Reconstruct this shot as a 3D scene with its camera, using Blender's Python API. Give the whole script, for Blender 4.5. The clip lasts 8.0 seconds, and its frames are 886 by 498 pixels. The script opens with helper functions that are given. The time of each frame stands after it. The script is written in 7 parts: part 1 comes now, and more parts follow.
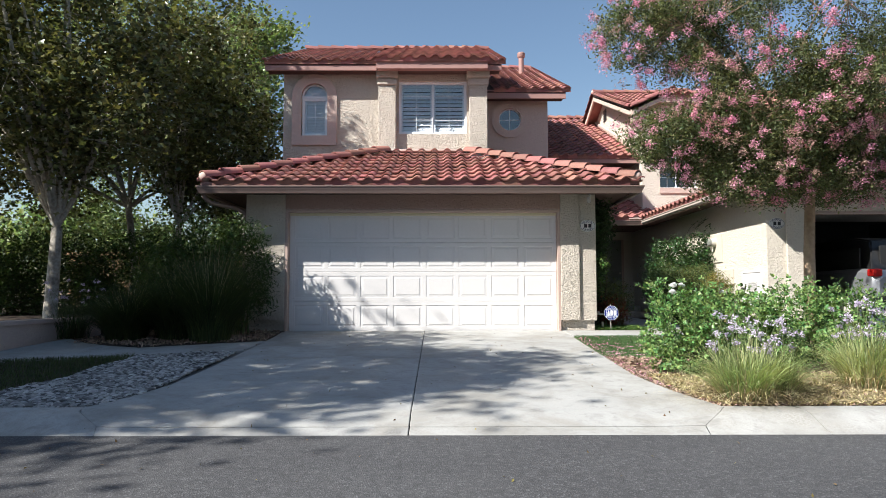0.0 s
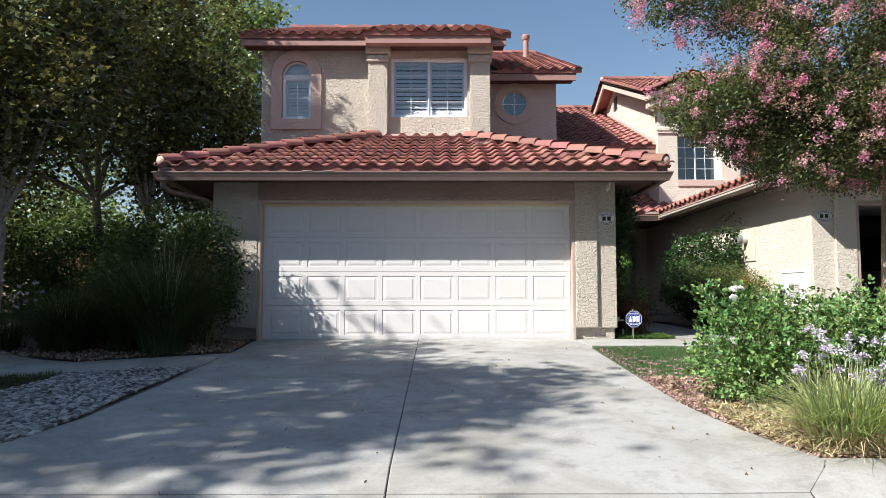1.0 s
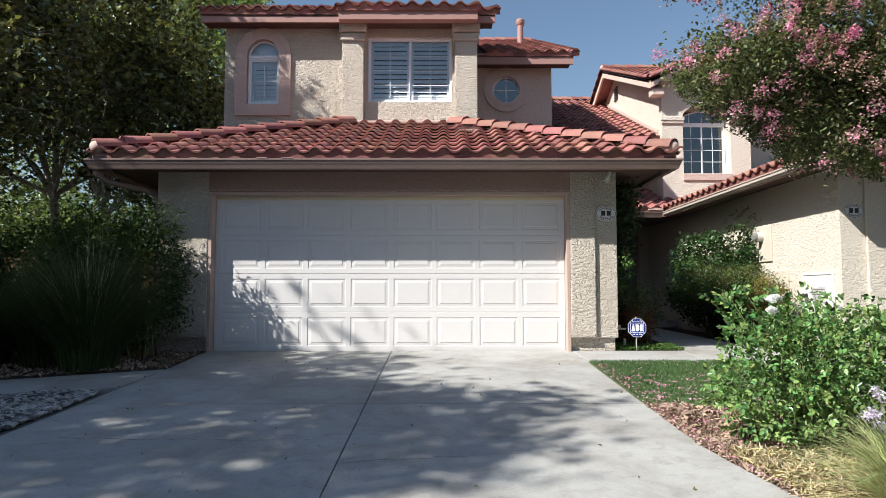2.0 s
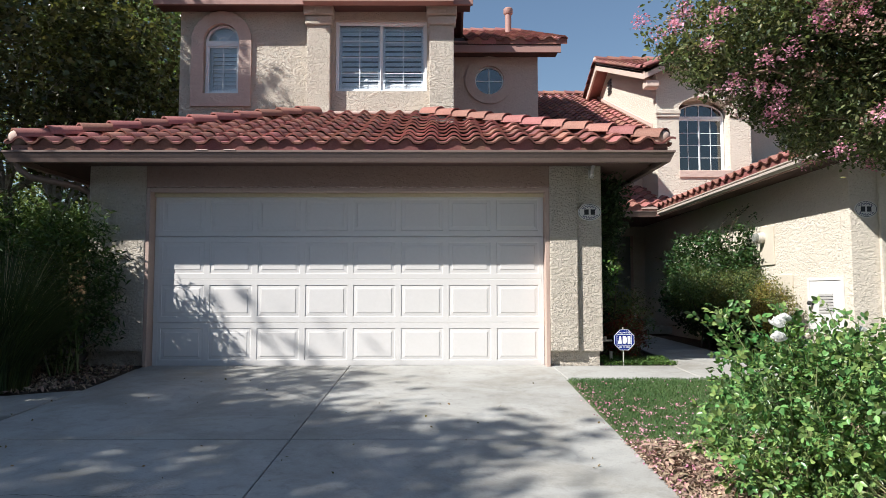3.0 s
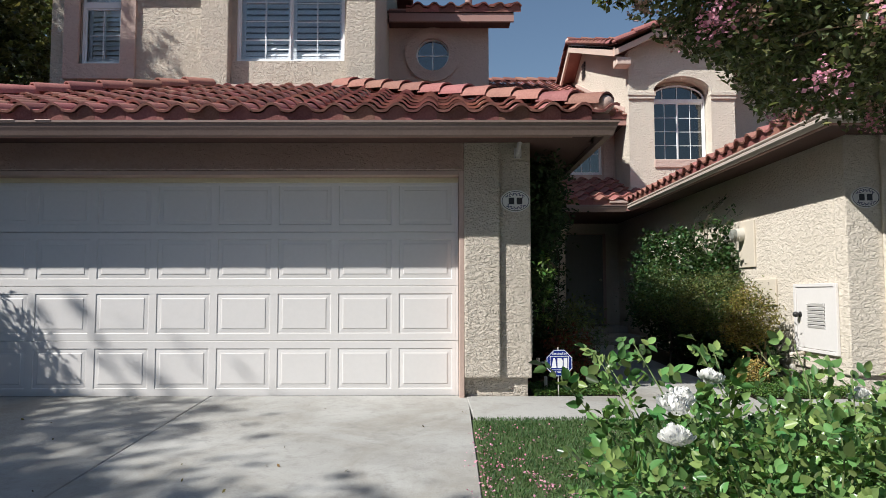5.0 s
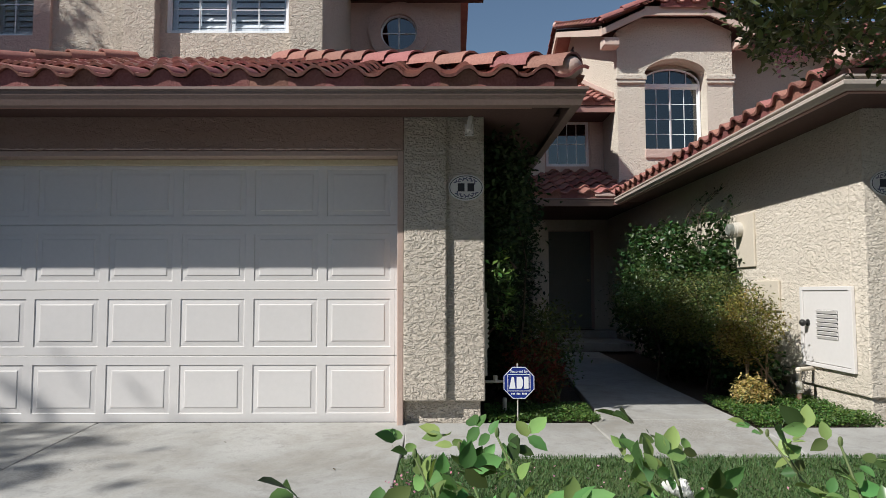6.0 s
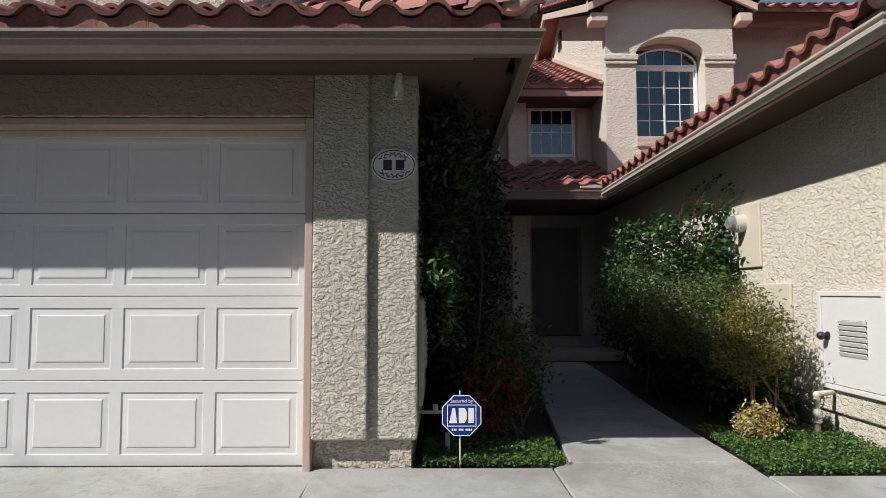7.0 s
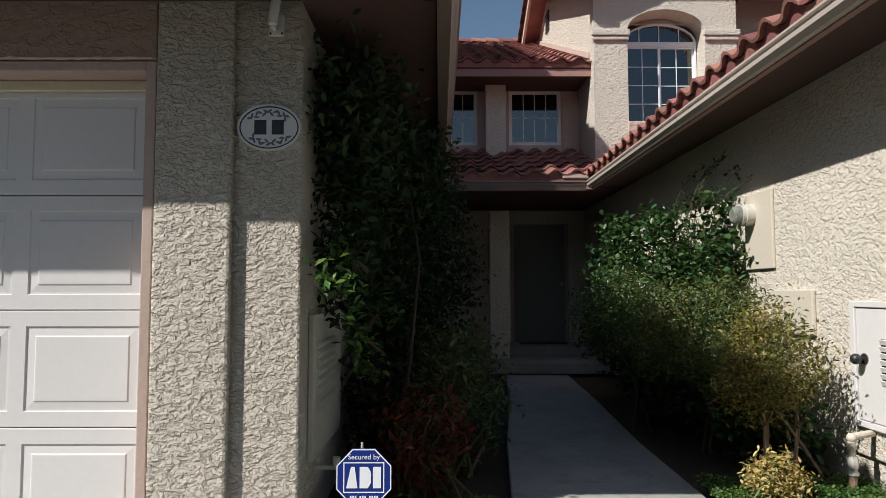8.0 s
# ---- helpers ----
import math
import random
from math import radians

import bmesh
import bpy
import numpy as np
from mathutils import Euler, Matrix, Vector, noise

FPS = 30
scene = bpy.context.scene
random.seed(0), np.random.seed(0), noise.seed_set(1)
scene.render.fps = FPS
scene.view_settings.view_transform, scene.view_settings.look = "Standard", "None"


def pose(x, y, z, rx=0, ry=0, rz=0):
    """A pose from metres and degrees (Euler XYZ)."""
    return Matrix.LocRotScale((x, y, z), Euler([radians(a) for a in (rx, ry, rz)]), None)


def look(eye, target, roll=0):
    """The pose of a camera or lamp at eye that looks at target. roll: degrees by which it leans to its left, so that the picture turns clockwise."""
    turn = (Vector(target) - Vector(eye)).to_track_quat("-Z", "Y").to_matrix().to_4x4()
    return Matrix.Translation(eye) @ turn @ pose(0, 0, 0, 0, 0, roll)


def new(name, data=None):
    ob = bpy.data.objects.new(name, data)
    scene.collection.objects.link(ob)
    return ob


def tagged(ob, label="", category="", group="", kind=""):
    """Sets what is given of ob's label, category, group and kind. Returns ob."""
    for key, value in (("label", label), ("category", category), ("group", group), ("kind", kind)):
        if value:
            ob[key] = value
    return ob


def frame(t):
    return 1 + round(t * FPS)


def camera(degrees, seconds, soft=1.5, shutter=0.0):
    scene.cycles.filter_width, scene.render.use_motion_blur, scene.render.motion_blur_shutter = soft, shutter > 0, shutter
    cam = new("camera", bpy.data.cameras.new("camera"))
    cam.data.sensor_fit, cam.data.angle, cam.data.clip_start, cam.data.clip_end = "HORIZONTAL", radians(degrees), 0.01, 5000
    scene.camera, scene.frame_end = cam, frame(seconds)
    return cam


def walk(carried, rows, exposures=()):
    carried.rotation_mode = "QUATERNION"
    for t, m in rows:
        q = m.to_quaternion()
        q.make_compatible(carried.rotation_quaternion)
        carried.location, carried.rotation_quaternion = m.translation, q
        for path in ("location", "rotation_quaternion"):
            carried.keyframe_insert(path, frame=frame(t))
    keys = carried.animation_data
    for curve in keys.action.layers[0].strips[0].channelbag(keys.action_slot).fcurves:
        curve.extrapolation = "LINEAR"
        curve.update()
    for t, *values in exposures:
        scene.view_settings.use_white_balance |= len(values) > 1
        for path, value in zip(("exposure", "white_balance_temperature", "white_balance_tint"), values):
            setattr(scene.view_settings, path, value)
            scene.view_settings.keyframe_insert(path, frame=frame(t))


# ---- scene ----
cam = camera(67.1, 8.0, soft=0.55)
METRES, EYE, TILT, LEAN, TURN = 9.78, 1.07, 0.0, 0.0, -0.2
ROWS = [
    (0.0, 0.0, 0.0, 0.0, 0.01, 3.82, 0.08),
    (0.5, 0.0012, 0.0838, 0.0023, 0.02, 3.82, 0.05),
    (1.0, 0.005, 0.1622, 0.0054, -0.0, 3.79, 0.05),
    (1.5, 0.0191, 0.2322, 0.0086, 0.01, 3.78, 0.04),
    (3.0, 0.0827, 0.3892, 0.0232, 0.05, 3.74, 0.03),
    (3.5, 0.1077, 0.4292, 0.028, 0.02, 3.73, 0.03),
    (4.0, 0.1369, 0.471, 0.0299, 0.02, 3.77, 0.05),
    (4.5, 0.1656, 0.5161, 0.0312, 0.0, 3.79, 0.07),
    (6.0, 0.2469, 0.6788, 0.0383, -0.01, 3.69, 0.08),
    (6.5, 0.2704, 0.7391, 0.0402, -0.06, 3.7, 0.06),
    (7.0, 0.2969, 0.7993, 0.0426, -0.06, 3.72, 0.08),
    (7.5, 0.3203, 0.8607, 0.046, -0.08, 3.72, 0.1),
    (8.0, 0.3452, 0.9209, 0.0487, -0.06, 3.68, 0.06),
]
walk(cam, [(t, pose(0, 0, EYE, TILT, LEAN, TURN) @ pose(METRES * x, METRES * y, METRES * z, 90 + pitch, roll, yaw)) for t, x, y, z, yaw, pitch, roll in ROWS],
     [(0.0, 0.92), (1.5, 0.77), (3.0, 0.69), (4.5, 0.48), (6.5, 0.12), (8.0, 0.15)])

# ---- light ----
SUN_WAY = Vector((-1.6, -1.0, 1.72)).normalized()      # from the ground towards the sun
ELEV = math.asin(SUN_WAY.z)
world = bpy.data.worlds.new("sky")
scene.world = world
world.use_nodes = True
wn = world.node_tree
sky = wn.nodes.new("ShaderNodeTexSky")
sky.sky_type = 'NISHITA'
sky.sun_disc = False
sky.sun_elevation = ELEV
sky.sun_rotation = math.atan2(SUN_WAY.x, SUN_WAY.y)
sky.air_density, sky.dust_density, sky.ozone_density = 1.25, 0.5, 2.8
wn.nodes["Background"].inputs["Strength"].default_value = 0.071
wn.links.new(sky.outputs[0], wn.nodes["Background"].inputs["Color"])
sun = new("sun", bpy.data.lights.new("sun", "SUN"))
sun.data.energy, sun.data.angle, sun.data.color = 5.0, radians(0.55), (1.0, 0.97, 0.925)
sun.matrix_world = look((0, 0, 30), Vector((0, 0, 30)) - SUN_WAY)

# ---- materials ----
def material(name, a, b, rough=0.8, big=1.0, fine=40.0, bump=0.2, bump_scale=60.0, rnd=0.0, metallic=0.0, stain=0.0, stain_col=(0.1, 0.08, 0.06), bump_dist=0.01, spec=0.5, sheet=0.0):
    """Two colours mixed by noise at two scales, with relief, and a spread of brightness from piece to piece."""
    m = bpy.data.materials.new(name)
    m.use_nodes = True
    nt = m.node_tree
    N, L = nt.nodes, nt.links
    bsdf = N["Principled BSDF"]
    bsdf.inputs["Roughness"].default_value = rough
    bsdf.inputs["Metallic"].default_value = metallic
    bsdf.inputs["Specular IOR Level"].default_value = spec
    geo = N.new("ShaderNodeNewGeometry")
    co = geo.outputs["Position"]
    n1 = N.new("ShaderNodeTexNoise")
    n1.inputs["Scale"].default_value = big
    n1.inputs["Detail"].default_value = 5
    L.new(co, n1.inputs["Vector"])
    n2 = N.new("ShaderNodeTexNoise")
    n2.inputs["Scale"].default_value = fine
    n2.inputs["Detail"].default_value = 4
    L.new(co, n2.inputs["Vector"])
    add = N.new("ShaderNodeMath")
    add.operation = 'ADD'
    L.new(n1.outputs["Fac"], add.inputs[0])
    L.new(n2.outputs["Fac"], add.inputs[1])
    rng = N.new("ShaderNodeMapRange")
    rng.inputs["From Min"].default_value, rng.inputs["From Max"].default_value = 0.7, 1.3
    L.new(add.outputs[0], rng.inputs["Value"])
    mix = N.new("ShaderNodeMix")
    mix.data_type = 'RGBA'
    mix.inputs["A"].default_value, mix.inputs["B"].default_value = (*a, 1), (*b, 1)
    L.new(rng.outputs[0], mix.inputs["Factor"])
    out = mix.outputs["Result"]
    if stain:
        n3 = N.new("ShaderNodeTexNoise")
        n3.inputs["Scale"].default_value = 0.55
        n3.inputs["Detail"].default_value = 7
        n3.inputs["Roughness"].default_value = 0.65
        L.new(co, n3.inputs["Vector"])
        r3 = N.new("ShaderNodeMapRange")
        r3.inputs["From Min"].default_value, r3.inputs["From Max"].default_value = 0.5, 0.75
        r3.inputs["To Max"].default_value = stain
        L.new(n3.outputs["Fac"], r3.inputs["Value"])
        mx = N.new("ShaderNodeMix")
        mx.data_type = 'RGBA'
        mx.inputs["B"].default_value = (*stain_col, 1)
        L.new(out, mx.inputs["A"])
        L.new(r3.outputs[0], mx.inputs["Factor"])
        out = mx.outputs["Result"]
    if rnd:
        info = N.new("ShaderNodeObjectInfo")
        s = N.new("ShaderNodeMath")
        s.operation = 'ADD'
        L.new(info.outputs["Random"], s.inputs[0])
        L.new(geo.outputs["Random Per Island"], s.inputs[1])
        fr = N.new("ShaderNodeMath")
        fr.operation = 'FRACT'
        L.new(s.outputs[0], fr.inputs[0])
        r4 = N.new("ShaderNodeMapRange")
        r4.inputs["To Min"].default_value, r4.inputs["To Max"].default_value = 1 - rnd, 1 + rnd
        L.new(fr.outputs[0], r4.inputs["Value"])
        hsv = N.new("ShaderNodeHueSaturation")
        L.new(r4.outputs[0], hsv.inputs["Value"])
        r5 = N.new("ShaderNodeMapRange")
        r5.inputs["To Min"].default_value, r5.inputs["To Max"].default_value = 0.5 - 0.06 * rnd, 0.5 + 0.06 * rnd
        wh = N.new("ShaderNodeTexWhiteNoise")
        wh.noise_dimensions = '1D'
        L.new(s.outputs[0], wh.inputs["W"])
        L.new(wh.outputs["Value"], r5.inputs["Value"])
        L.new(r5.outputs[0], hsv.inputs["Hue"])
        L.new(out, hsv.inputs["Color"])
        out = hsv.outputs["Color"]
    L.new(out, bsdf.inputs["Base Color"])
    if bump:
        nb = N.new("ShaderNodeTexNoise")
        nb.inputs["Scale"].default_value = bump_scale
        nb.inputs["Detail"].default_value = 6
        L.new(co, nb.inputs["Vector"])
        bp = N.new("ShaderNodeBump")
        bp.inputs["Strength"].default_value, bp.inputs["Distance"].default_value = bump, bump_dist
        L.new(nb.outputs["Fac"], bp.inputs["Height"])
        L.new(bp.outputs[0], bsdf.inputs["Normal"])
    if sheet:
        bsdf.inputs["Sheen Weight"].default_value = sheet
    return m


def stucco(name, a, b, depth, scale):
    """Troweled lace stucco: flattened raised strokes over a sandy ground."""
    m = material(name, a, b, rough=0.92, big=0.7, fine=25, bump=0, stain=0.16, stain_col=[c * 0.7 for c in a], spec=0.2)
    N, L = m.node_tree.nodes, m.node_tree.links
    geo = N.new("ShaderNodeNewGeometry")
    mp = N.new("ShaderNodeMapping")
    mp.inputs["Scale"].default_value = (0.85, 0.85, 1.2)
    L.new(geo.outputs["Position"], mp.inputs["Vector"])
    warp = N.new("ShaderNodeTexNoise")
    warp.inputs["Scale"].default_value = scale
    warp.inputs["Detail"].default_value = 4
    warp.inputs["Roughness"].default_value = 0.62
    warp.inputs["Distortion"].default_value = 0.35
    L.new(mp.outputs[0], warp.inputs["Vector"])
    r0 = N.new("ShaderNodeMapRange")
    r0.interpolation_type = 'SMOOTHSTEP'
    r0.inputs["From Min"].default_value, r0.inputs["From Max"].default_value = 0.42, 0.55
    L.new(warp.outputs["Fac"], r0.inputs["Value"])
    lump = N.new("ShaderNodeTexNoise")
    lump.inputs["Scale"].default_value = scale * 2.2
    lump.inputs["Detail"].default_value = 4
    lump.inputs["Distortion"].default_value = 0.4
    L.new(mp.outputs[0], lump.inputs["Vector"])
    r1 = N.new("ShaderNodeMapRange")
    r1.interpolation_type = 'SMOOTHSTEP'
    r1.inputs["From Min"].default_value, r1.inputs["From Max"].default_value = 0.42, 0.58
    L.new(lump.outputs["Fac"], r1.inputs["Value"])
    r = N.new("ShaderNodeMath")
    r.operation = 'MULTIPLY_ADD'
    r.inputs[1].default_value = 0.42
    L.new(r1.outputs[0], r.inputs[0])
    L.new(r0.outputs[0], r.inputs[2])
    sand = N.new("ShaderNodeTexNoise")
    sand.inputs["Scale"].default_value = 150
    sand.inputs["Detail"].default_value = 3
    L.new(geo.outputs["Position"], sand.inputs["Vector"])
    ma = N.new("ShaderNodeMath")
    ma.operation = 'MULTIPLY_ADD'
    ma.inputs[1].default_value = 0.25
    L.new(sand.outputs["Fac"], ma.inputs[0])
    L.new(r.outputs[0], ma.inputs[2])
    bp = N.new("ShaderNodeBump")
    bp.inputs["Strength"].default_value, bp.inputs["Distance"].default_value = 1.0, depth
    L.new(ma.outputs[0], bp.inputs["Height"])
    L.new(bp.outputs[0], N["Principled BSDF"].inputs["Normal"])
    return m


def leafy(name, a, b, rnd=0.5, rough=0.5, through_light=0.35, warm=(1.0, 1.0, 0.55)):
    """Leaves that vary from one to the next and let some light through."""
    m = material(name, a, b, rough=rough, big=1.5, fine=8, bump=0, rnd=rnd, spec=0.35)
    N, L = m.node_tree.nodes, m.node_tree.links
    bsdf = N["Principled BSDF"]
    src = bsdf.inputs["Base Color"].links[0].from_socket
    tr = N.new("ShaderNodeBsdfTranslucent")
    gain = N.new("ShaderNodeMix")
    gain.data_type, gain.blend_type = 'RGBA', 'MULTIPLY'
    gain.inputs["Factor"].default_value = 1
    gain.inputs["B"].default_value = (*warm, 1)
    L.new(src, gain.inputs["A"])
    L.new(gain.outputs["Result"], tr.inputs["Color"])
    mx = N.new("ShaderNodeMixShader")
    mx.inputs[0].default_value = through_light
    L.new(bsdf.outputs[0], mx.inputs[1])
    L.new(tr.outputs[0], mx.inputs[2])
    L.new(mx.outputs[0], N["Material Output"].inputs["Surface"])
    return m


def glassy(name, tint=(0.75, 0.85, 0.9), keep=0.75, ior=2.3):
    """Window glass: clear, with a Fresnel mirror over it."""
    m = bpy.data.materials.new(name)
    m.use_nodes = True
    N, L = m.node_tree.nodes, m.node_tree.links
    N.remove(N["Principled BSDF"])
    t = N.new("ShaderNodeBsdfTransparent")
    t.inputs["Color"].default_value = (*[c * keep for c in tint], 1)
    g = N.new("ShaderNodeBsdfGlossy")
    g.inputs["Roughness"].default_value = 0.02
    f = N.new("ShaderNodeFresnel")
    f.inputs["IOR"].default_value = ior
    mx = N.new("ShaderNodeMixShader")
    L.new(f.outputs[0], mx.inputs[0])
    L.new(t.outputs[0], mx.inputs[1])
    L.new(g.outputs[0], mx.inputs[2])
    L.new(mx.outputs[0], N["Material Output"].inputs["Surface"])
    return m


def asphalt(name):
    """Worn asphalt: pale and dark aggregate in a grey binder, with faint traffic wear."""
    m = material(name, (0.058, 0.058, 0.061), (0.092, 0.092, 0.094), rough=0.9, big=0.5, fine=14, bump=0, stain=0.35, stain_col=(0.045, 0.045, 0.047), spec=0.3)
    N, L = m.node_tree.nodes, m.node_tree.links
    bsdf = N["Principled BSDF"]
    src = bsdf.inputs["Base Color"].links[0].from_socket
    geo = N.new("ShaderNodeNewGeometry")
    vo = N.new("ShaderNodeTexVoronoi")
    vo.inputs["Scale"].default_value = 105
    L.new(geo.outputs["Position"], vo.inputs["Vector"])
    sp = N.new("ShaderNodeSeparateColor")
    L.new(vo.outputs["Color"], sp.inputs[0])
    pw = N.new("ShaderNodeMath")
    pw.operation = 'POWER'
    pw.inputs[1].default_value = 5.0
    L.new(sp.outputs[0], pw.inputs[0])
    sc = N.new("ShaderNodeMapRange")
    sc.inputs["To Min"].default_value, sc.inputs["To Max"].default_value = 0.80, 1.8
    L.new(pw.outputs[0], sc.inputs["Value"])
    ml = N.new("ShaderNodeVectorMath")
    ml.operation = 'SCALE'
    L.new(src, ml.inputs[0])
    L.new(sc.outputs[0], ml.inputs["Scale"])
    L.new(ml.outputs[0], bsdf.inputs["Base Color"])
    bp = N.new("ShaderNodeBump")
    bp.inputs["Strength"].default_value, bp.inputs["Distance"].default_value = 0.7, 0.006
    L.new(vo.outputs["Distance"], bp.inputs["Height"])
    L.new(bp.outputs[0], bsdf.inputs["Normal"])
    return m


def weathered(m, scale, low, high, amount, colour):
    """A further layer of blotches over a material's colour."""
    N, L = m.node_tree.nodes, m.node_tree.links
    bsdf = N["Principled BSDF"]
    src = bsdf.inputs["Base Color"].links[0].from_socket
    geo = N.new("ShaderNodeNewGeometry")
    nz = N.new("ShaderNodeTexNoise")
    nz.inputs["Scale"].default_value, nz.inputs["Detail"].default_value, nz.inputs["Roughness"].default_value, nz.inputs["Distortion"].default_value = scale, 8, 0.7, 0.6
    L.new(geo.outputs["Position"], nz.inputs["Vector"])
    mr = N.new("ShaderNodeMapRange")
    mr.inputs["From Min"].default_value, mr.inputs["From Max"].default_value, mr.inputs["To Max"].default_value = low, high, amount
    L.new(nz.outputs["Fac"], mr.inputs["Value"])
    mx = N.new("ShaderNodeMix")
    mx.data_type = 'RGBA'
    mx.inputs["B"].default_value = (*colour, 1)
    L.new(src, mx.inputs["A"])
    L.new(mr.outputs[0], mx.inputs["Factor"])
    L.new(mx.outputs["Result"], bsdf.inputs["Base Color"])
    return m


STUCCO = stucco("stucco", (0.635, 0.562, 0.475), (0.71, 0.642, 0.55), 0.0135, 24)
STUCCO_SOFT = stucco("stucco_soft", (0.655, 0.592, 0.50), (0.73, 0.665, 0.57), 0.0062, 22)
# Pinkish stucco darkened in its colour to carry the eave's shade.
LINTEL_SHADED = stucco("stucco_lintel_shaded", (0.36, 0.25, 0.21), (0.42, 0.30, 0.255), 0.004, 13)
STUCCO_FINE = stucco("stucco_fine", (0.55, 0.42, 0.365), (0.61, 0.47, 0.41), 0.004, 13)
FASCIA = material("fascia_paint", (0.33, 0.18, 0.155), (0.38, 0.22, 0.19), rough=0.6, bump=0.15, stain=0.2)
GUTTER = material("gutter_paint", (0.20, 0.142, 0.122), (0.25, 0.178, 0.155), rough=0.42, bump=0.05, stain=0.2)
GUTTER_PALE = material("pale_gutter_paint", (0.46, 0.40, 0.35), (0.54, 0.47, 0.415), rough=0.4, bump=0.05, stain=0.25, stain_col=(0.34, 0.28, 0.23))
# Dark brown, deepened to carry the shade under the eaves.
SOFFIT = material("soffit_shade_brown", (0.075, 0.038, 0.032), (0.10, 0.052, 0.043), rough=0.8, bump=0.2)
TILE = material("clay_tile", (0.22, 0.080, 0.067), (0.36, 0.160, 0.130), rough=0.72, big=3, fine=60, bump=0.3, bump_scale=120, rnd=0.27, bump_dist=0.004, stain=0.35, stain_col=(0.25, 0.14, 0.115))
MORTAR = material("mortar", (0.50, 0.37, 0.32), (0.60, 0.46, 0.40), rough=0.9, bump=0.4)
PAINT = material("white_paint", (0.68, 0.662, 0.645), (0.715, 0.695, 0.678), rough=0.45, big=0.8, fine=30, bump=0.06, bump_scale=200, bump_dist=0.002)
SHUTTER = material("shutter_paint", (0.86, 0.87, 0.88), (0.89, 0.90, 0.91), rough=0.4, bump=0)
VINYL = material("white_vinyl", (0.78, 0.80, 0.82), (0.82, 0.84, 0.86), rough=0.35, bump=0)
CREAM = material("cream_paint", (0.58, 0.52, 0.43), (0.63, 0.57, 0.47), rough=0.6, bump=0.15)
TRIM = material("door_trim", (0.44, 0.32, 0.27), (0.52, 0.39, 0.33), rough=0.6, bump=0.2)
GLASS = glassy("window_glass", (0.95, 0.975, 1.0), 0.98, 1.55)
DARK_GLASS = glassy("dark_window_glass", (0.3, 0.42, 0.5), 0.5)
# Near-black colour that puts the dimness of unlit interiors into the lining.
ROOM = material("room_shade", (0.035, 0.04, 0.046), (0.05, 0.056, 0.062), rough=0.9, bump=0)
CONCRETE = material("concrete", (0.335, 0.334, 0.318), (0.415, 0.412, 0.390), rough=0.85, big=0.6, fine=90, bump=0.25, bump_scale=180, bump_dist=0.003, stain=0.75, stain_col=(0.20, 0.19, 0.17), rnd=0.05)
weathered(CONCRETE, 1.3, 0.44, 0.66, 0.62, (0.225, 0.205, 0.168))
weathered(CONCRETE, 7.0, 0.52, 0.66, 0.5, (0.22, 0.215, 0.20))
weathered(CONCRETE, 45.0, 0.57, 0.68, 0.5, (0.20, 0.19, 0.175))
def crazed(m, scale, colour, amount):
    """Fine pale crack lines in patches of worn cement skin."""
    N, L = m.node_tree.nodes, m.node_tree.links
    bsdf = N["Principled BSDF"]
    src = bsdf.inputs["Base Color"].links[0].from_socket
    geo = N.new("ShaderNodeNewGeometry")
    vo = N.new("ShaderNodeTexVoronoi")
    vo.feature = 'DISTANCE_TO_EDGE'
    vo.inputs["Scale"].default_value = scale
    L.new(geo.outputs["Position"], vo.inputs["Vector"])
    line = N.new("ShaderNodeMapRange")
    line.inputs["From Min"].default_value, line.inputs["From Max"].default_value, line.inputs["To Min"].default_value, line.inputs["To Max"].default_value = 0.03, 0.12, 1.0, 0.0
    L.new(vo.outputs["Distance"], line.inputs["Value"])
    nz = N.new("ShaderNodeTexNoise")
    nz.inputs["Scale"].default_value, nz.inputs["Detail"].default_value, nz.inputs["Roughness"].default_value = 0.9, 6, 0.6
    L.new(geo.outputs["Position"], nz.inputs["Vector"])
    patch = N.new("ShaderNodeMapRange")
    patch.inputs["From Min"].default_value, patch.inputs["From Max"].default_value, patch.inputs["To Max"].default_value = 0.52, 0.62, amount
    L.new(nz.outputs["Fac"], patch.inputs["Value"])
    both = N.new("ShaderNodeMath")
    both.operation = 'MULTIPLY'
    L.new(line.outputs[0], both.inputs[0])
    L.new(patch.outputs[0], both.inputs[1])
    mx = N.new("ShaderNodeMix")
    mx.data_type = 'RGBA'
    mx.inputs["B"].default_value = (*colour, 1)
    L.new(src, mx.inputs["A"])
    L.new(both.outputs[0], mx.inputs["Factor"])
    L.new(mx.outputs["Result"], bsdf.inputs["Base Color"])


crazed(CONCRETE, 34.0, (0.47, 0.46, 0.44), 0.38)
JOINT = material("joint_dirt", (0.05, 0.045, 0.04), (0.09, 0.08, 0.07), rough=1.0, bump=0.3)
ASPHALT = asphalt("asphalt")
RAKE = material("rake_paint", (0.60, 0.46, 0.385), (0.66, 0.51, 0.43), rough=0.6, bump=0.12, stain=0.2, stain_col=(0.45, 0.33, 0.27))
SOIL = material("soil", (0.045, 0.032, 0.022), (0.09, 0.06, 0.042), rough=1.0, fine=30, bump=0.8, bump_scale=30, bump_dist=0.03)
BARK = material("sycamore_bark", (0.54, 0.50, 0.43), (0.22, 0.19, 0.15), rough=0.9, big=5, fine=18, bump=0.5, bump_scale=25)
BARK_TAN = material("smooth_bark", (0.42, 0.30, 0.20), (0.27, 0.18, 0.12), rough=0.8, big=4, fine=20, bump=0.3, bump_scale=20)
STEM = material("green_stem", (0.10, 0.17, 0.05), (0.15, 0.15, 0.065), rough=0.7, bump=0)
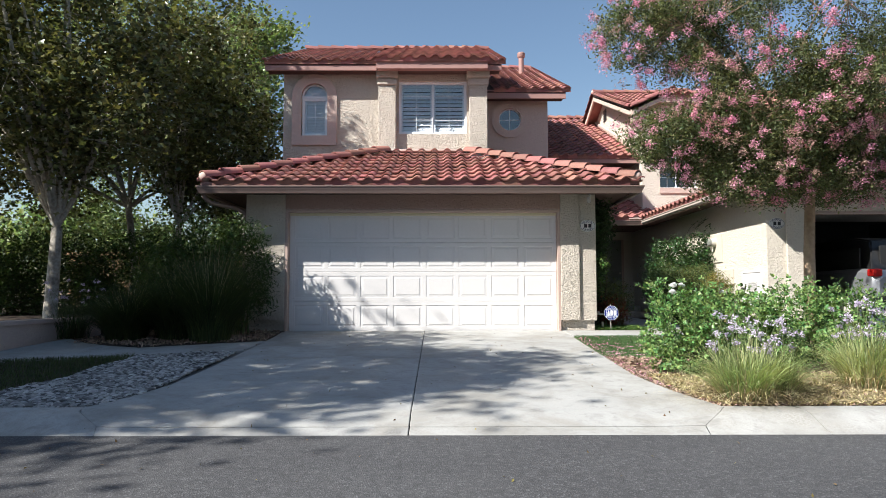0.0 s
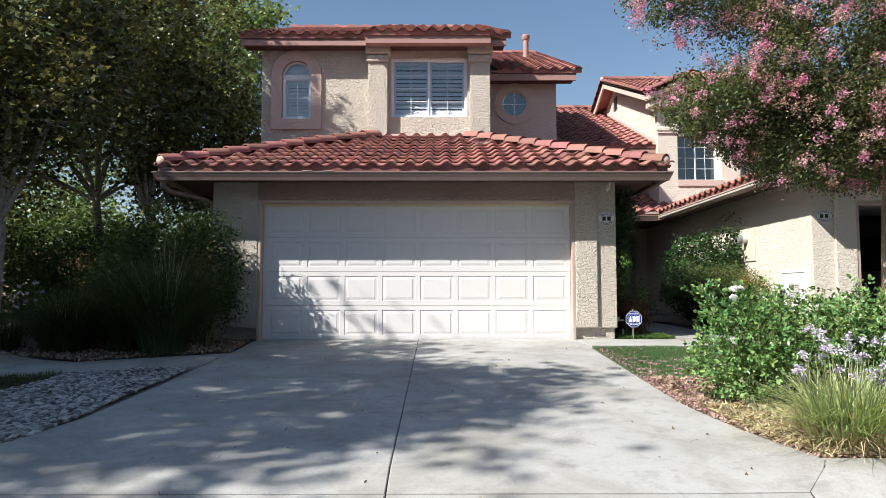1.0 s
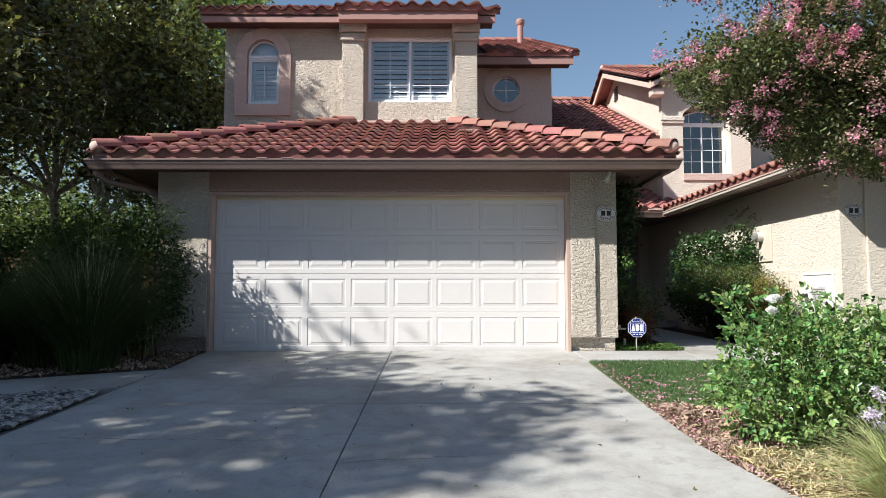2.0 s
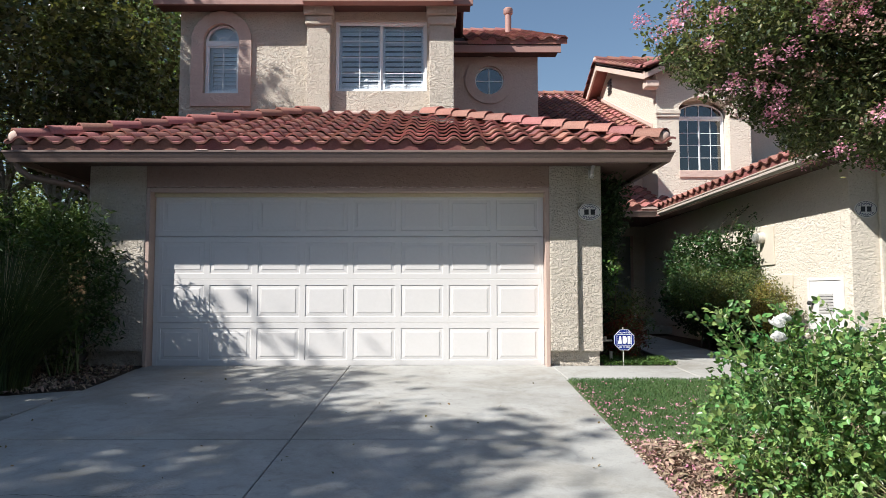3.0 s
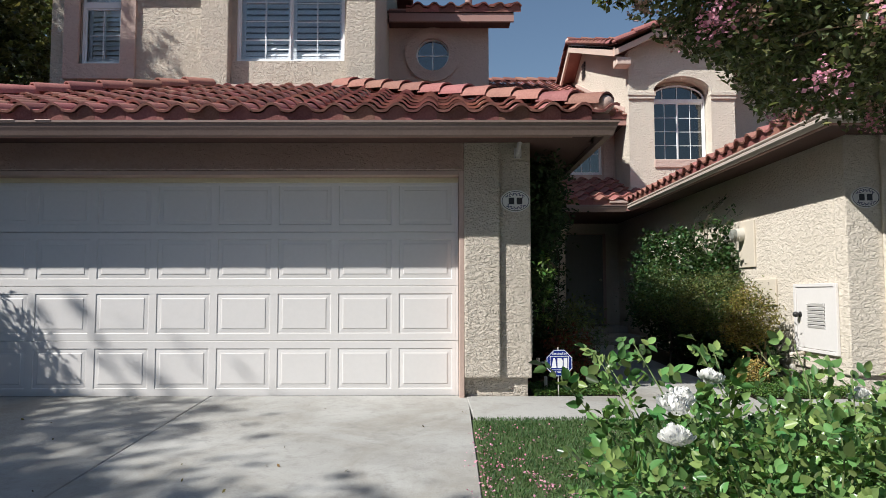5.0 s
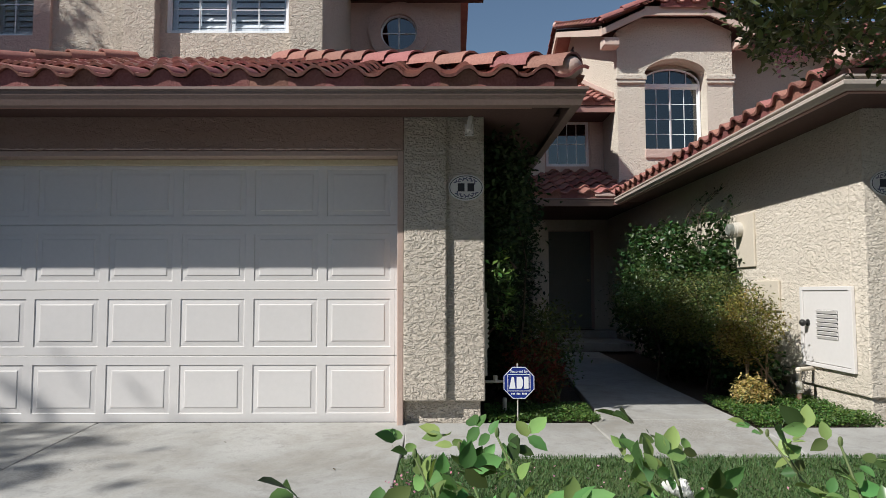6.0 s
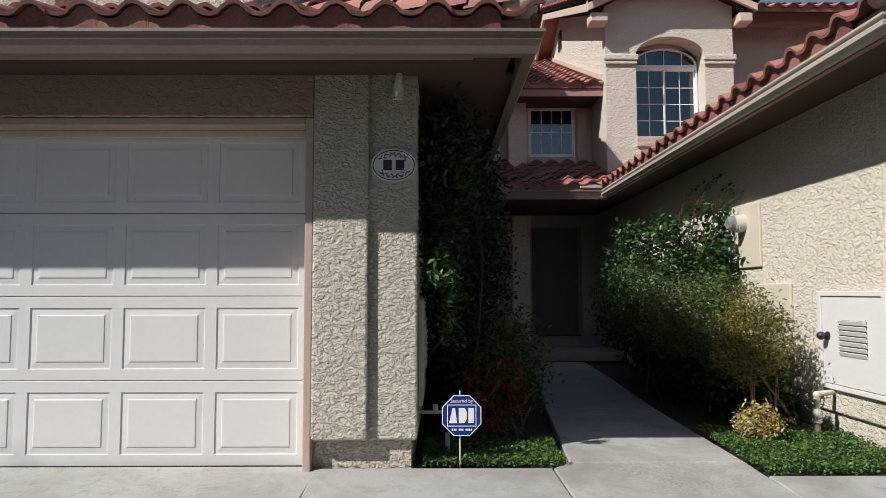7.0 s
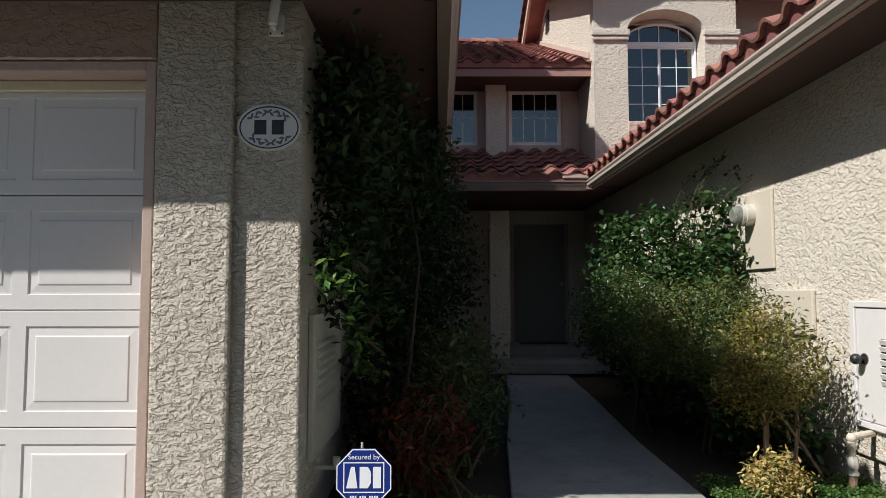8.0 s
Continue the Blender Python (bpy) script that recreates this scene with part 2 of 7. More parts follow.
BLACK = material("black_metal", (0.02, 0.02, 0.02), (0.03, 0.03, 0.03), rough=0.4, bump=0)
GREY_METAL = material("painted_meter_grey", (0.5, 0.48, 0.42), (0.58, 0.55, 0.49), rough=0.45, bump=0.05)


# ---- building helpers ----
def tree_of(ob):
    while ob.parent:
        ob = ob.parent
    return ob


def thing(name, label, category, at=(0, 0, 0), group="", kind=""):
    e = new(name)
    e.location = at
    e.empty_display_size = 0.2
    return tagged(e, label, category, group, kind)


def attach(ob, parent):
    """Parents ob, keeping world coordinates for meshes built in place."""
    ob.parent = parent
    top = tree_of(parent)
    if parent == top:
        ob.matrix_parent_inverse = Matrix.Translation(-top.location)
    return ob


def smooth(me, angle=0.6):
    me.shade_smooth()
    me.set_sharp_from_angle(angle=angle)


def part(name, bm, mat, parent, label="", soft=False, kind=""):
    """Links a bmesh as ONE mesh object under a thing or a part."""
    me = bpy.data.meshes.new(name)
    bmesh.ops.recalc_face_normals(bm, faces=bm.faces)
    bm.to_mesh(me)
    bm.free()
    me.materials.append(mat)
    if soft:
        smooth(me)
    ob = new(name, me)
    if parent is not None:
        attach(ob, parent)
    return tagged(ob, label, kind=kind)


def mesh_ob(name, verts, faces, mat, parent=None, label="", kind="", category="", soft=False):
    """One object from arrays: verts (n,3) and faces (m,3) or (m,4)."""
    verts, faces = np.asarray(verts, dtype=np.float32), np.asarray(faces, dtype=np.int32)
    me = bpy.data.meshes.new(name)
    k = faces.shape[1]
    me.vertices.add(len(verts))
    me.vertices.foreach_set("co", verts.ravel())
    me.loops.add(faces.size)
    me.loops.foreach_set("vertex_index", faces.ravel())
    me.polygons.add(len(faces))
    me.polygons.foreach_set("loop_start", np.arange(0, faces.size, k, dtype=np.int32))
    me.update(calc_edges=True)
    me.materials.append(mat)
    if soft:
        me.shade_smooth()
    ob = new(name, me)
    if parent is not None:
        attach(ob, parent)
    return tagged(ob, label, category, kind=kind)


def box(bm, x0, x1, y0, y1, z0, z1, bevel=0.0):
    r = bmesh.ops.create_cube(bm, size=1, matrix=Matrix.LocRotScale(((x0 + x1) / 2, (y0 + y1) / 2, (z0 + z1) / 2), None, (abs(x1 - x0), abs(y1 - y0), abs(z1 - z0))))
    if bevel:
        edges = list({e for v in r["verts"] for e in v.link_edges})
        bmesh.ops.bevel(bm, geom=edges, offset=bevel, segments=2, profile=0.5, affect='EDGES')
    return r["verts"]


def boxed(name, mat, parent, *dims, bevel=0.0, label="", kind="", rest=""):
    """Boxes as one part; with rest, the first is the part and the others are parts of that name (own name: beside it)."""
    first = None
    for group in ([dims] if not rest else [[d] for d in dims]):
        bm = bmesh.new()
        for d in group:
            box(bm, *d, bevel=bevel)
        if first is None:
            first = part(name, bm, mat, parent, label, kind=kind)
        else:
            part(rest, bm, mat, parent if rest == name else first, kind=kind)
    return first


def extrude_poly(bm, pts, way):
    """A prism: the polygon pts (3D) pushed along way."""
    way = Vector(way)
    a = [bm.verts.new(p) for p in pts]
    b = [bm.verts.new(Vector(p) + way) for p in pts]
    bm.faces.new(a)
    bm.faces.new(b[::-1])
    n = len(a)
    for i in range(n):
        bm.faces.new((a[i], a[(i + 1) % n], b[(i + 1) % n], b[i]))


def tube(bm, pts, radii, seg=8):
    """A tapered round tube through the points."""
    rings = []
    pts = [Vector(p) for p in pts]
    for i, p in enumerate(pts):
        d = (pts[min(i + 1, len(pts) - 1)] - pts[max(i - 1, 0)]).normalized()
        s = d.cross(Vector((0.31, 0.87, 0.21))).normalized()
        t = d.cross(s)
        rings.append([bm.verts.new(p + (s * math.cos(2 * math.pi * k / seg) + t * math.sin(2 * math.pi * k / seg)) * radii[i]) for k in range(seg)])
    for a, b in zip(rings, rings[1:]):
        for k in range(seg):
            bm.faces.new((a[k], a[(k + 1) % seg], b[(k + 1) % seg], b[k]))
    bm.faces.new(rings[0][::-1])
    bm.faces.new(rings[-1])


def repeat_mesh(verts, faces, mats):
    """The arrays of one mesh repeated under many 4x4 matrices."""
    v = np.concatenate([np.asarray(verts, dtype=float), np.ones((len(verts), 1))], axis=1)
    mm = np.asarray(mats, dtype=float)
    out = np.einsum("kij,nj->kni", mm, v)[:, :, :3].reshape(-1, 3)
    f = np.asarray(faces)
    fs = (f[None] + (np.arange(len(mm)) * len(verts))[:, None, None]).reshape(-1, f.shape[1])
    return out, fs


def grade(y):
    """Height of the ground: the road, the rolled kerb, then a drive that climbs to the garages."""
    return float(np.interp(y, [4.9, 5.15, 5.65, 12.0, 13.0, 60.0], [-0.01, 0.0, 0.085, 0.41, 0.42, 0.42]))

# ---- the ground ----
def sheet(name, x0, x1, y0, y1, step, lift, mat, label, category, rough=0.0, edge=None):
    """A strip of ground that follows the grade; edge(x, y) tells what belongs to it."""
    nx, ny = max(1, round((x1 - x0) / step)), max(1, round((y1 - y0) / step))
    xs, ys = np.linspace(x0, x1, nx + 1), np.linspace(y0, y1, ny + 1)
    verts = [(x, y, grade(y) + lift + (rough * noise.noise((x * 2.3, y * 2.3, 0)) if rough else 0)) for y in ys for x in xs]
    faces = []
    for j in range(ny):
        for i in range(nx):
            if edge is None or edge((xs[i] + xs[i + 1]) / 2, (ys[j] + ys[j + 1]) / 2):
                a = j * (nx + 1) + i
                faces.append((a, a + 1, a + nx + 2, a + nx + 1))
    return mesh_ob(name, verts, faces, mat, None, label, "structure", category)


far_y = [-400, -40, 4.4, 5.0, 5.2, 5.65, 8, 10, 12, 13, 20, 40, 120, 900]
far_x = [-700, -80, -30, -15, -8, 0, 8, 15, 30, 80, 700]
gv = [(x, y, grade(y) - 0.06) for y in far_y for x in far_x]
gf = [(j * 11 + i, j * 11 + i + 1, j * 11 + i + 12, j * 11 + i + 11) for j in range(len(far_y) - 1) for i in range(10)]
mesh_ob("ground", gv, gf, SOIL, None, "dark planting soil and land that reaches to the horizon", "structure", "ground")
bm = bmesh.new()
box(bm, -60, 60, -6.5, 5.16, -0.05, 0.0)
part("road", bm, ASPHALT, None, "dark grey worn asphalt road with fine aggregate", kind="structure")["category"] = "road"


def drive_left(y):
    return float(np.interp(y, [5.1, 5.32, 5.64, 5.76, 6.2, 6.9, 8.4, 11.0, 12.0], [-2.61, -2.70, -3.03, -2.98, -2.86, -2.75, -2.72, -2.74, -2.80]))


def drive_right(y):
    return float(np.interp(y, [5.1, 5.32, 5.66, 5.8, 6.44, 7.4, 9.0, 11.2, 12.0], [2.04, 2.08, 2.38, 2.36, 2.24, 2.13, 2.14, 2.17, 2.18]))


def wing(y):
    """How far the outer edge of the drive rises to meet the kerb's top."""
    return float(np.interp(y, [5.18, 5.32, 5.66, 6.2, 6.9], [0.0, 0.006, 0.033, 0.016, 0.0]))


def slab(name, y0, y1, xa, xb, parent):
    """A cast concrete panel with eased edges; xa and xb give its sides along y."""
    bm = bmesh.new()
    n = max(2, round((y1 - y0) / 0.12))
    top, low = [], []
    for i in range(n + 1):
        y = y0 + (y1 - y0) * i / n
        a, b, z = xa(y), xb(y), grade(y)
        e = 0.004 if 0 < i < n else 0.007
        ha, hb = (wing(y) if xa is drive_left else 0.0), (wing(y) if xb is drive_right else 0.0)
        top.append([bm.verts.new((x, y, z - dz)) for x, dz in ((a, e - ha), (a + 0.005, -ha), (a + 0.5, 0), (b - 0.5, 0), (b - 0.005, -hb), (b, e - hb))])
        low.append([bm.verts.new((a, y, z - 0.12)), bm.verts.new((b, y, z - 0.12))])
    for i in range(n):
        for k in range(5):
            bm.faces.new((top[i][k], top[i][k + 1], top[i + 1][k + 1], top[i + 1][k]))
        bm.faces.new((low[i][0], top[i][0], top[i + 1][0], low[i + 1][0]))
        bm.faces.new((top[i][5], low[i][1], low[i + 1][1], top[i + 1][5]))
    for i in (0, n):
        bm.faces.new((low[i][0], *top[i], low[i][1]))
    return part(name, bm, CONCRETE, parent)


MID = -0.27
driveway = thing("driveway", "pale grey concrete driveway in large slabs with dark joints", "driveway", (0, 8, 0.2), kind="structure")
for y0, y1 in ((5.13, 5.308), (5.322, 8.70), (8.713, 12.03)):
    slab("slab", y0, y1, drive_left, lambda y: MID - 0.004 + 0.012 * (9 - y) * 0.5, driveway)
    slab("slab", y0, y1, lambda y: MID + 0.004 + 0.012 * (9 - y) * 0.5, drive_right, driveway)
sheet("joint_bed", -2.75, 2.1, 5.2, 12.02, 0.25, -0.03, JOINT, "dark dirt in the joints between slabs", "joint")


def crack(pts):
    """A hairline crack: a thin dark ribbon just above the slab."""
    verts, faces = [], []
    for i, (x, y) in enumerate(pts):
        w = 0.0035 * (1.0 - 0.6 * i / len(pts))
        verts += [(x - w * 0.3, y - w, grade(y) + 0.0015), (x + w * 0.3, y + w, grade(y) + 0.0015)]
    for i in range(len(pts) - 1):
        faces.append((2 * i, 2 * i + 1, 2 * i + 3, 2 * i + 2))
    mesh_ob("crack", verts, faces, JOINT, driveway)


def wander(a, b, n, amp):
    return [(a[0] + (b[0] - a[0]) * i / n + amp * noise.noise((i * 0.7, a[0], 1)), a[1] + (b[1] - a[1]) * i / n + amp * noise.noise((i * 0.7, a[1], 5))) for i in range(n + 1)]


crack(wander((-0.22, 7.05), (1.3, 7.3), 24, 0.05))
crack(wander((-1.42, 5.6), (-1.1, 6.9), 20, 0.06))
crack(wander((-2.3, 7.6), (-0.3, 7.55), 24, 0.05))
crack(wander((1.75, 6.2), (2.1, 6.55), 10, 0.03))


def kerb(name, x0, x1, end=0):
    """Rolled concrete kerb: a sloped face, a rounded nose and a flat top; its end drops to the drive."""
    bm = bmesh.new()
    prof = [(5.12, -0.04), (5.14, 0.005), (5.22, 0.018), (5.32, 0.056), (5.36, 0.075), (5.44, 0.105), (5.52, 0.118), (5.60, 0.118), (5.74, 0.114), (5.76, -0.02)]
    xs = list(np.linspace(x0, x1, 14))
    rows = []
    for x in xs:
        d = {0: 1.0, 1: x - x0, -1: x1 - x}[end]
        near = max(0.0, 1 - d / 0.5)
        rim = drive_right if end > 0 else drive_left
        col = []
        for y, z in prof:
            yy = min(y, 5.66)
            low = min(z, grade(yy) + wing(yy))
            col.append(bm.verts.new((x + near * (rim(yy) + 0.002 * end - (x0 if end > 0 else x1)), y, z + (low - z) * near ** 3)))
        rows.append(col)
    for a, b in zip(rows, rows[1:]):
        for i in range(len(prof) - 1):
            bm.faces.new((a[i], b[i], b[i + 1], a[i + 1]))
    bm.faces.new(rows[0])
    bm.faces.new(rows[-1][::-1])
    ob = part(name, bm, CONCRETE, None, "pale rolled concrete kerb along the asphalt road", soft=True, kind="structure")
    ob["category"] = "kerb"


for x0, x1, end in ((2.07, 2.97, 1), (2.978, 5.9, 0), (5.908, 8.9, 0), (8.908, 16, 0), (-4.1, -2.65, -1), (-7.1, -4.108, 0), (-14, -7.108, 0)):
    kerb("kerb", x0, x1, end)

# concrete walks: along the front of the garage to the porch, and off to the other side
front_walk = thing("front_walk", "pale concrete walk slabs leading to a shaded porch", "walkway", (3.5, 12, 0.4), kind="structure")


def flat_slab(name, pts, z, parent, mat=CONCRETE):
    bm = bmesh.new()
    extrude_poly(bm, [(x, y, z(y) if callable(z) else z) for x, y in pts], (0, 0, -0.12))
    bmesh.ops.bevel(bm, geom=[e for e in bm.edges if all(v.co.z > -0.05 + (z(v.co.y) if callable(z) else z) for v in e.verts)], offset=0.008, segments=1, affect='EDGES')
    return part(name, bm, mat, parent)


up = lambda y: grade(y) + 0.004
flat_slab("slab", [(2.195, 11.1), (3.66, 11.1), (3.62, 11.98), (2.16, 11.98)], up, front_walk)
flat_slab("slab", [(3.67, 11.1), (4.86, 11.1), (4.86, 12.1), (3.75, 12.1), (3.63, 11.98)], up, front_walk)
flat_slab("slab", [(4.87, 11.1), (6.3, 11.1), (6.3, 11.82), (4.87, 11.82)], up, front_walk)
flat_slab("slab", [(3.75, 12.11), (4.86, 12.11), (4.9, 14.0), (3.9, 14.0)], up, front_walk)
flat_slab("slab", [(3.9, 14.01), (4.9, 14.01), (5.05, 16.2), (4.15, 16.2)], up, front_walk)
flat_slab("slab", [(4.15, 16.21), (5.05, 16.21), (5.14, 18.1), (4.3, 18.1)], up, front_walk)
side_walk = thing("side_walk", "grey concrete walk in shade beside the planting", "walkway", (-5, 9.6, 0.3), kind="structure")
flat_slab("slab", [(-2.76, 9.45), (-2.74, 10.5), (-4.35, 9.72), (-4.9, 9.95), (-4.9, 8.72)], up, side_walk)
flat_slab("slab", [(-4.91, 8.71), (-4.91, 9.96), (-5.4, 10.25), (-6.02, 10.9), (-6.26, 8.2)], up, side_walk)

side_drive = thing("driveway", "pale concrete driveway of the neighbouring garage", "driveway", (9, 9, 0.25), kind="structure")
for x0, x1 in ((6.6, 8.99), (9.0, 11.4)):
    for y0, y1 in ((5.77, 8.7), (8.71, 11.09), (11.1, 12.04)):
        flat_slab("slab", [(x0, y0), (x1, y0), (x1, y1), (x0, y1)], up, side_drive)
# Unseen wall added behind the viewpoint to hold back low sky light.
bm = bmesh.new()
box(bm, -50, 50, -10.2, -10, -0.05, 7.2)
part("sky_block_wall", bm, STUCCO_FINE, None, "unseen plain wall added across the road to block low sky light", kind="structure")["category"] = "wall"

# low retaining wall along the walk, with the raised bed behind it
bm = bmesh.new()
extrude_poly(bm, [(-6.03, 11.95, 0.2), (-6.28, 8.7, 0.2), (-6.50, 8.7, 0.2), (-6.25, 12.0, 0.2)], (0, 0, 0.42))
extrude_poly(bm, [(-6.00, 11.98, 0.62), (-6.25, 8.67, 0.62), (-6.53, 8.67, 0.62), (-6.28, 12.03, 0.62)], (0, 0, 0.06))
low_wall = part("low_wall", bm, STUCCO_FINE, None, "low beige garden retaining wall with a flat cap", kind="structure")
low_wall["category"] = "retaining wall"
bm = bmesh.new()
extrude_poly(bm, [(-6.26, 12.04, 0.3), (-6.51, 8.7, 0.3), (-14, 8.7, 0.3), (-14, 24, 0.3), (-5.5, 24, 0.3), (-5.6, 12.1, 0.3)], (0, 0, 0.31))
part("raised_bed", bm, SOIL, None, "raised dark soil bed behind the low wall", kind="structure")["category"] = "planting bed"

# ---- clay roofs ----
W, EXPO, LONG = 0.277, 0.36, 0.43
TILE_LINE = [(0.0, 0.013), (0.035, 0.002), (0.075, 0.0), (0.115, 0.012), (0.142, 0.038), (0.175, 0.060), (0.21, 0.066), (0.245, 0.051), (0.268, 0.027), (0.277, 0.013)]


def s_tile():
    """One S-shaped clay tile: pan, barrel, thickness and a lifted lower end."""
    prof = TILE_LINE[:-1] + [(0.285, 0.012)]
    verts, faces = [], []
    n = len(prof)
    for y, lift in ((0.0, 0.050), (LONG, 0.0)):
        for x, z in prof:
            verts.append((x, y, z + lift))
    for x, z in prof:
        verts.append((x, 0.0, z + 0.050 - 0.024))
    for x, z in prof:
        verts.append((x, LONG, z - 0.012))
    for i in range(n - 1):
        faces.append((i, i + 1, n + i + 1, n + i))
        faces.append((2 * n + i, 2 * n + i + 1, i + 1, i))
        faces.append((2 * n + i + 1, 2 * n + i, 3 * n + i, 3 * n + i + 1))
    faces.append((n - 1, 2 * n - 1 + n, 4 * n - 1, 2 * n - 1))
    faces.append((2 * n, 0, n, 3 * n))
    return verts, faces


TV, TF = s_tile()
tile_mesh = bpy.data.meshes.new("roof_tile")
tile_mesh.from_pydata(TV, [], TF)
tile_mesh.materials.append(TILE)
smooth(tile_mesh, 0.9)


def roof_slope(roof, corner, u, run, width, rise, clips=(), singles=False, shift=0.0):
    """Lays tiles on one slope. corner: an end of the eave; u: along the eave; run: up the slope seen from above;
    width, rise: extents along both (rise: plan length). clips: (point, normal) vertical planes; tiles are kept on the far side of the normal."""
    corner, u, run = Vector(corner), Vector(u), Vector(run)
    v = (run + Vector((0, 0, SLOPE))).normalized()
    n = u.cross(v).normalized()
    if n.z < 0:
        n = -n
    slant = rise * math.sqrt(1 + SLOPE ** 2)
    rows, cols = math.ceil(slant / EXPO), math.ceil(width / W)
    # the tile's own x must run so that x, y, z stay right handed
    flip = u.cross(v).z < 0
    full, cut = [], bmesh.new()
    for r in range(rows):
        for c in range(cols):
            jitter = random.uniform(-0.006, 0.006)
            at = corner + u * (c * W + shift) + v * (r * EXPO - 0.05 + jitter) + n * (0.012 + random.uniform(0, 0.006))
            ux = u
            if flip:
                at = at + u * W
                ux = -u
            m = Matrix.Identity(4)
            for i in range(3):
                m[i][0], m[i][1], m[i][2], m[i][3] = ux[i], v[i], n[i], at[i]
            m = m @ pose(0, 0, 0, random.uniform(-0.7, 0.7), random.uniform(-1, 1), random.uniform(-0.8, 0.8))
            quad = [m @ Vector(p) for p in ((0, 0, 0), (W, 0, 0), (W, LONG, 0), (0, LONG, 0))]
            planes = list(clips) + [(corner + run * rise, run)]
            side = [max((q - Vector(p)).dot(Vector(d)) for p, d in planes) for q in quad]
            if max(side) <= 0:
                full.append(m)
            elif min(side) < 0:
                tmp = bmesh.new()
                vs = [tmp.verts.new(m @ Vector(p)) for p in TV]
                for f in TF:
                    tmp.faces.new([vs[i] for i in f])
                for p, d in planes:
                    bmesh.ops.bisect_plane(tmp, geom=list(tmp.verts) + list(tmp.edges) + list(tmp.faces), plane_co=p, plane_no=d, clear_outer=True)
                vm = {q: cut.verts.new(q.co) for q in tmp.verts}
                for f in tmp.faces:
                    cut.faces.new([vm[q] for q in f.verts])
                tmp.free()
    stop = bmesh.new()
    for c in range(cols):
        base = corner + u * (c * W + shift) + v * -0.02 + n * 0.012
        pts = [base + (u * (W - x) if flip else u * x) + n * (z + 0.018) for x, z in TILE_LINE]
        low = [base + (u * (W - x) if flip else u * x) - Vector((0, 0, 0.05)) for x, z in TILE_LINE]
        if max((q - Vector(p)).dot(Vector(d)) for q in pts for p, d in clips) > -0.05 if clips else False:
            continue
        a, b = [stop.verts.new(q) for q in pts], [stop.verts.new(q) for q in low]
        a2, b2 = [stop.verts.new(q + v * 0.03) for q in pts], [stop.verts.new(q + v * 0.03) for q in low]
        for i in range(len(pts) - 1):
            for k, l in ((a, b), (b2, a2), (a2, a), (b, b2)):
                stop.faces.new((k[i], k[i + 1], l[i + 1], l[i]))
    part("bird_stop", stop, TILE, roof, "clay closure under the lowest barrels", kind="stuff")
    if singles:
        for m in full:
            o = new("roof_tile", tile_mesh)
            attach(o, roof)
            o.matrix_basis = m
    elif full:
        vs, fs = repeat_mesh(TV, TF, [np.array(m) for m in full])
        o = mesh_ob("tile_field", vs, fs, TILE, roof, kind="stuff")
        smooth(o.data, 0.9)
    if len(cut.faces):
        part("cut_tiles", cut, TILE, roof, soft=True, kind="stuff")
    else:
        cut.free()


def cap_row(roof, a, b, size=0.13, end=True):
    """Barrel cap tiles along a hip or ridge from a up to b, bedded in mortar, with a rounded end piece."""
    a, b = Vector(a), Vector(b)
    d = (b - a)
    count = max(1, round(d.length / 0.36))
    step = d / count
    dn = d.normalized()
    side = dn.cross(Vector((0, 0, 1))).normalized()
    upv = side.cross(dn)
    for i in range(count):
        bm = bmesh.new()
        rings = []
        for k, (f, s, lift) in enumerate(((-0.03, 1.0, 0.03), (1.05, 0.9, 0.0))):
            p = a + step * (i + f) + upv * lift
            rings.append([bm.verts.new(p + side * (math.cos(t) * size * s) + upv * (math.sin(t) * size * s * 0.85)) for t in np.linspace(-0.15, math.pi + 0.15, 9)])
        inner = [[bm.verts.new(p.co - upv * 0.018) for p in r] for r in rings]
        for j in range(8):
            bm.faces.new((rings[0][j], rings[0][j + 1], rings[1][j + 1], rings[1][j]))
            bm.faces.new((inner[0][j], inner[0][j + 1], rings[0][j + 1], rings[0][j]))
            bm.faces.new((inner[1][j + 1], inner[1][j], rings[1][j], rings[1][j + 1]))
        part("cap_tile", bm, TILE, roof, soft=True)
    if end:
        bm = bmesh.new()
        bmesh.ops.create_uvsphere(bm, u_segments=14, v_segments=8, radius=size * 0.80, matrix=Matrix.Translation(a + upv * 0.02 + dn * 0.03) @ Matrix.Diagonal((1, 1, 0.9, 1)))
        part("hip_end", bm, MORTAR, roof, "pale rounded clay hip end", soft=True)


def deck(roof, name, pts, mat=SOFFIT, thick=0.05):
    """The boarded roof deck under the tiles."""
    bm = bmesh.new()
    extrude_poly(bm, pts, (0, 0, -thick))
    return part(name, bm, mat, roof)


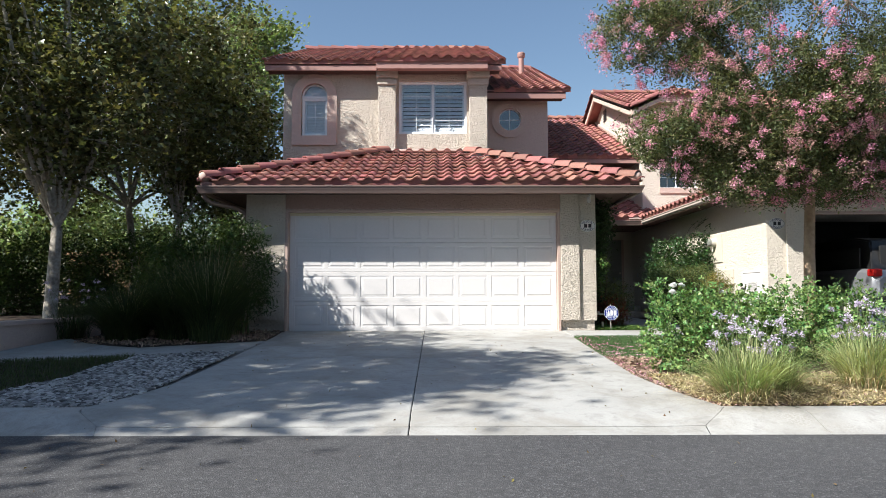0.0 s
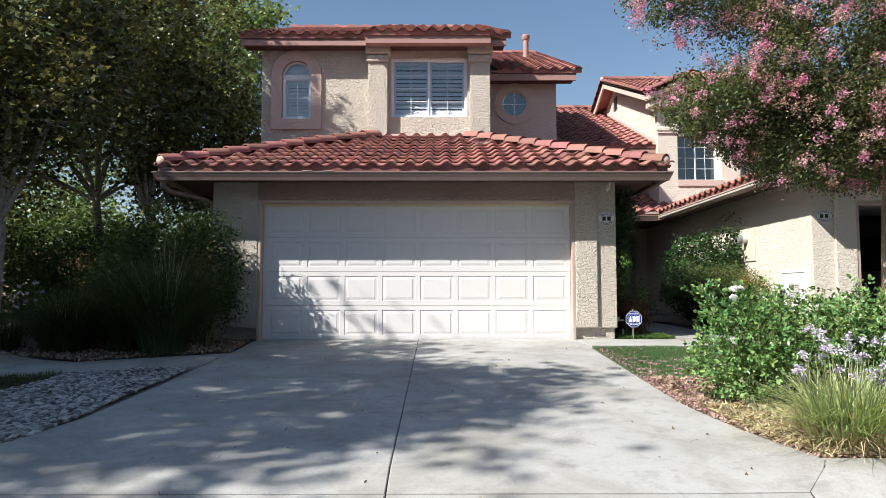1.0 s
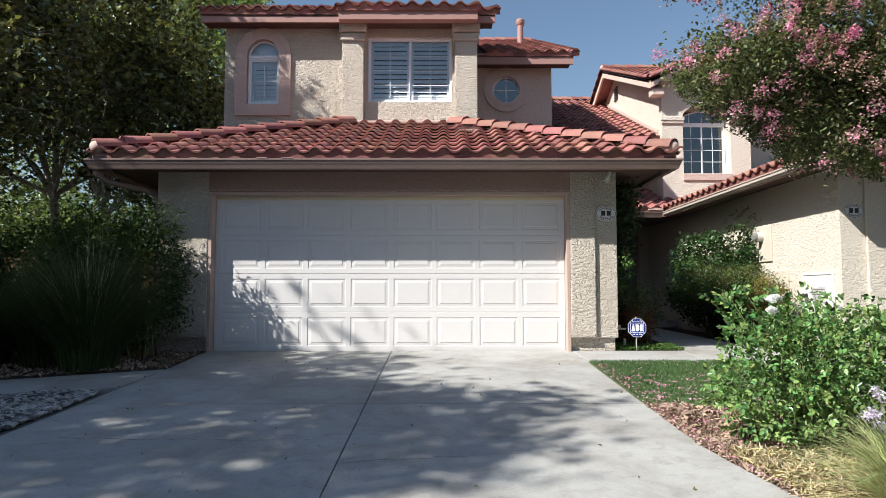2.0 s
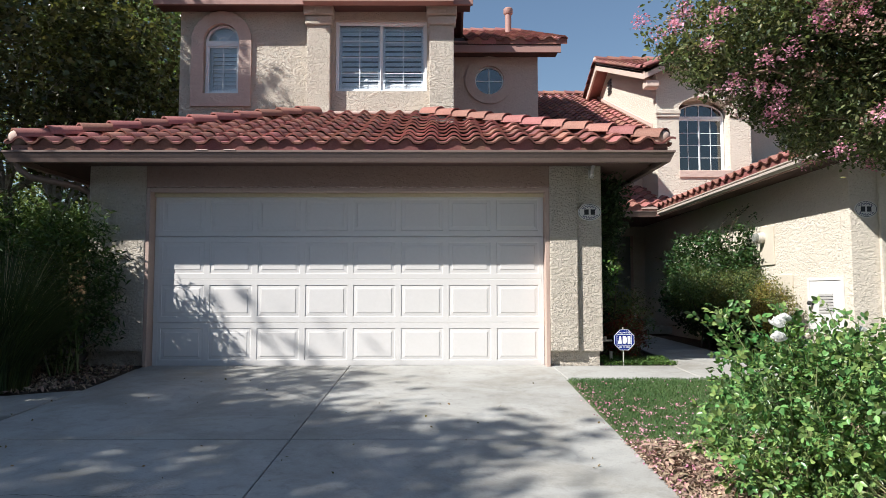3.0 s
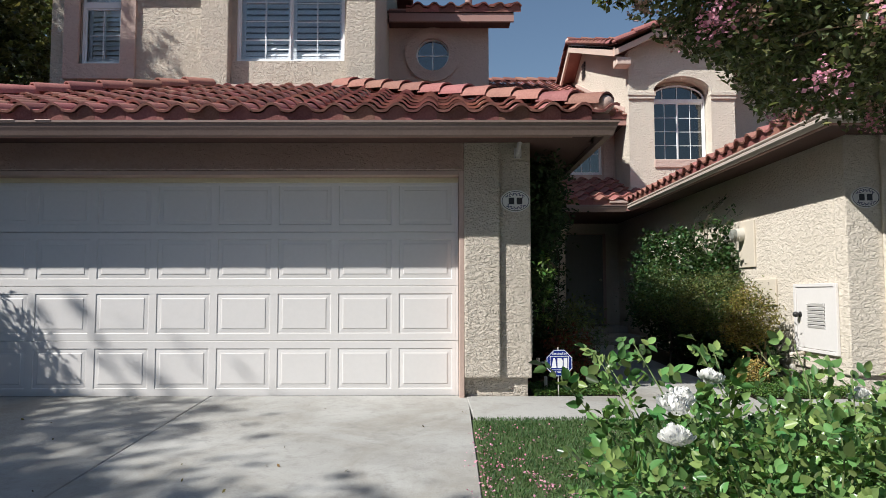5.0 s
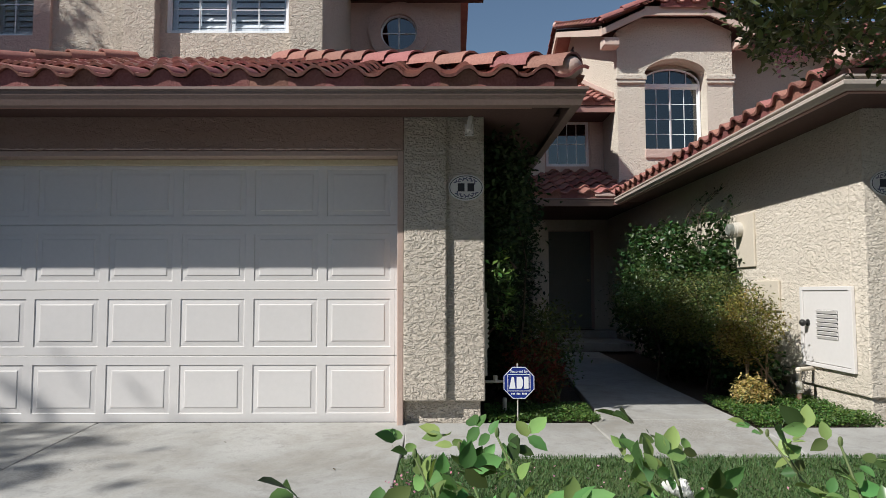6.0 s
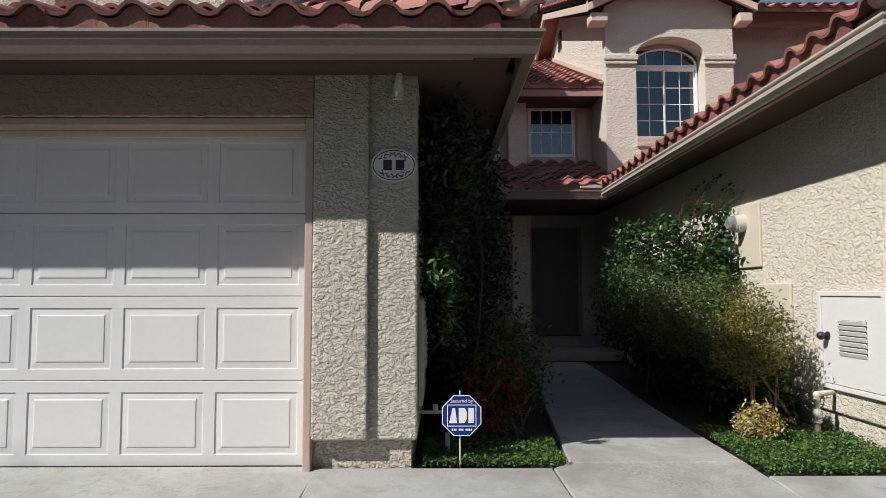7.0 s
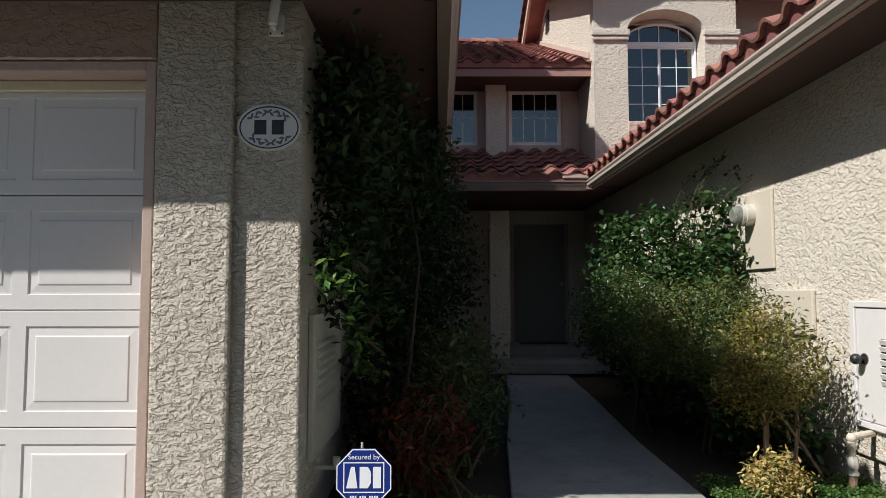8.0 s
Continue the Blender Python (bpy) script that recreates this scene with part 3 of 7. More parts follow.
def gutter(parent, a, b, out, mitre=(0, 0), mat=None):
    """Ogee gutter from a to b along the eave; out points away from the house. a and b lie on its top outer edge."""
    a, b, out = Vector(a), Vector(b), Vector(out)
    prof = [(0.0, 0.0), (0.0, -0.018), (-0.012, -0.03), (-0.02, -0.055), (-0.035, -0.085), (-0.05, -0.125), (-0.115, -0.125), (-0.115, 0.0), (-0.108, 0.0), (-0.108, -0.11), (-0.05, -0.11), (-0.012, -0.02), (-0.012, 0.0)]
    if mat:
        prof = [(0.0, 0.0), (0.0, -0.014), (-0.016, -0.020), (-0.018, -0.034), (-0.004, -0.046), (-0.006, -0.070), (-0.035, -0.098), (-0.095, -0.10), (-0.095, 0.0), (-0.088, 0.0), (-0.088, -0.09), (-0.045, -0.088), (-0.024, -0.02), (-0.012, 0.0)]
    bm = bmesh.new()
    d = (b - a).normalized()
    ends = [[bm.verts.new(p + out * o + d * (o * way) + Vector((0, 0, z))) for o, z in prof] for p, way in ((a, -mitre[0]), (b, mitre[1]))]
    for i in range(len(prof)):
        j = (i + 1) % len(prof)
        bm.faces.new((ends[0][i], ends[0][j], ends[1][j], ends[1][i]))
    for pts, cut in zip(ends, mitre):
        if not cut:
            bm.faces.new(pts)
    return part("gutter", bm, mat or GUTTER, parent, "pale painted metal gutter" if mat else "taupe painted metal gutter")


SLOPE = 0.378

# ---- windows and rings ----
def arc_outline(cx, half, z0, spring, rise=None, n=14):
    """Outline, from bottom left round the arch to bottom right, in x and z."""
    rise = half if rise is None else rise
    return [(cx - half, z0)] + [(cx - half * math.cos(t), spring + rise * math.sin(t)) for t in np.linspace(0, math.pi, n)] + [(cx + half, z0)]


def ring(bm, outer, inner, y0, y1, closed=True):
    """A surround between two outlines with as many points each, from y0 (front) to y1."""
    rows = [[bm.verts.new((x, y, z)) for x, z in pts] for pts, y in ((outer, y1), (outer, y0), (inner, y0), (inner, y1))]
    n = len(outer)
    for a, b in zip(rows, rows[1:] + rows[:1]):
        for i in range(n if closed else n - 1):
            bm.faces.new((a[i], a[(i + 1) % n], b[(i + 1) % n], b[i]))


def circle(cx, cz, r, n=28):
    return [(cx + r * math.cos(2 * math.pi * k / n), cz + r * math.sin(2 * math.pi * k / n)) for k in range(n)]


def pane_mesh(parent, outline, y, mat=None):
    bm = bmesh.new()
    extrude_poly(bm, [(x, y, z) for x, z in outline], (0, 0.006, 0))
    o = part("pane", bm, mat or GLASS, parent)
    o.visible_shadow = False
    return o


def room_box(parent, x0, x1, y0, z0, z1, deep=1.4):
    bm = bmesh.new()
    box(bm, x0, x1, y0, y0 + deep, z0, z1)
    bmesh.ops.delete(bm, geom=[f for f in bm.faces if f.normal.y < -0.5], context='FACES')
    part("room_lining", bm, ROOM, parent, "plain room box behind the glass, coloured near-black for dimness")


def sash_window(parent, x0, x1, z0, z1, y, sashes=2, nx=2, nz=4, louvres=0, label="", mat=None):
    """A vinyl window: frame, sashes with glass and glazing bars, and shutter slats where there are any."""
    win = boxed("window", VINYL, parent, (x0, x0 + 0.034, y, y + 0.07, z0, z1), (x1 - 0.034, x1, y, y + 0.07, z0, z1), (x0 + 0.034, x1 - 0.034, y, y + 0.07, z0, z0 + 0.038), (x0 + 0.034, x1 - 0.034, y, y + 0.07, z1 - 0.034, z1), bevel=0.006, label=label)
    xs = np.linspace(x0 + 0.034, x1 - 0.034, sashes + 1)
    for k in range(sashes):
        a, b, c, d = xs[k], xs[k + 1], z0 + 0.038, z1 - 0.034
        yy = y + 0.012 + 0.022 * k
        s = 0.024
        boxed("sash", VINYL, win, (a, a + s, yy, yy + 0.03, c, d), (b - s, b, yy, yy + 0.03, c, d), (a + s, b - s, yy, yy + 0.03, c, c + s), (a + s, b - s, yy, yy + 0.03, d - s, d), bevel=0.004)
        pane_mesh(win, [(a + s, c + s), (b - s, c + s), (b - s, d - s), (a + s, d - s)], yy + 0.012, mat)
        bars = []
        for i in range(1, nx):
            xm = a + s + (b - a - 2 * s) * i / nx
            bars.append((xm - 0.006, xm + 0.006, yy + 0.004, yy + 0.011, c + s, d - s))
        for i in range(1, nz):
            zm = c + s + (d - c - 2 * s) * i / nz
            bars.append((a + s, b - s, yy + 0.005, yy + 0.010, zm - 0.006, zm + 0.006))
        if bars:
            boxed("glazing_bar", VINYL, win, *bars)
        if louvres:
            ys = y + 0.10
            boxed("shutter_frame", SHUTTER, win, (a, a + 0.06, ys, ys + 0.03, c, d), (b - 0.06, b, ys, ys + 0.03, c, d), (a + 0.06, b - 0.06, ys, ys + 0.03, c, c + 0.08), (a + 0.06, b - 0.06, ys, ys + 0.03, d - 0.08, d), bevel=0.004)
            gap = (d - c - 0.16) / louvres
            for i in range(louvres):
                bm = bmesh.new()
                box(bm, a + 0.062, b - 0.062, -0.043, 0.043, -0.005, 0.005, bevel=0.003)
                bmesh.ops.transform(bm, matrix=pose(0, ys + 0.02, c + 0.08 + gap * (i + 0.5), 58), verts=bm.verts)
                part("slat", bm, SHUTTER, win)
            boxed("tilt_rod", VINYL, win, ((a + b) / 2 - 0.007, (a + b) / 2 + 0.007, ys - 0.035, ys - 0.022, c + 0.1, d - 0.1))
    room_box(win, x0 - 0.3, x1 + 0.3, y + 0.24, z0 - 0.2, z1 + 0.2)
    return win


# ---- the house ----
house = thing("house", "two-storey beige stucco house with red clay tile roofs and attached garage", "house", (-0.35, 14, 0.41))
GF, GL, GR = 11.96, -3.50, 2.79          # garage front and sides
DX0, DX1, DZ0, DZ1 = -2.735, 2.095, 0.400, 2.528
boxed("garage_wall", STUCCO, house,
             (GL, DX0 - 0.05, GF, GF + 0.22, 0.585, 2.96), (DX1 + 0.05, GR, GF, GF + 0.22, 0.585, 2.96), (DX0 - 0.05, DX1 + 0.05, GF, GF + 0.22, DZ1 + 0.05, 2.96),
             (GL, GL + 0.2, GF + 0.22, 17.2, 0.585, 2.96), (GR - 0.2, GR, GF + 0.22, 23, 0.585, 2.96), bevel=0.012, rest="garage_wall")
boxed("wall_foot", STUCCO, house, (GL + 0.03, DX0 - 0.05, GF + 0.045, GF + 0.2, 0.30, 0.59), (DX1 + 0.05, GR - 0.035, GF + 0.045, GF + 0.2, 0.30, 0.59), (GR - 0.18, GR - 0.035, GF + 0.2, 22.9, 0.3, 0.59), (GL + 0.03, GL + 0.2, GF + 0.2, 17.2, 0.3, 0.59), bevel=0.006, rest="wall_foot")
boxed("garage_surround", STUCCO, house, (-3.19, DX0 - 0.05, GF - 0.045, GF, 0.592, 2.955), (DX1 + 0.05, 2.487, GF - 0.045, GF, 0.592, 2.955), bevel=0.014, rest="garage_surround")
boxed("door_lintel", LINTEL_SHADED, house, (DX0 - 0.049, DX1 + 0.049, GF - 0.044, GF - 0.001, DZ1 + 0.055, 2.955), bevel=0.010, label="smooth pinkish stucco lintel, colour darkened for eave shade")
boxed("door_jamb", TRIM, house, (DX0 - 0.049, DX0, GF - 0.035, GF + 0.17, 0.40, DZ1 + 0.05), (DX1, DX1 + 0.049, GF - 0.035, GF + 0.17, 0.40, DZ1 + 0.05), (DX0, DX1, GF - 0.035, GF + 0.17, DZ1 + 0.004, DZ1 + 0.05), bevel=0.006, label="weathered pinkish wooden door jamb", rest="door_jamb")
boxed("garage_lining", ROOM, house, (GL + 0.25, GR - 0.25, GF + 0.4, GF + 0.5, 0.4, 2.9))

# sectional door: stamped panels sunk into flat rails and stiles
gdoor = boxed("garage_door", PAINT, house, (DX0 + 0.002, DX1 - 0.002, 12.115, 12.14, DZ0, DZ1 - 0.002), label="closed white sectional garage door with raised panels")
SEC, PW, BAY0 = (DZ1 - DZ0) / 4, 0.592, -2.672
for r in range(4):
    bm = bmesh.new()
    box(bm, DX0 + 0.004, DX1 - 0.004, 12.097, 12.1145, DZ0 + SEC * r + 0.003, DZ0 + SEC * (r + 1) - 0.003)
    part("section", bm, PAINT, gdoor)


def door_panel():
    """One bay of a section: rail and stile, a sunk groove, a sloped border and the raised field."""
    bm = bmesh.new()
    hw, hh, w, h = PW / 2, SEC / 2 - 0.002, 0.260, 0.194
    loops = [[bm.verts.new((sx * hw, 0.012, sz * hh)) for sx, sz in ((-1, -1), (1, -1), (1, 1), (-1, 1))],
             [bm.verts.new((sx * hw, 0.004, sz * hh)) for sx, sz in ((-1, -1), (1, -1), (1, 1), (-1, 1))],
             [bm.verts.new((sx * hw, 0.0, sz * (hh - 0.003))) for sx, sz in ((-1, -1), (1, -1), (1, 1), (-1, 1))]]
    for inset, y in ((0.0, 0.0), (0.004, 0.0065), (0.012, 0.0065), (0.044, 0.0035), (0.049, -0.0005), (0.056, -0.001)):
        loops.append([bm.verts.new((sx * (w - inset), y, sz * (h - inset))) for sx, sz in ((-1, -1), (1, -1), (1, 1), (-1, 1))])
    for a, b in zip(loops, loops[1:]):
        for i in range(4):
            bm.faces.new((a[i], a[(i + 1) % 4], b[(i + 1) % 4], b[i]))
    bm.faces.new(loops[-1])
    bmesh.ops.recalc_face_normals(bm, faces=bm.faces)
    me = bpy.data.meshes.new("door_panel")
    bm.to_mesh(me)
    bm.free()
    me.materials.append(PAINT)
    return me


panel_me = door_panel()
for r in range(4):
    for c in range(8):
        o = new("door_panel", panel_me)
        attach(o, gdoor)
        o.matrix_basis = pose(BAY0 + (c + 0.5) * PW, 12.085, DZ0 + SEC * (r + 0.5))
for r in range(4):
    for x0, x1 in ((DX0 + 0.004, BAY0 - 0.001), (BAY0 + 8 * PW + 0.001, DX1 - 0.004)):
        boxed("end_stile", PAINT, gdoor, (x0, x1, 12.085, 12.096, DZ0 + SEC * r + 0.002, DZ0 + SEC * (r + 1) - 0.002), bevel=0.002)
STRIP = material("yellowed_strip", (0.62, 0.55, 0.38), (0.70, 0.64, 0.47), rough=0.6, bump=0.2)
boxed("weather_strip", STRIP, house, (DX0, DX1, 12.055, 12.082, DZ1 - 0.045, DZ1 + 0.003), bevel=0.004, label="yellowed rubber weather strip")
# torn stucco lip over the door's head
bm = bmesh.new()
lip = [(x, GF - 0.046 - 0.010 * noise.noise((x * 9, 3, 0)), DZ1 + 0.060 + 0.007 * noise.noise((x * 17, 0, 4)), 0.006 + 0.009 * noise.noise((x * 23, 7, 0))) for x in np.arange(DX0 - 0.03, DX1 + 0.04, 0.03)]
tube(bm, [q[:3] for q in lip], [max(0.002, q[3]) for q in lip], 6)
part("stucco_lip", bm, STUCCO_FINE, house, "frayed pale stucco edge over the garage door", soft=True)
boxed("bottom_seal", BLACK, gdoor, (DX0 + 0.01, DX1 - 0.01, 12.08, 12.12, 0.392, 0.404))

# garage roof
SLOPE = 0.378
EX0, EX1, EY, EZ = -4.12, 3.42, 11.43, 2.965
roof = boxed("roof", FASCIA, house, (EX0 - 0.02, EX1 + 0.02, EY, EY + 0.04, EZ - 0.155, EZ + 0.035), (EX1 - 0.02, EX1 + 0.02, EY + 0.04, 17.6, EZ - 0.155, EZ + 0.035), (EX0 - 0.02, EX0 + 0.02, EY + 0.04, 17.2, EZ - 0.155, EZ + 0.035), label="hipped red clay tile roof over the garage", rest="fascia")
top_z = lambda d: EZ + SLOPE * d
deck(roof, "deck", [(EX0, EY, EZ), (EX1, EY, EZ), (EX1 - 3.19, EY + 3.19, top_z(3.19)), (EX0 + 3.19, EY + 3.19, top_z(3.19))])
deck(roof, "deck", [(EX1, EY + 0.01, EZ), (EX1, 17.6, EZ), (EX1 - 2.4, 17.6, top_z(2.4)), (EX1 - 2.4, EY + 2.41, top_z(2.4))])
deck(roof, "deck", [(EX0, EY + 0.01, EZ), (EX0, 17.2, EZ), (EX0 + 0.6, 17.2, top_z(0.6)), (EX0 + 2.4, EY + 2.41, top_z(2.4))])
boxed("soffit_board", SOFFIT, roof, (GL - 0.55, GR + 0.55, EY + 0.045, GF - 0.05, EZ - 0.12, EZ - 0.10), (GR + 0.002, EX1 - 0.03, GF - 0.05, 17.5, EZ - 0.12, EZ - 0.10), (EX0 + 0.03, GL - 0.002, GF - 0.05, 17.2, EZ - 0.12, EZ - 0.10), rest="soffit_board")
boxed("barge_beam", FASCIA, roof, (EX0 + 0.3, EX1 - 0.3, EY + 0.05, EY + 0.10, EZ - 0.16, EZ - 0.122), bevel=0.006, rest="barge_beam")
hip_l = ((EX0, EY, 0), (-0.7071, 0.7071, 0))
hip_r = ((EX1, EY, 0), (0.7071, 0.7071, 0))
roof_slope(roof, (EX0, EY, EZ + 0.01), (1, 0, 0), (0, 1, 0), EX1 - EX0, 3.19, [hip_l, hip_r], singles=True, shift=-0.09)
roof_slope(roof, (EX1, EY, EZ + 0.01), (0, 1, 0), (-1, 0, 0), 6.0, 2.39, [((EX1, EY, 0), (-0.7071, -0.7071, 0))])
roof_slope(roof, (EX0, 17.2, EZ + 0.01), (0, -1, 0), (1, 0, 0), 5.8, 2.6, [((EX0, EY, 0), (0.7071, -0.7071, 0))])
cap_row(roof, (EX0 + 0.02, EY + 0.02, EZ + 0.10), (EX0 + 2.95, EY + 2.95, EZ + 0.10 + SLOPE * 2.95))
cap_row(roof, (EX1 - 0.02, EY + 0.02, EZ + 0.10), (EX1 - 2.85, EY + 2.85, EZ + 0.10 + SLOPE * 2.85))
boxed("flashing", MORTAR, roof, (-1.9, 0.95, 14.40, 14.60, 4.17, 4.215), bevel=0.01, label="pale mortar flashing against the wall")
gutter(roof, (-4.21, 11.36, 2.925), (3.51, 11.36, 2.925), (0, -1, 0), (1, 1))
gutter(roof, (3.51, 11.36, 2.925), (3.51, 17.6, 2.925), (1, 0, 0), (1, 0))
gutter(roof, (-4.21, 17.2, 2.925), (-4.21, 11.36, 2.925), (-1, 0, 0), (0, 1))

bm = bmesh.new()
tube(bm, [(-4.12, 11.50, 2.84), (-4.10, 11.52, 2.74), (-4.02, 11.60, 2.66), (-3.66, 11.98, 2.60), (-3.56, 12.08, 2.54), (-3.545, 12.10, 2.42), (-3.545, 12.10, 0.55), (-3.60, 12.02, 0.44)], [0.038] * 8, 10)
part("downspout", bm, GUTTER, roof, "taupe painted metal downspout at the garage corner", soft=True)
for x in (-1.92, -1.60):
    boxed("sealant_patch", MORTAR, roof, (x - 0.07, x + 0.07, 11.352, 11.372, 2.921, 2.932), bevel=0.004, label="pale dab of sealant on the gutter lip")

# upper storey
UY, UX0, UX1 = 14.62, -3.49, 1.02
AC, AH, AZ0, ASP = -2.80, 0.29, 4.56, 5.45
WX0, WX1, WZ0, WZ1 = -0.93, 0.585, 4.61, 5.80
boxed("upper_wall", STUCCO, house,
      (UX0, AC - AH, UY, UY + 0.2, 3.0, 6.16), (AC - AH, AC + AH, UY, UY + 0.2, 3.0, AZ0), (AC - AH, AC + AH, UY, UY + 0.2, ASP + AH, 6.16),
      (AC + AH, WX0, UY, UY + 0.2, 3.0, 6.16), (WX0, WX1, UY, UY + 0.2, 3.0, WZ0), (WX0, WX1, UY, UY + 0.2, WZ1, 6.16), (WX1, UX1, UY, UY + 0.2, 3.0, 6.16),
      (UX0, UX0 + 0.2, UY + 0.2, 22.8, 3.0, 6.16), (UX1 - 0.2, UX1, UY + 0.2, 17.15, 3.0, 6.16), (UX0, UX1, 22.8, 23.0, 3.0, 6.16), rest="upper_wall")
bm = bmesh.new()
ring(bm, arc_outline(AC, 0.495, 4.35, 5.45), arc_outline(AC, AH, AZ0, ASP), UY - 0.05, UY + 0.02)
part("window_surround", bm, STUCCO_FINE, house, "raised arched stucco surround")
for x0, x1 in ((-1.37, -0.985), (0.63, 1.03)):
    boxed("pilaster", STUCCO, house, (x0, x1, UY - 0.16, UY - 0.001, 3.9, 5.66), bevel=0.012)
    boxed("pilaster_cap", STUCCO, house, (x0 - 0.03, x1 + 0.03, UY - 0.20, UY - 0.001, 5.662, 5.80), (x0 - 0.05, x1 + 0.05, UY - 0.24, UY - 0.001, 5.815, 5.98), bevel=0.02, rest="pilaster_cap")
sash_window(house, WX0, WX1, WZ0, WZ1, UY + 0.06, 2, 2, 4, 11, "white vinyl slider window with plantation shutters behind")
win_b = sash_window(house, AC - AH + 0.004, AC + AH - 0.004, AZ0 + 0.004, ASP - 0.03, UY + 0.05, 1, 2, 2, 9, "white arched window with plantation shutters behind")
bm = bmesh.new()
ring(bm, arc_outline(AC, AH - 0.004, ASP - 0.03, ASP), arc_outline(AC, AH - 0.045, ASP + 0.02, ASP + 0.012), UY + 0.05, UY + 0.12)
part("fan_frame", bm, VINYL, win_b)
pane_mesh(win_b, arc_outline(AC, AH - 0.04, ASP + 0.01, ASP + 0.012), UY + 0.08)
bm = bmesh.new()
ring(bm, arc_outline(AC, 0.085, ASP + 0.012, ASP + 0.015), arc_outline(AC, 0.07, ASP + 0.013, ASP + 0.015), UY + 0.066, UY + 0.076)
for t in (0.8, math.pi - 0.8):
    p = Vector((AC + 0.07 * math.cos(t), UY + 0.07, ASP + 0.07 * math.sin(t)))
    tube(bm, [p, p + Vector((0.18 * math.cos(t), 0, 0.18 * math.sin(t)))], [0.006, 0.006], 6)
part("fan_bar", bm, VINYL, win_b)
boxed("fan_shade", VINYL, win_b, (AC - AH, AC + AH, UY + 0.19, UY + 0.2, ASP - 0.05, ASP + AH))

# upper roof
SLOPE = 0.42
RY, RZ = 14.29, 6.10
uroof = boxed("upper_roof", FASCIA, house, (-3.81, 1.33, RY, RY + 0.05, RZ - 0.165, RZ + 0.04), (-1.39, 1.02, RY - 0.14, RY - 0.001, RZ - 0.17, RZ + 0.07), label="red clay tile gable roof over the upper storey", rest="fascia")
deck(uroof, "deck", [(-3.81, RY, RZ), (1.33, RY, RZ), (1.33, RY + 4.4, RZ + 4.4 * SLOPE), (-3.81, RY + 4.4, RZ + 4.4 * SLOPE)])
deck(uroof, "deck", [(-3.81, RY + 4.4, RZ + 4.4 * SLOPE), (1.33, RY + 4.4, RZ + 4.4 * SLOPE), (1.33, RY + 8.8, RZ), (-3.81, RY + 8.8, RZ)], TILE)
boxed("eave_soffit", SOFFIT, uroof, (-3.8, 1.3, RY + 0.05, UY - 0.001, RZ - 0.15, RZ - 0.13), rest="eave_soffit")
for x in (-3.84, 1.29):
    bm = bmesh.new()
    extrude_poly(bm, [(x, RY + 0.05, RZ - 0.16), (x, RY + 4.4, RZ + 4.4 * SLOPE - 0.16), (x, RY + 4.4, RZ + 4.4 * SLOPE + 0.02), (x, RY + 0.05, RZ + 0.02)], (0.05, 0, 0))
    extrude_poly(bm, [(x, RY + 8.8, RZ - 0.16), (x, RY + 4.4, RZ + 4.4 * SLOPE - 0.16), (x, RY + 4.4, RZ + 4.4 * SLOPE + 0.02), (x, RY + 8.8, RZ + 0.02)], (0.05, 0, 0))
    part("rake_board", bm, FASCIA, uroof)
for x, w in ((UX0 + 0.001, 0.18), (UX1 - 0.199, 0.18)):
    bm = bmesh.new()
    extrude_poly(bm, [(x, UY + 0.2, 6.1), (x, 18.69, 7.83), (x, 22.9, 6.1)], (w, 0, 0))
    part("gable_wall", bm, STUCCO, house)
roof_slope(uroof, (-3.84, RY, RZ + 0.01), (1, 0, 0), (0, 1, 0), 5.17, 4.4)
roof_slope(uroof, (-1.42, RY - 0.15, RZ + 0.02), (1, 0, 0), (0, 1, 0), 2.45, 4.4)
cap_row(uroof, (-3.84, RY + 4.4, RZ + 4.4 * SLOPE + 0.08), (1.36, RY + 4.4, RZ + 4.4 * SLOPE + 0.08), 0.12, False)
for x in (-3.83, -1.40, 0.99, 1.34):
    cap_row(uroof, (x, RY - (0.2 if abs(x) < 1.41 and x != 1.34 else 0.06), RZ + 0.02), (x, RY + 4.4, RZ + 4.4 * SLOPE + 0.04), 0.055, False)

# rear wing with the round window
WY = 16.95
boxed("wing_wall", STUCCO_FINE, house, (UX1, 1.785 - 0.31, WY, WY + 0.2, 3.0, 6.2), (1.785 + 0.31, 2.76, WY, WY + 0.2, 3.0, 6.2), (1.785 - 0.31, 1.785 + 0.31, WY, WY + 0.2, 3.0, 5.23), (1.785 - 0.31, 1.785 + 0.31, WY, WY + 0.2, 5.85, 6.2), (2.56, 2.76, WY + 0.2, 23, 3.0, 6.2), rest="wing_wall")
bm = bmesh.new()
ring(bm, circle(1.785, 5.54, 0.48), circle(1.785, 5.54, 0.29), WY - 0.05, WY + 0.02)
part("round_surround", bm, STUCCO_FINE, house, "raised round stucco surround")
bm = bmesh.new()
ring(bm, circle(1.785, 5.54, 0.305), circle(1.785, 5.54, 0.265), WY + 0.03, WY + 0.09)
rwin = part("window", bm, VINYL, house, "round white porthole window with cross bars")
boxed("glazing_bar", VINYL, rwin, (1.775, 1.795, WY + 0.045, WY + 0.055, 5.275, 5.805), (1.52, 2.05, WY + 0.046, WY + 0.054, 5.53, 5.55))
pane_mesh(rwin, circle(1.785, 5.54, 0.27), WY + 0.06, DARK_GLASS)
room_box(rwin, 1.3, 2.3, WY + 0.21, 5.1, 6.0)
wroof = boxed("wing_roof", FASCIA, house, (1.05, 3.16, 16.55, 16.6, 5.98, 6.20), label="red clay tile roof over the rear wing")
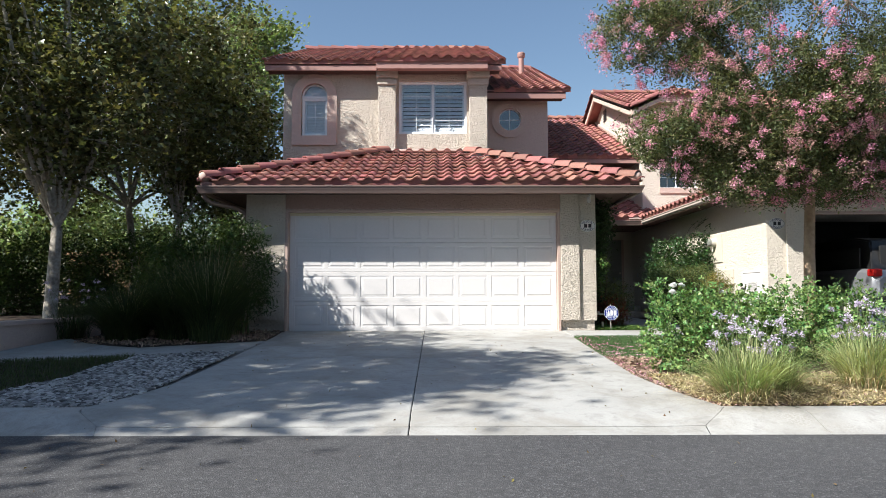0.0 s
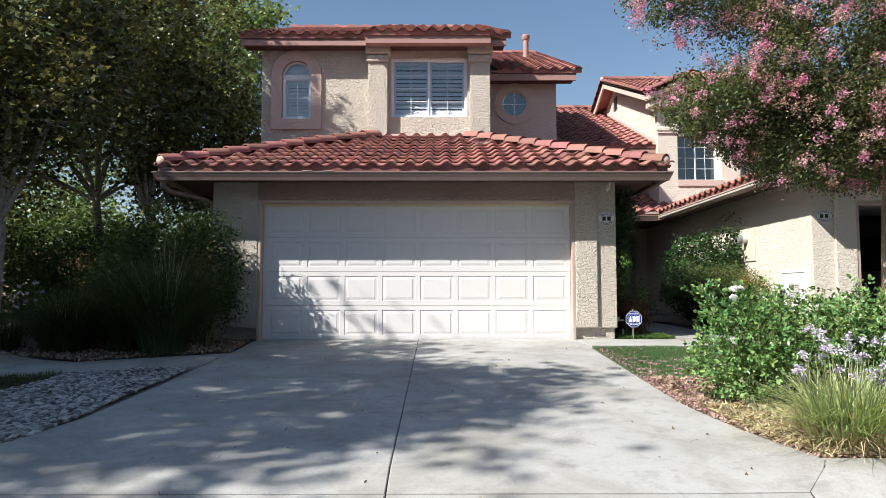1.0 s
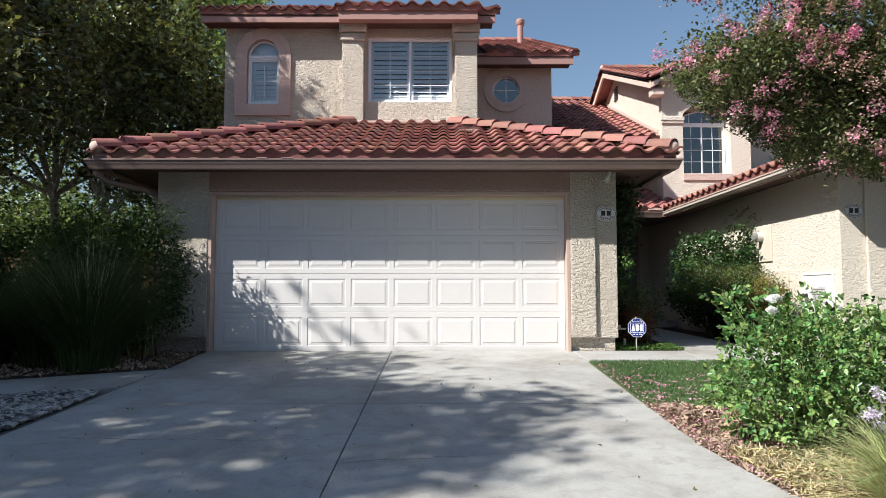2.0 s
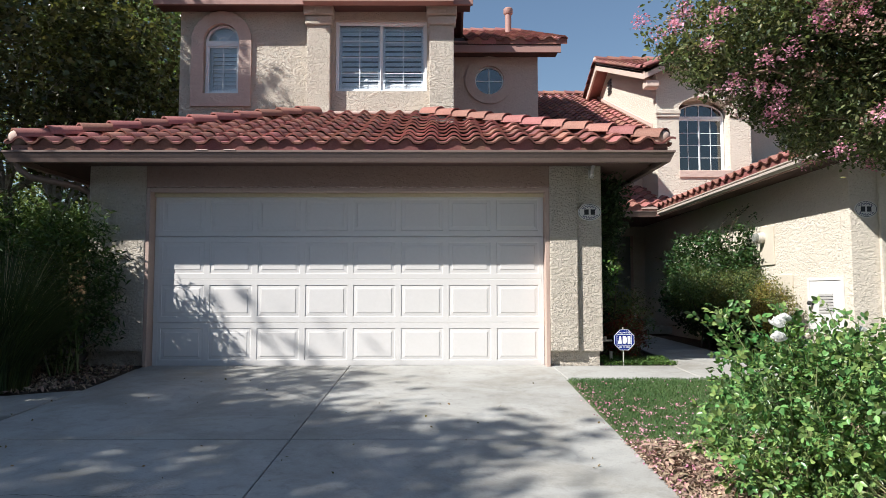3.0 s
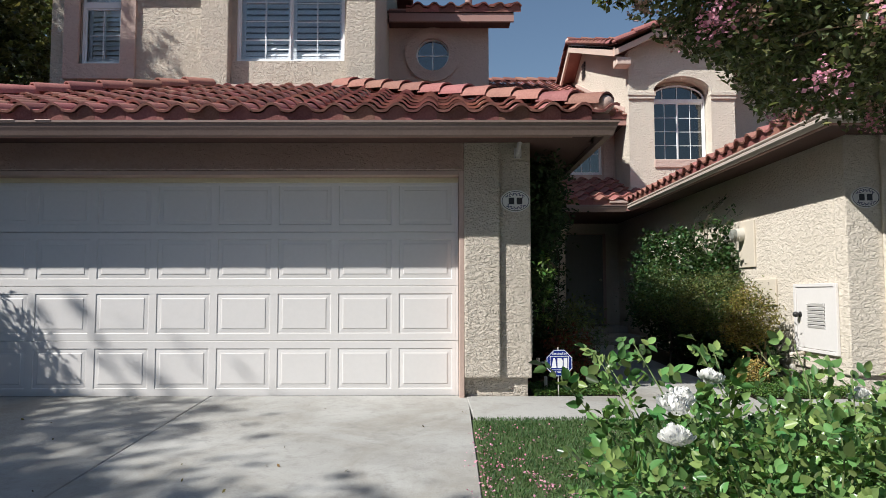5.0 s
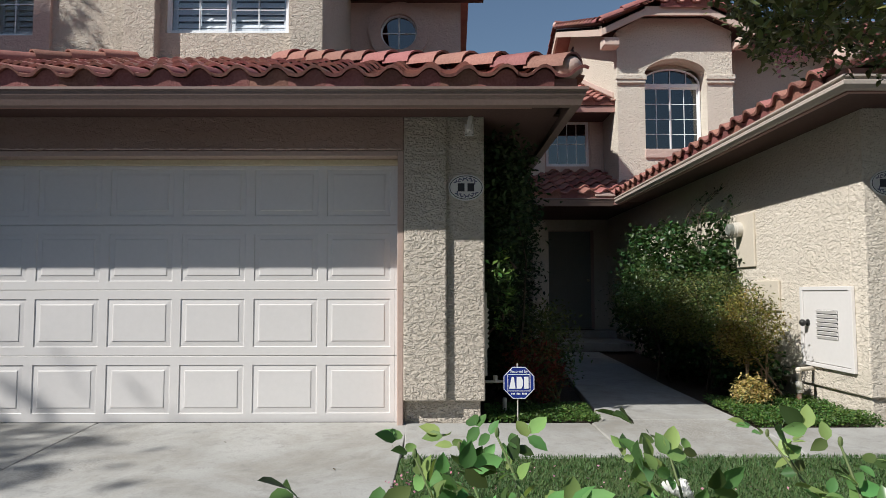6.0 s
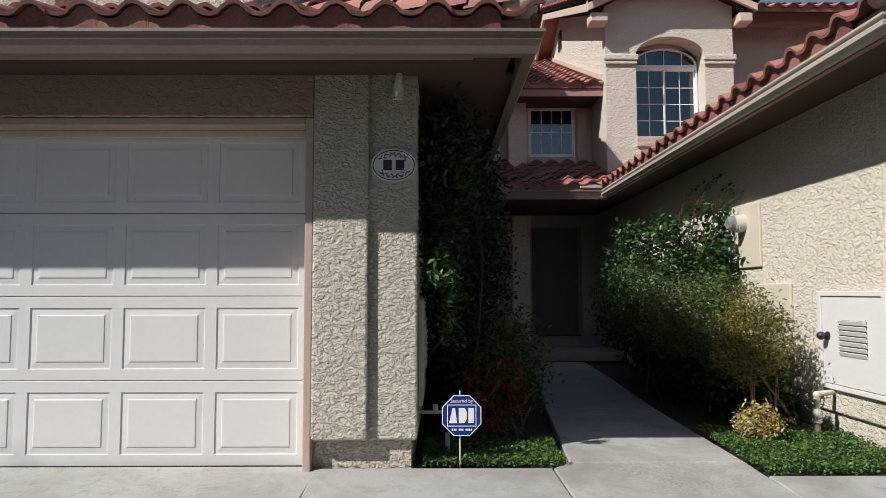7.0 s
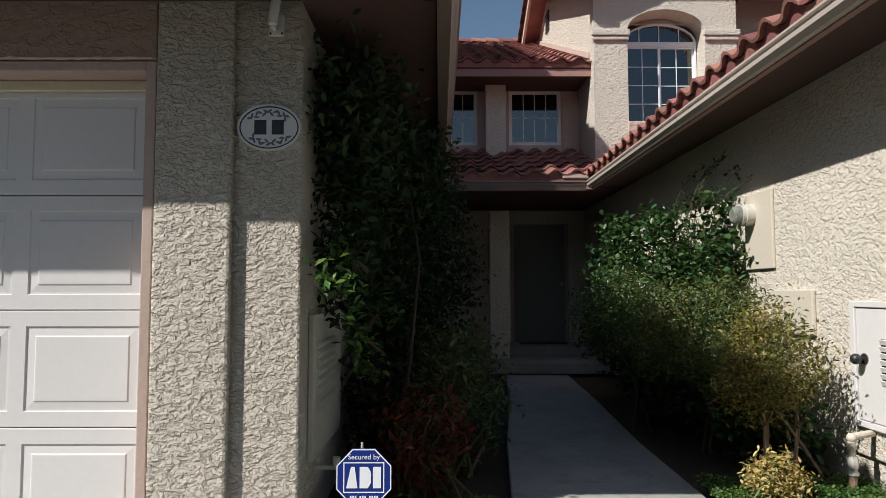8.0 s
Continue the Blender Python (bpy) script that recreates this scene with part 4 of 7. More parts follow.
deck(wroof, "deck", [(0.6, 16.55, 6.17), (3.16, 16.55, 6.17), (3.16, 23.2, 6.17 + 6.65 * SLOPE), (0.6, 23.2, 6.17 + 6.65 * SLOPE)])
deck(wroof, "deck", [(0.6, 23.2, 6.17 + 6.65 * SLOPE), (3.16, 23.2, 6.17 + 6.65 * SLOPE), (3.16, 29.8, 6.17), (0.6, 29.8, 6.17)], TILE)
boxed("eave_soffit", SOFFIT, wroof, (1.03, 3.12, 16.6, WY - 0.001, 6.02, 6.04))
bm = bmesh.new()
extrude_poly(bm, [(3.12, 16.6, 6.0), (3.12, 23.2, 6.0 + 6.65 * SLOPE), (3.12, 23.2, 6.2 + 6.65 * SLOPE), (3.12, 16.6, 6.2)], (0.045, 0, 0))
part("rake_board", bm, FASCIA, wroof)
roof_slope(wroof, (1.34, 16.55, 6.18), (1, 0, 0), (0, 1, 0), 1.84, 6.65)
cap_row(wroof, (0.6, 23.2, 9.03), (3.18, 23.2, 9.03), 0.12, False)
cap_row(wroof, (3.17, 16.5, 6.2), (3.17, 23.2, 9.0), 0.06, False)
bm = bmesh.new()
tube(bm, [(2.59, 21, 7.9), (2.59, 21, 8.62)], [0.085, 0.085], 14)
tube(bm, [(2.59, 21, 8.62), (2.59, 21, 8.66), (2.59, 21, 8.76), (2.59, 21, 8.79)], [0.10, 0.125, 0.125, 0.10], 14)
part("vent_pipe", bm, FASCIA, house, "pinkish painted metal flue pipe with a cap", soft=True)

# louvred meter cupboard door on the garage's side wall
cup = boxed("cupboard_door", GREY_METAL, house, (GR + 0.002, GR + 0.03, 12.14, 12.98, 0.76, 1.44), label="beige louvred utility cupboard door", bevel=0.005)
for k in range(8):
    bm = bmesh.new()
    box(bm, -0.012, 0.012, -0.24, 0.24, -0.018, 0.018, bevel=0.003)
    bmesh.ops.transform(bm, matrix=pose(GR + 0.034, 12.45, 0.99 + 0.043 * k, 0, 35, 0), verts=bm.verts)
    part("slat", bm, GREY_METAL, cup)
bm = bmesh.new()
bmesh.ops.create_uvsphere(bm, u_segments=12, v_segments=8, radius=0.03, matrix=Matrix.Translation((GR + 0.07, 12.9, 1.15)))
tube(bm, [(GR + 0.02, 12.9, 1.15), (GR + 0.07, 12.9, 1.15)], [0.012, 0.012], 8)
part("knob", bm, BLACK, cup, soft=True)

# ---- the next house ----
house2 = thing("house", "two-storey beige stucco townhouse with arched window and open garage", "house", (8.5, 16, 0.41))
NX, NY = 5.90, 12.05
OX0, OX1, OZ = 6.62, 11.4, 2.55
boxed("garage_wall", STUCCO_SOFT, house2, (NX, OX0, NY, NY + 0.2, 0.585, 2.96), (OX1, 12.1, NY, NY + 0.2, 0.585, 2.96), (OX0, OX1, NY, NY + 0.2, OZ, 2.96), (NX, NX + 0.2, NY + 0.2, 20.62, 0.585, 2.96), (11.9, 12.1, NY + 0.2, 19, 0.585, 2.96), bevel=0.012, rest="garage_wall")
boxed("wall_foot", STUCCO_SOFT, house2, (NX + 0.03, OX0, NY + 0.03, NY + 0.2, 0.3, 0.588), (NX + 0.03, NX + 0.2, NY + 0.2, 20.4, 0.3, 0.588), bevel=0.006, rest="wall_foot")
boxed("garage_surround", STUCCO_SOFT, house2, (6.25, OX0 - 0.03, NY - 0.045, NY - 0.001, 0.592, 2.955), (OX0 - 0.03, OX1, NY - 0.045, NY - 0.001, OZ + 0.02, 2.955), bevel=0.014, rest="garage_surround")
boxed("door_jamb", TRIM, house2, (OX0 - 0.028, OX0 + 0.02, NY - 0.03, NY + 0.12, 0.4, OZ), (OX0 + 0.02, OX1, NY - 0.03, NY + 0.12, OZ - 0.05, OZ - 0.001), bevel=0.005, rest="door_jamb")
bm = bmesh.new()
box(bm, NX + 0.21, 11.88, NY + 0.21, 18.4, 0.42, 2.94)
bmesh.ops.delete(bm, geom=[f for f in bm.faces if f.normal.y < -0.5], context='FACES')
part("garage_lining", bm, ROOM, house2, "bare garage interior, coloured near-black for dimness")
boxed("raised_door", PAINT, house2, (OX0 + 0.03, OX1, NY + 0.25, NY + 2.4, 2.62, 2.66), label="white garage door rolled up under the ceiling")

SLOPE = 0.378
FX, FY, FZ = 5.41, 11.42, 3.045
roof2 = boxed("roof", FASCIA, house2, (FX, 13.0, FY, FY + 0.04, FZ - 0.145, FZ + 0.035), (FX, FX + 0.04, FY + 0.04, 17.82, FZ - 0.145, FZ + 0.035), (2.85, FX, 17.78, 17.82, FZ - 0.145, FZ + 0.035), label="hipped red clay tile roof over the neighbouring garage", rest="fascia")
z2 = lambda d: FZ + SLOPE * d
deck(roof2, "deck", [(FX, FY, FZ), (13, FY, FZ), (9.1, FY + 3.88, z2(3.88))])
deck(roof2, "deck", [(FX, FY + 0.01, FZ), (9.1, FY + 3.89, z2(3.88)), (9.1, 21.3, z2(3.88)), (FX, 17.78, FZ)])
deck(roof2, "deck", [(13, FY + 0.01, FZ), (13, 21, FZ), (9.1, 21, z2(3.88)), (9.1, FY + 3.89, z2(3.88))], TILE)
deck(roof2, "deck", [(2.80, 17.78, FZ), (FX, 17.78, FZ), (7.31, 19.7, z2(1.92)), (2.80, 19.7, z2(1.92))])
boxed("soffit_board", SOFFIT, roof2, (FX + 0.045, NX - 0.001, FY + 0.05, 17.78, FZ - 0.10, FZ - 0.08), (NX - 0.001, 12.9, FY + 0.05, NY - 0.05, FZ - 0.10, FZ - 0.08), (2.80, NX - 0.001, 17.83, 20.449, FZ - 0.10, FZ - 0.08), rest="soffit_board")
roof_slope(roof2, (FX, 19.7, FZ + 0.01), (0, -1, 0), (1, 0, 0), 8.3, 3.88, [((FX, FY, 0), (0.7071, -0.7071, 0)), ((FX, 17.78, 0), (-0.7071, 0.7071, 0))])
roof_slope(roof2, (FX, FY, FZ + 0.01), (1, 0, 0), (0, 1, 0), 7.8, 3.88, [((FX, FY, 0), (-0.7071, 0.7071, 0)), ((13, FY, 0), (0.7071, 0.7071, 0))])
roof_slope(roof2, (2.80, 17.78, FZ + 0.01), (1, 0, 0), (0, 1, 0), 4.6, 1.92, [((FX, 17.78, 0), (0.7071, -0.7071, 0))])
cap_row(roof2, (FX + 0.02, FY + 0.02, FZ + 0.10), (FX + 3.88, FY + 3.88, FZ + 0.10 + SLOPE * 3.88))
gutter(roof2, (5.34, 17.71, 3.01), (5.34, 11.34, 3.01), (-1, 0, 0), (0, 1), GUTTER_PALE)
gutter(roof2, (5.34, 11.34, 3.01), (13.0, 11.34, 3.01), (0, -1, 0), (1, 0), GUTTER_PALE)
gutter(roof2, (2.85, 17.71, 3.01), (5.34, 17.71, 3.01), (0, -1, 0))
boxed("valley_block", MORTAR, roof2, (5.03, 5.38, 17.72, 17.82, 3.04, 3.11), bevel=0.012, label="pale mortar filler in the roof corner")

# porch: post, step, door
boxed("porch_step", CONCRETE, house2, (2.95, 5.85, 18.4, 20.6, 0.40, 0.55), (2.95, 5.85, 19.6, 20.6, 0.55, 0.69), bevel=0.01, rest="porch_step")
boxed("porch_post", STUCCO_SOFT, house2, (4.16, 4.46, 19.1, 19.4, 0.55, 2.775), bevel=0.01)
boxed("porch_wall", STUCCO_SOFT, house2, (2.8, 4.62, 20.45, 20.6, 0.5, 2.96), (5.62, 5.9, 20.45, 20.6, 0.5, 2.96), (4.62, 5.62, 20.45, 20.6, 2.72, 2.96), rest="porch_wall")
fdoor = boxed("front_door", material("door_paint", (0.16, 0.18, 0.17), (0.19, 0.21, 0.20), rough=0.5, bump=0.05), house2, (4.68, 5.56, 20.5, 20.545, 0.70, 2.70), label="dark grey-green panelled front door in deep shade", bevel=0.006)
boxed("door_frame", TRIM, fdoor, (4.622, 4.68, 20.46, 20.56, 0.69, 2.718), (5.56, 5.618, 20.46, 20.56, 0.69, 2.718), (4.68, 5.56, 20.46, 20.56, 2.70, 2.718))
for x0, x1, z0, z1 in ((4.78, 5.06, 1.75, 2.55), (5.18, 5.46, 1.75, 2.55), (4.78, 5.06, 0.85, 1.6), (5.18, 5.46, 0.85, 1.6)):
    boxed("door_field", fdoor.data.materials[0], fdoor, (x0, x1, 20.488, 20.4995, z0, z1), bevel=0.005)
bm = bmesh.new()
bmesh.ops.create_uvsphere(bm, u_segments=10, v_segments=8, radius=0.032, matrix=Matrix.Translation((5.49, 20.44, 1.68)))
tube(bm, [(5.49, 20.5, 1.68), (5.49, 20.44, 1.68)], [0.012, 0.012], 8)
part("door_knob", bm, GREY_METAL, fdoor, "pale metal knob", soft=True)

# linking wing over the porch
LY = 19.7
boxed("link_wall", STUCCO_FINE, house2, (2.8, 3.18, LY, LY + 0.2, 2.96, 5.1), (3.18, 4.02, LY, LY + 0.2, 2.96, 3.92), (3.18, 4.02, LY, LY + 0.2, 4.84, 5.1), (4.02, 4.53, LY, LY + 0.2, 2.96, 5.1), (4.53, 5.38, LY, LY + 0.2, 2.96, 3.92), (4.53, 5.38, LY, LY + 0.2, 4.82, 5.1), (5.38, 5.67, LY, LY + 0.2, 2.96, 5.1), rest="link_wall")
boxed("link_post", STUCCO_SOFT, house2, (4.13, 4.45, LY - 0.35, LY - 0.001, 3.5, 4.82), bevel=0.012)
boxed("window_trim", STUCCO_FINE, house2, (5.405, 5.60, LY - 0.04, LY - 0.001, 3.75, 4.80), bevel=0.01)
for x0, x1 in ((3.18, 4.02), (4.53, 5.38)):
    sash_window(house2, x0, x1, 3.92, 4.83, LY + 0.03, 1, 4, 2, 0, "dark window with white grid bars", DARK_GLASS)
SLOPE = 0.42
lroof = boxed("link_roof", FASCIA, house2, (2.8, 5.80, 18.80, 18.85, 4.77, 4.96), label="red clay tile roof over the linking wing")
deck(lroof, "deck", [(2.8, 18.80, 4.93), (5.80, 18.80, 4.93), (5.80, 19.4, 4.93 + 0.6 * SLOPE), (5.66, 19.4, 4.93 + 0.6 * SLOPE), (5.66, 25.6, 4.93 + 6.8 * SLOPE), (2.8, 25.6, 4.93 + 6.8 * SLOPE)])
deck(lroof, "deck", [(2.8, 25.6, 4.93 + 6.8 * SLOPE), (5.66, 25.6, 4.93 + 6.8 * SLOPE), (5.66, 30.0, 5.9), (2.8, 30.0, 5.9)], TILE)
boxed("eave_soffit", SOFFIT, lroof, (2.8, 5.66, 18.85, LY - 0.001, 4.81, 4.83), rest="eave_soffit")
roof_slope(lroof, (2.80, 18.80, 4.94), (1, 0, 0), (0, 1, 0), 2.84, 6.8)
bm = bmesh.new()
extrude_poly(bm, [(5.64, 18.85, 5.06), (5.64, 25.5, 5.06 + 6.65 * SLOPE), (5.64, 25.5, 5.15 + 6.65 * SLOPE), (5.64, 18.85, 5.15)], (0.026, 0, 0))
part("flashing", bm, MORTAR, lroof, "pale mortar flashing along the gable wall")
cap_row(lroof, (2.8, 25.6, 5.01 + 6.8 * SLOPE), (5.62, 25.6, 5.01 + 6.8 * SLOPE), 0.12, False)
cap_row(lroof, (5.80, 18.74, 4.96), (5.80, 19.4, 5.21), 0.06, False)

# tower with the arched niche
TY, TX0, TX1 = 18.6, 5.67, 7.78
NC, NH, NSP, NRISE = 6.74, 0.57, 5.40, 0.31
bm = bmesh.new()
arch = [(NC - NH * math.cos(t), NSP + NRISE * math.sin(t)) for t in np.linspace(0, math.pi, 18)]
extrude_poly(bm, [(x, TY, z) for x, z in [(TX0, NSP), *arch, (TX1, NSP), (TX1, 6.22), (7.28, 6.46), (6.10, 6.46), (TX0, 6.22)]], (0, 0.36, 0))
part("tower_wall", bm, STUCCO_SOFT, house2)
boxed("tower_wall", STUCCO_SOFT, house2, (TX0, NC - NH, TY, TY + 0.36, 2.96, NSP), (NC + NH, TX1, TY, TY + 0.36, 2.96, NSP), (NC - NH, NC + NH, TY, TY + 0.36, 2.96, 4.02),
      (TX0, TX0 + 0.2, TY + 0.36, 19.4, 2.96, 6.18), (TX1 - 0.2, TX1, TY + 0.36, 20.2, 2.96, 6.18), (NC - NH, NC + NH, TY + 0.37, TY + 0.42, 5.62, 5.8), rest="tower_wall")
for x0, x1 in ((TX0 - 0.04, NC - NH + 0.03), (NC + NH - 0.03, TX1 + 0.04)):
    boxed("tower_band", STUCCO_SOFT, house2, (x0, x1, TY - 0.06, TY - 0.001, 5.30, 5.395), (x0 + 0.015, x1 - 0.015, TY - 0.04, TY - 0.001, 5.235, 5.298), bevel=0.015, rest="tower_band")
boxed("tower_sill", STUCCO_FINE, house2, (NC - NH - 0.02, NC + NH + 0.02, TY - 0.035, TY - 0.001, 3.86, 4.03), bevel=0.015)
twin = sash_window(house2, 6.18, 7.30, 4.03, 5.29, TY + 0.30, 2, 2, 4, 0, "arched dark window with white grid bars", DARK_GLASS)
bm = bmesh.new()
ring(bm, arc_outline(NC, 0.56, 5.29, 5.30, 0.32), arc_outline(NC, 0.52, 5.33, 5.335, 0.255), TY + 0.30, TY + 0.36)
for t in (0.95, math.pi / 2, math.pi - 0.95):
    c, s = math.cos(t), math.sin(t)
    tube(bm, [(NC + 0.52 * c, TY + 0.325, 5.33), (NC + 0.52 * c, TY + 0.325, 5.33 + 0.265 * s)], [0.009, 0.009], 6)
part("fan_frame", bm, VINYL, twin)
pane_mesh(twin, arc_outline(NC, 0.53, 5.31, 5.33, 0.27), TY + 0.34, DARK_GLASS)
SLOPE = 0.468
VL, VR, HL, HR, VY = 5.32, 8.06, 6.10, 7.28, 18.25       # eave corners and the clipped flat between them
VM = (VL + VR) / 2
troof = boxed("tower_roof", FASCIA, house2, (VR - 0.04, VR, 18.33, 19.4, 6.02, 6.19), label="red clay tile clipped gable roof over the tower")
side_z = lambda x: 6.19 + SLOPE * (min(x, VL + VR - x) - VL)
for a, b in ((VL, HL), (VR, HR)):
    bm = bmesh.new()
    extrude_poly(bm, [(a, 18.28, side_z(a) - 0.17), (b, 18.28, side_z(b) - 0.17), (b, 18.28, side_z(b)), (a, 18.28, side_z(a))], (0, 0.05, 0))
    part("rake_board", bm, RAKE, troof, "cream painted rake board")
boxed("flat_fascia", RAKE, troof, (HL, HR, 18.278, 18.33, 6.385, 6.556), bevel=0.004, label="cream painted fascia board")
deck(troof, "deck", [(VL, 18.28, side_z(VL)), (HL, 18.28, side_z(HL)), (VM, 18.87, side_z(VM)), (VM, 19.65, side_z(VM))])
deck(troof, "deck", [(VR, 18.28, side_z(VR)), (HR, 18.28, side_z(HR)), (VM, 18.87, side_z(VM)), (VM, 21.5, side_z(VM)), (VR, 21.5, side_z(VR))])
deck(troof, "deck", [(HL, 18.28, side_z(HL)), (HR, 18.28, side_z(HR)), (VM, 18.87, side_z(VM))])
roof_slope(troof, (VL, 21.5, 6.20), (0, -1, 0), (1, 0, 0), 3.25, VM - VL, [((VL, VY, 0), (-0.7071, 0.7071, 0)), ((HL, VY, 0), (0.7071, -0.7071, 0))])
roof_slope(troof, (VR, VY, 6.20), (0, 1, 0), (-1, 0, 0), 3.25, VM - VL, [((HR, VY, 0), (-0.7071, -0.7071, 0))])
roof_slope(troof, (HL, VY, 6.565), (1, 0, 0), (0, 1, 0), HR - HL, 0.60, [((HL, VY, 0), (-0.7071, 0.7071, 0)), ((HR, VY, 0), (0.7071, 0.7071, 0))])
for a, b in ((VL, HL), (VR, HR)):
    cap_row(troof, (a, VY, 6.25), (b, VY, 6.615), 0.10, False)
    cap_row(troof, (b, VY + 0.02, 6.62), (VM, 18.85, 6.90), 0.085, True)
cap_row(troof, (VM, 18.85, 6.91), (VM, 21.5, 6.91), 0.11, False)
boxed("corbel", RAKE, troof, (VL + 0.05, TX0 - 0.005, 18.34, 18.62, 5.86, 6.015), (TX1 + 0.005, VR - 0.05, 18.34, 18.62, 5.86, 6.015), bevel=0.02, label="pinkish boxed eave return", rest="corbel")

# main gable behind
SLOPE = 0.42
bm = bmesh.new()
extrude_poly(bm, [(TX0 + 0.004, 18.97, 3.0), (TX0 + 0.004, 18.97, 6.24), (TX0 + 0.004, 22.75, 7.75), (TX0 + 0.004, 26.5, 6.2), (TX0 + 0.004, 26.5, 3.0)], (0.2, 0, 0))
part("gable_wall", bm, STUCCO_SOFT, house2)
bm = bmesh.new()
for k in range(5):
    box(bm, TX0 - 0.03, TX0 - 0.001, 22.45, 22.8, 6.98 + 0.085 * k, 7.03 + 0.085 * k)
part("gable_vent", bm, BLACK, house2, "dark louvred attic vent")
boxed("back_wall", STUCCO_SOFT, house2, (TX1, 14.0, 20.0, 20.2, 2.96, 6.45))
mroof = boxed("main_roof", FASCIA, house2, (8.07, 14.4, 19.45, 19.5, 6.23, 6.47), label="red clay tile gable roof over the upper storey")
for x in (5.30,):
    bm = bmesh.new()
    extrude_poly(bm, [(x, 18.33, 6.02), (x, 22.75, 7.72), (x, 26.4, 6.2), (x, 26.4, 6.4), (x, 22.75, 7.92), (x, 18.33, 6.20)], (0.05, 0, 0))
    part("rake_board", bm, RAKE, mroof, "cream painted rake board")
deck(mroof, "deck", [(5.30, 18.34, 6.20), (6.94, 19.98, 6.83), (6.94, 22.75, 7.90), (5.30, 22.75, 7.90)])
deck(mroof, "deck", [(6.95, 19.15, 6.40), (14.4, 19.15, 6.40), (14.4, 22.75, 6.40 + 3.6 * SLOPE), (6.95, 22.75, 6.40 + 3.6 * SLOPE)])
deck(mroof, "deck", [(5.30, 22.75, 6.40 + 3.6 * SLOPE), (14.4, 22.75, 6.40 + 3.6 * SLOPE), (14.4, 26.4, 6.40), (5.30, 26.4, 6.40)], TILE)
roof_slope(mroof, (6.94, 19.15, 6.41), (1, 0, 0), (0, 1, 0), 7.44, 3.6)
SLOPE = 0.385
roof_slope(mroof, (5.28, 18.28, 6.20), (1, 0, 0), (0, 1, 0), 1.66, 4.45, [((5.28, 18.28, 0), (0.7071, -0.7071, 0))])
SLOPE = 0.42
cap_row(mroof, (5.28, 22.75, 8.0), (14.4, 22.75, 8.0), 0.12, True)
cap_row(mroof, (5.30, 18.28, 6.25), (5.30, 22.75, 7.98), 0.09, False)
cap_row(mroof, (5.30, 26.4, 6.45), (5.30, 22.75, 7.98), 0.09, False)

# ---- plants ----
LEAF = {
    "sycamore": leafy("sycamore_leaf", (0.080, 0.090, 0.038), (0.175, 0.185, 0.078), 0.7, 0.32, 0.34, (1.0, 0.95, 0.5)),
    "far": leafy("far_leaf", (0.16, 0.23, 0.085), (0.30, 0.37, 0.17), 0.6, 0.35, 0.40),
    "crape": leafy("crape_leaf", (0.085, 0.125, 0.055), (0.215, 0.225, 0.115), 0.7, 0.33, 0.42),
    "rose": leafy("rose_leaf", (0.095, 0.200, 0.060), (0.23, 0.345, 0.120), 0.75, 0.28, 0.34),
    "hedge": leafy("hedge_leaf", (0.035, 0.07, 0.02), (0.08, 0.125, 0.035), 0.5, 0.4),
    "ivy": leafy("ivy_leaf", (0.025, 0.065, 0.022), (0.07, 0.13, 0.045), 0.7, 0.34, 0.3),
    # Ivy leaf again, darkened to put the wall's shade into its colour.
    "vine": leafy("shaded_vine_leaf", (0.016, 0.038, 0.013), (0.042, 0.07, 0.024), 0.6, 0.8, 0.15),
    "nandina": leafy("nandina_leaf", (0.045, 0.12, 0.05), (0.19, 0.185, 0.06), 0.7, 0.35),
    "gold_nandina": leafy("gold_nandina_leaf", (0.10, 0.14, 0.04), (0.34, 0.25, 0.075), 0.7, 0.35),
    "red": leafy("red_leaf", (0.30, 0.03, 0.03), (0.09, 0.07, 0.025), 0.5, 0.4),
    "yellow": leafy("yellow_leaf", (0.42, 0.29, 0.08), (0.62, 0.54, 0.26), 0.4, 0.4),
    "cover": leafy("cover_leaf", (0.065, 0.14, 0.032), (0.13, 0.22, 0.06), 0.6, 0.4),
    "lawn": leafy("lawn_blade", (0.055, 0.125, 0.042), (0.12, 0.205, 0.075), 0.4, 0.5),
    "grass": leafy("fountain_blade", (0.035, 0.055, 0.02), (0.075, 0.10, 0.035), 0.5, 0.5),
    "garlic": leafy("garlic_blade", (0.28, 0.38, 0.15), (0.55, 0.56, 0.30), 0.4, 0.5),
    "straw": leafy("straw_blade", (0.48, 0.40, 0.23), (0.66, 0.57, 0.37), 0.4, 0.7, 0.2),
}
PINK = leafy("pink_petal", (0.70, 0.25, 0.38), (0.87, 0.50, 0.60), 0.35, 0.6, 0.45, (1, 1, 1))
FADED = leafy("faded_petal", (0.46, 0.27, 0.22), (0.62, 0.42, 0.36), 0.4, 0.7, 0.3, (1, 1, 1))
WHITE = leafy("white_petal", (0.80, 0.80, 0.76), (0.85, 0.85, 0.82), 0.08, 0.6, 0.25, (1, 1, 1))
PURPLE = leafy("purple_petal", (0.52, 0.42, 0.60), (0.75, 0.69, 0.78), 0.3, 0.6, 0.35, (1, 1, 1))
rng = np.random.default_rng(7)


def unit(n):
    v = rng.normal(size=(n, 3))
    return v / np.linalg.norm(v, axis=1, keepdims=True)


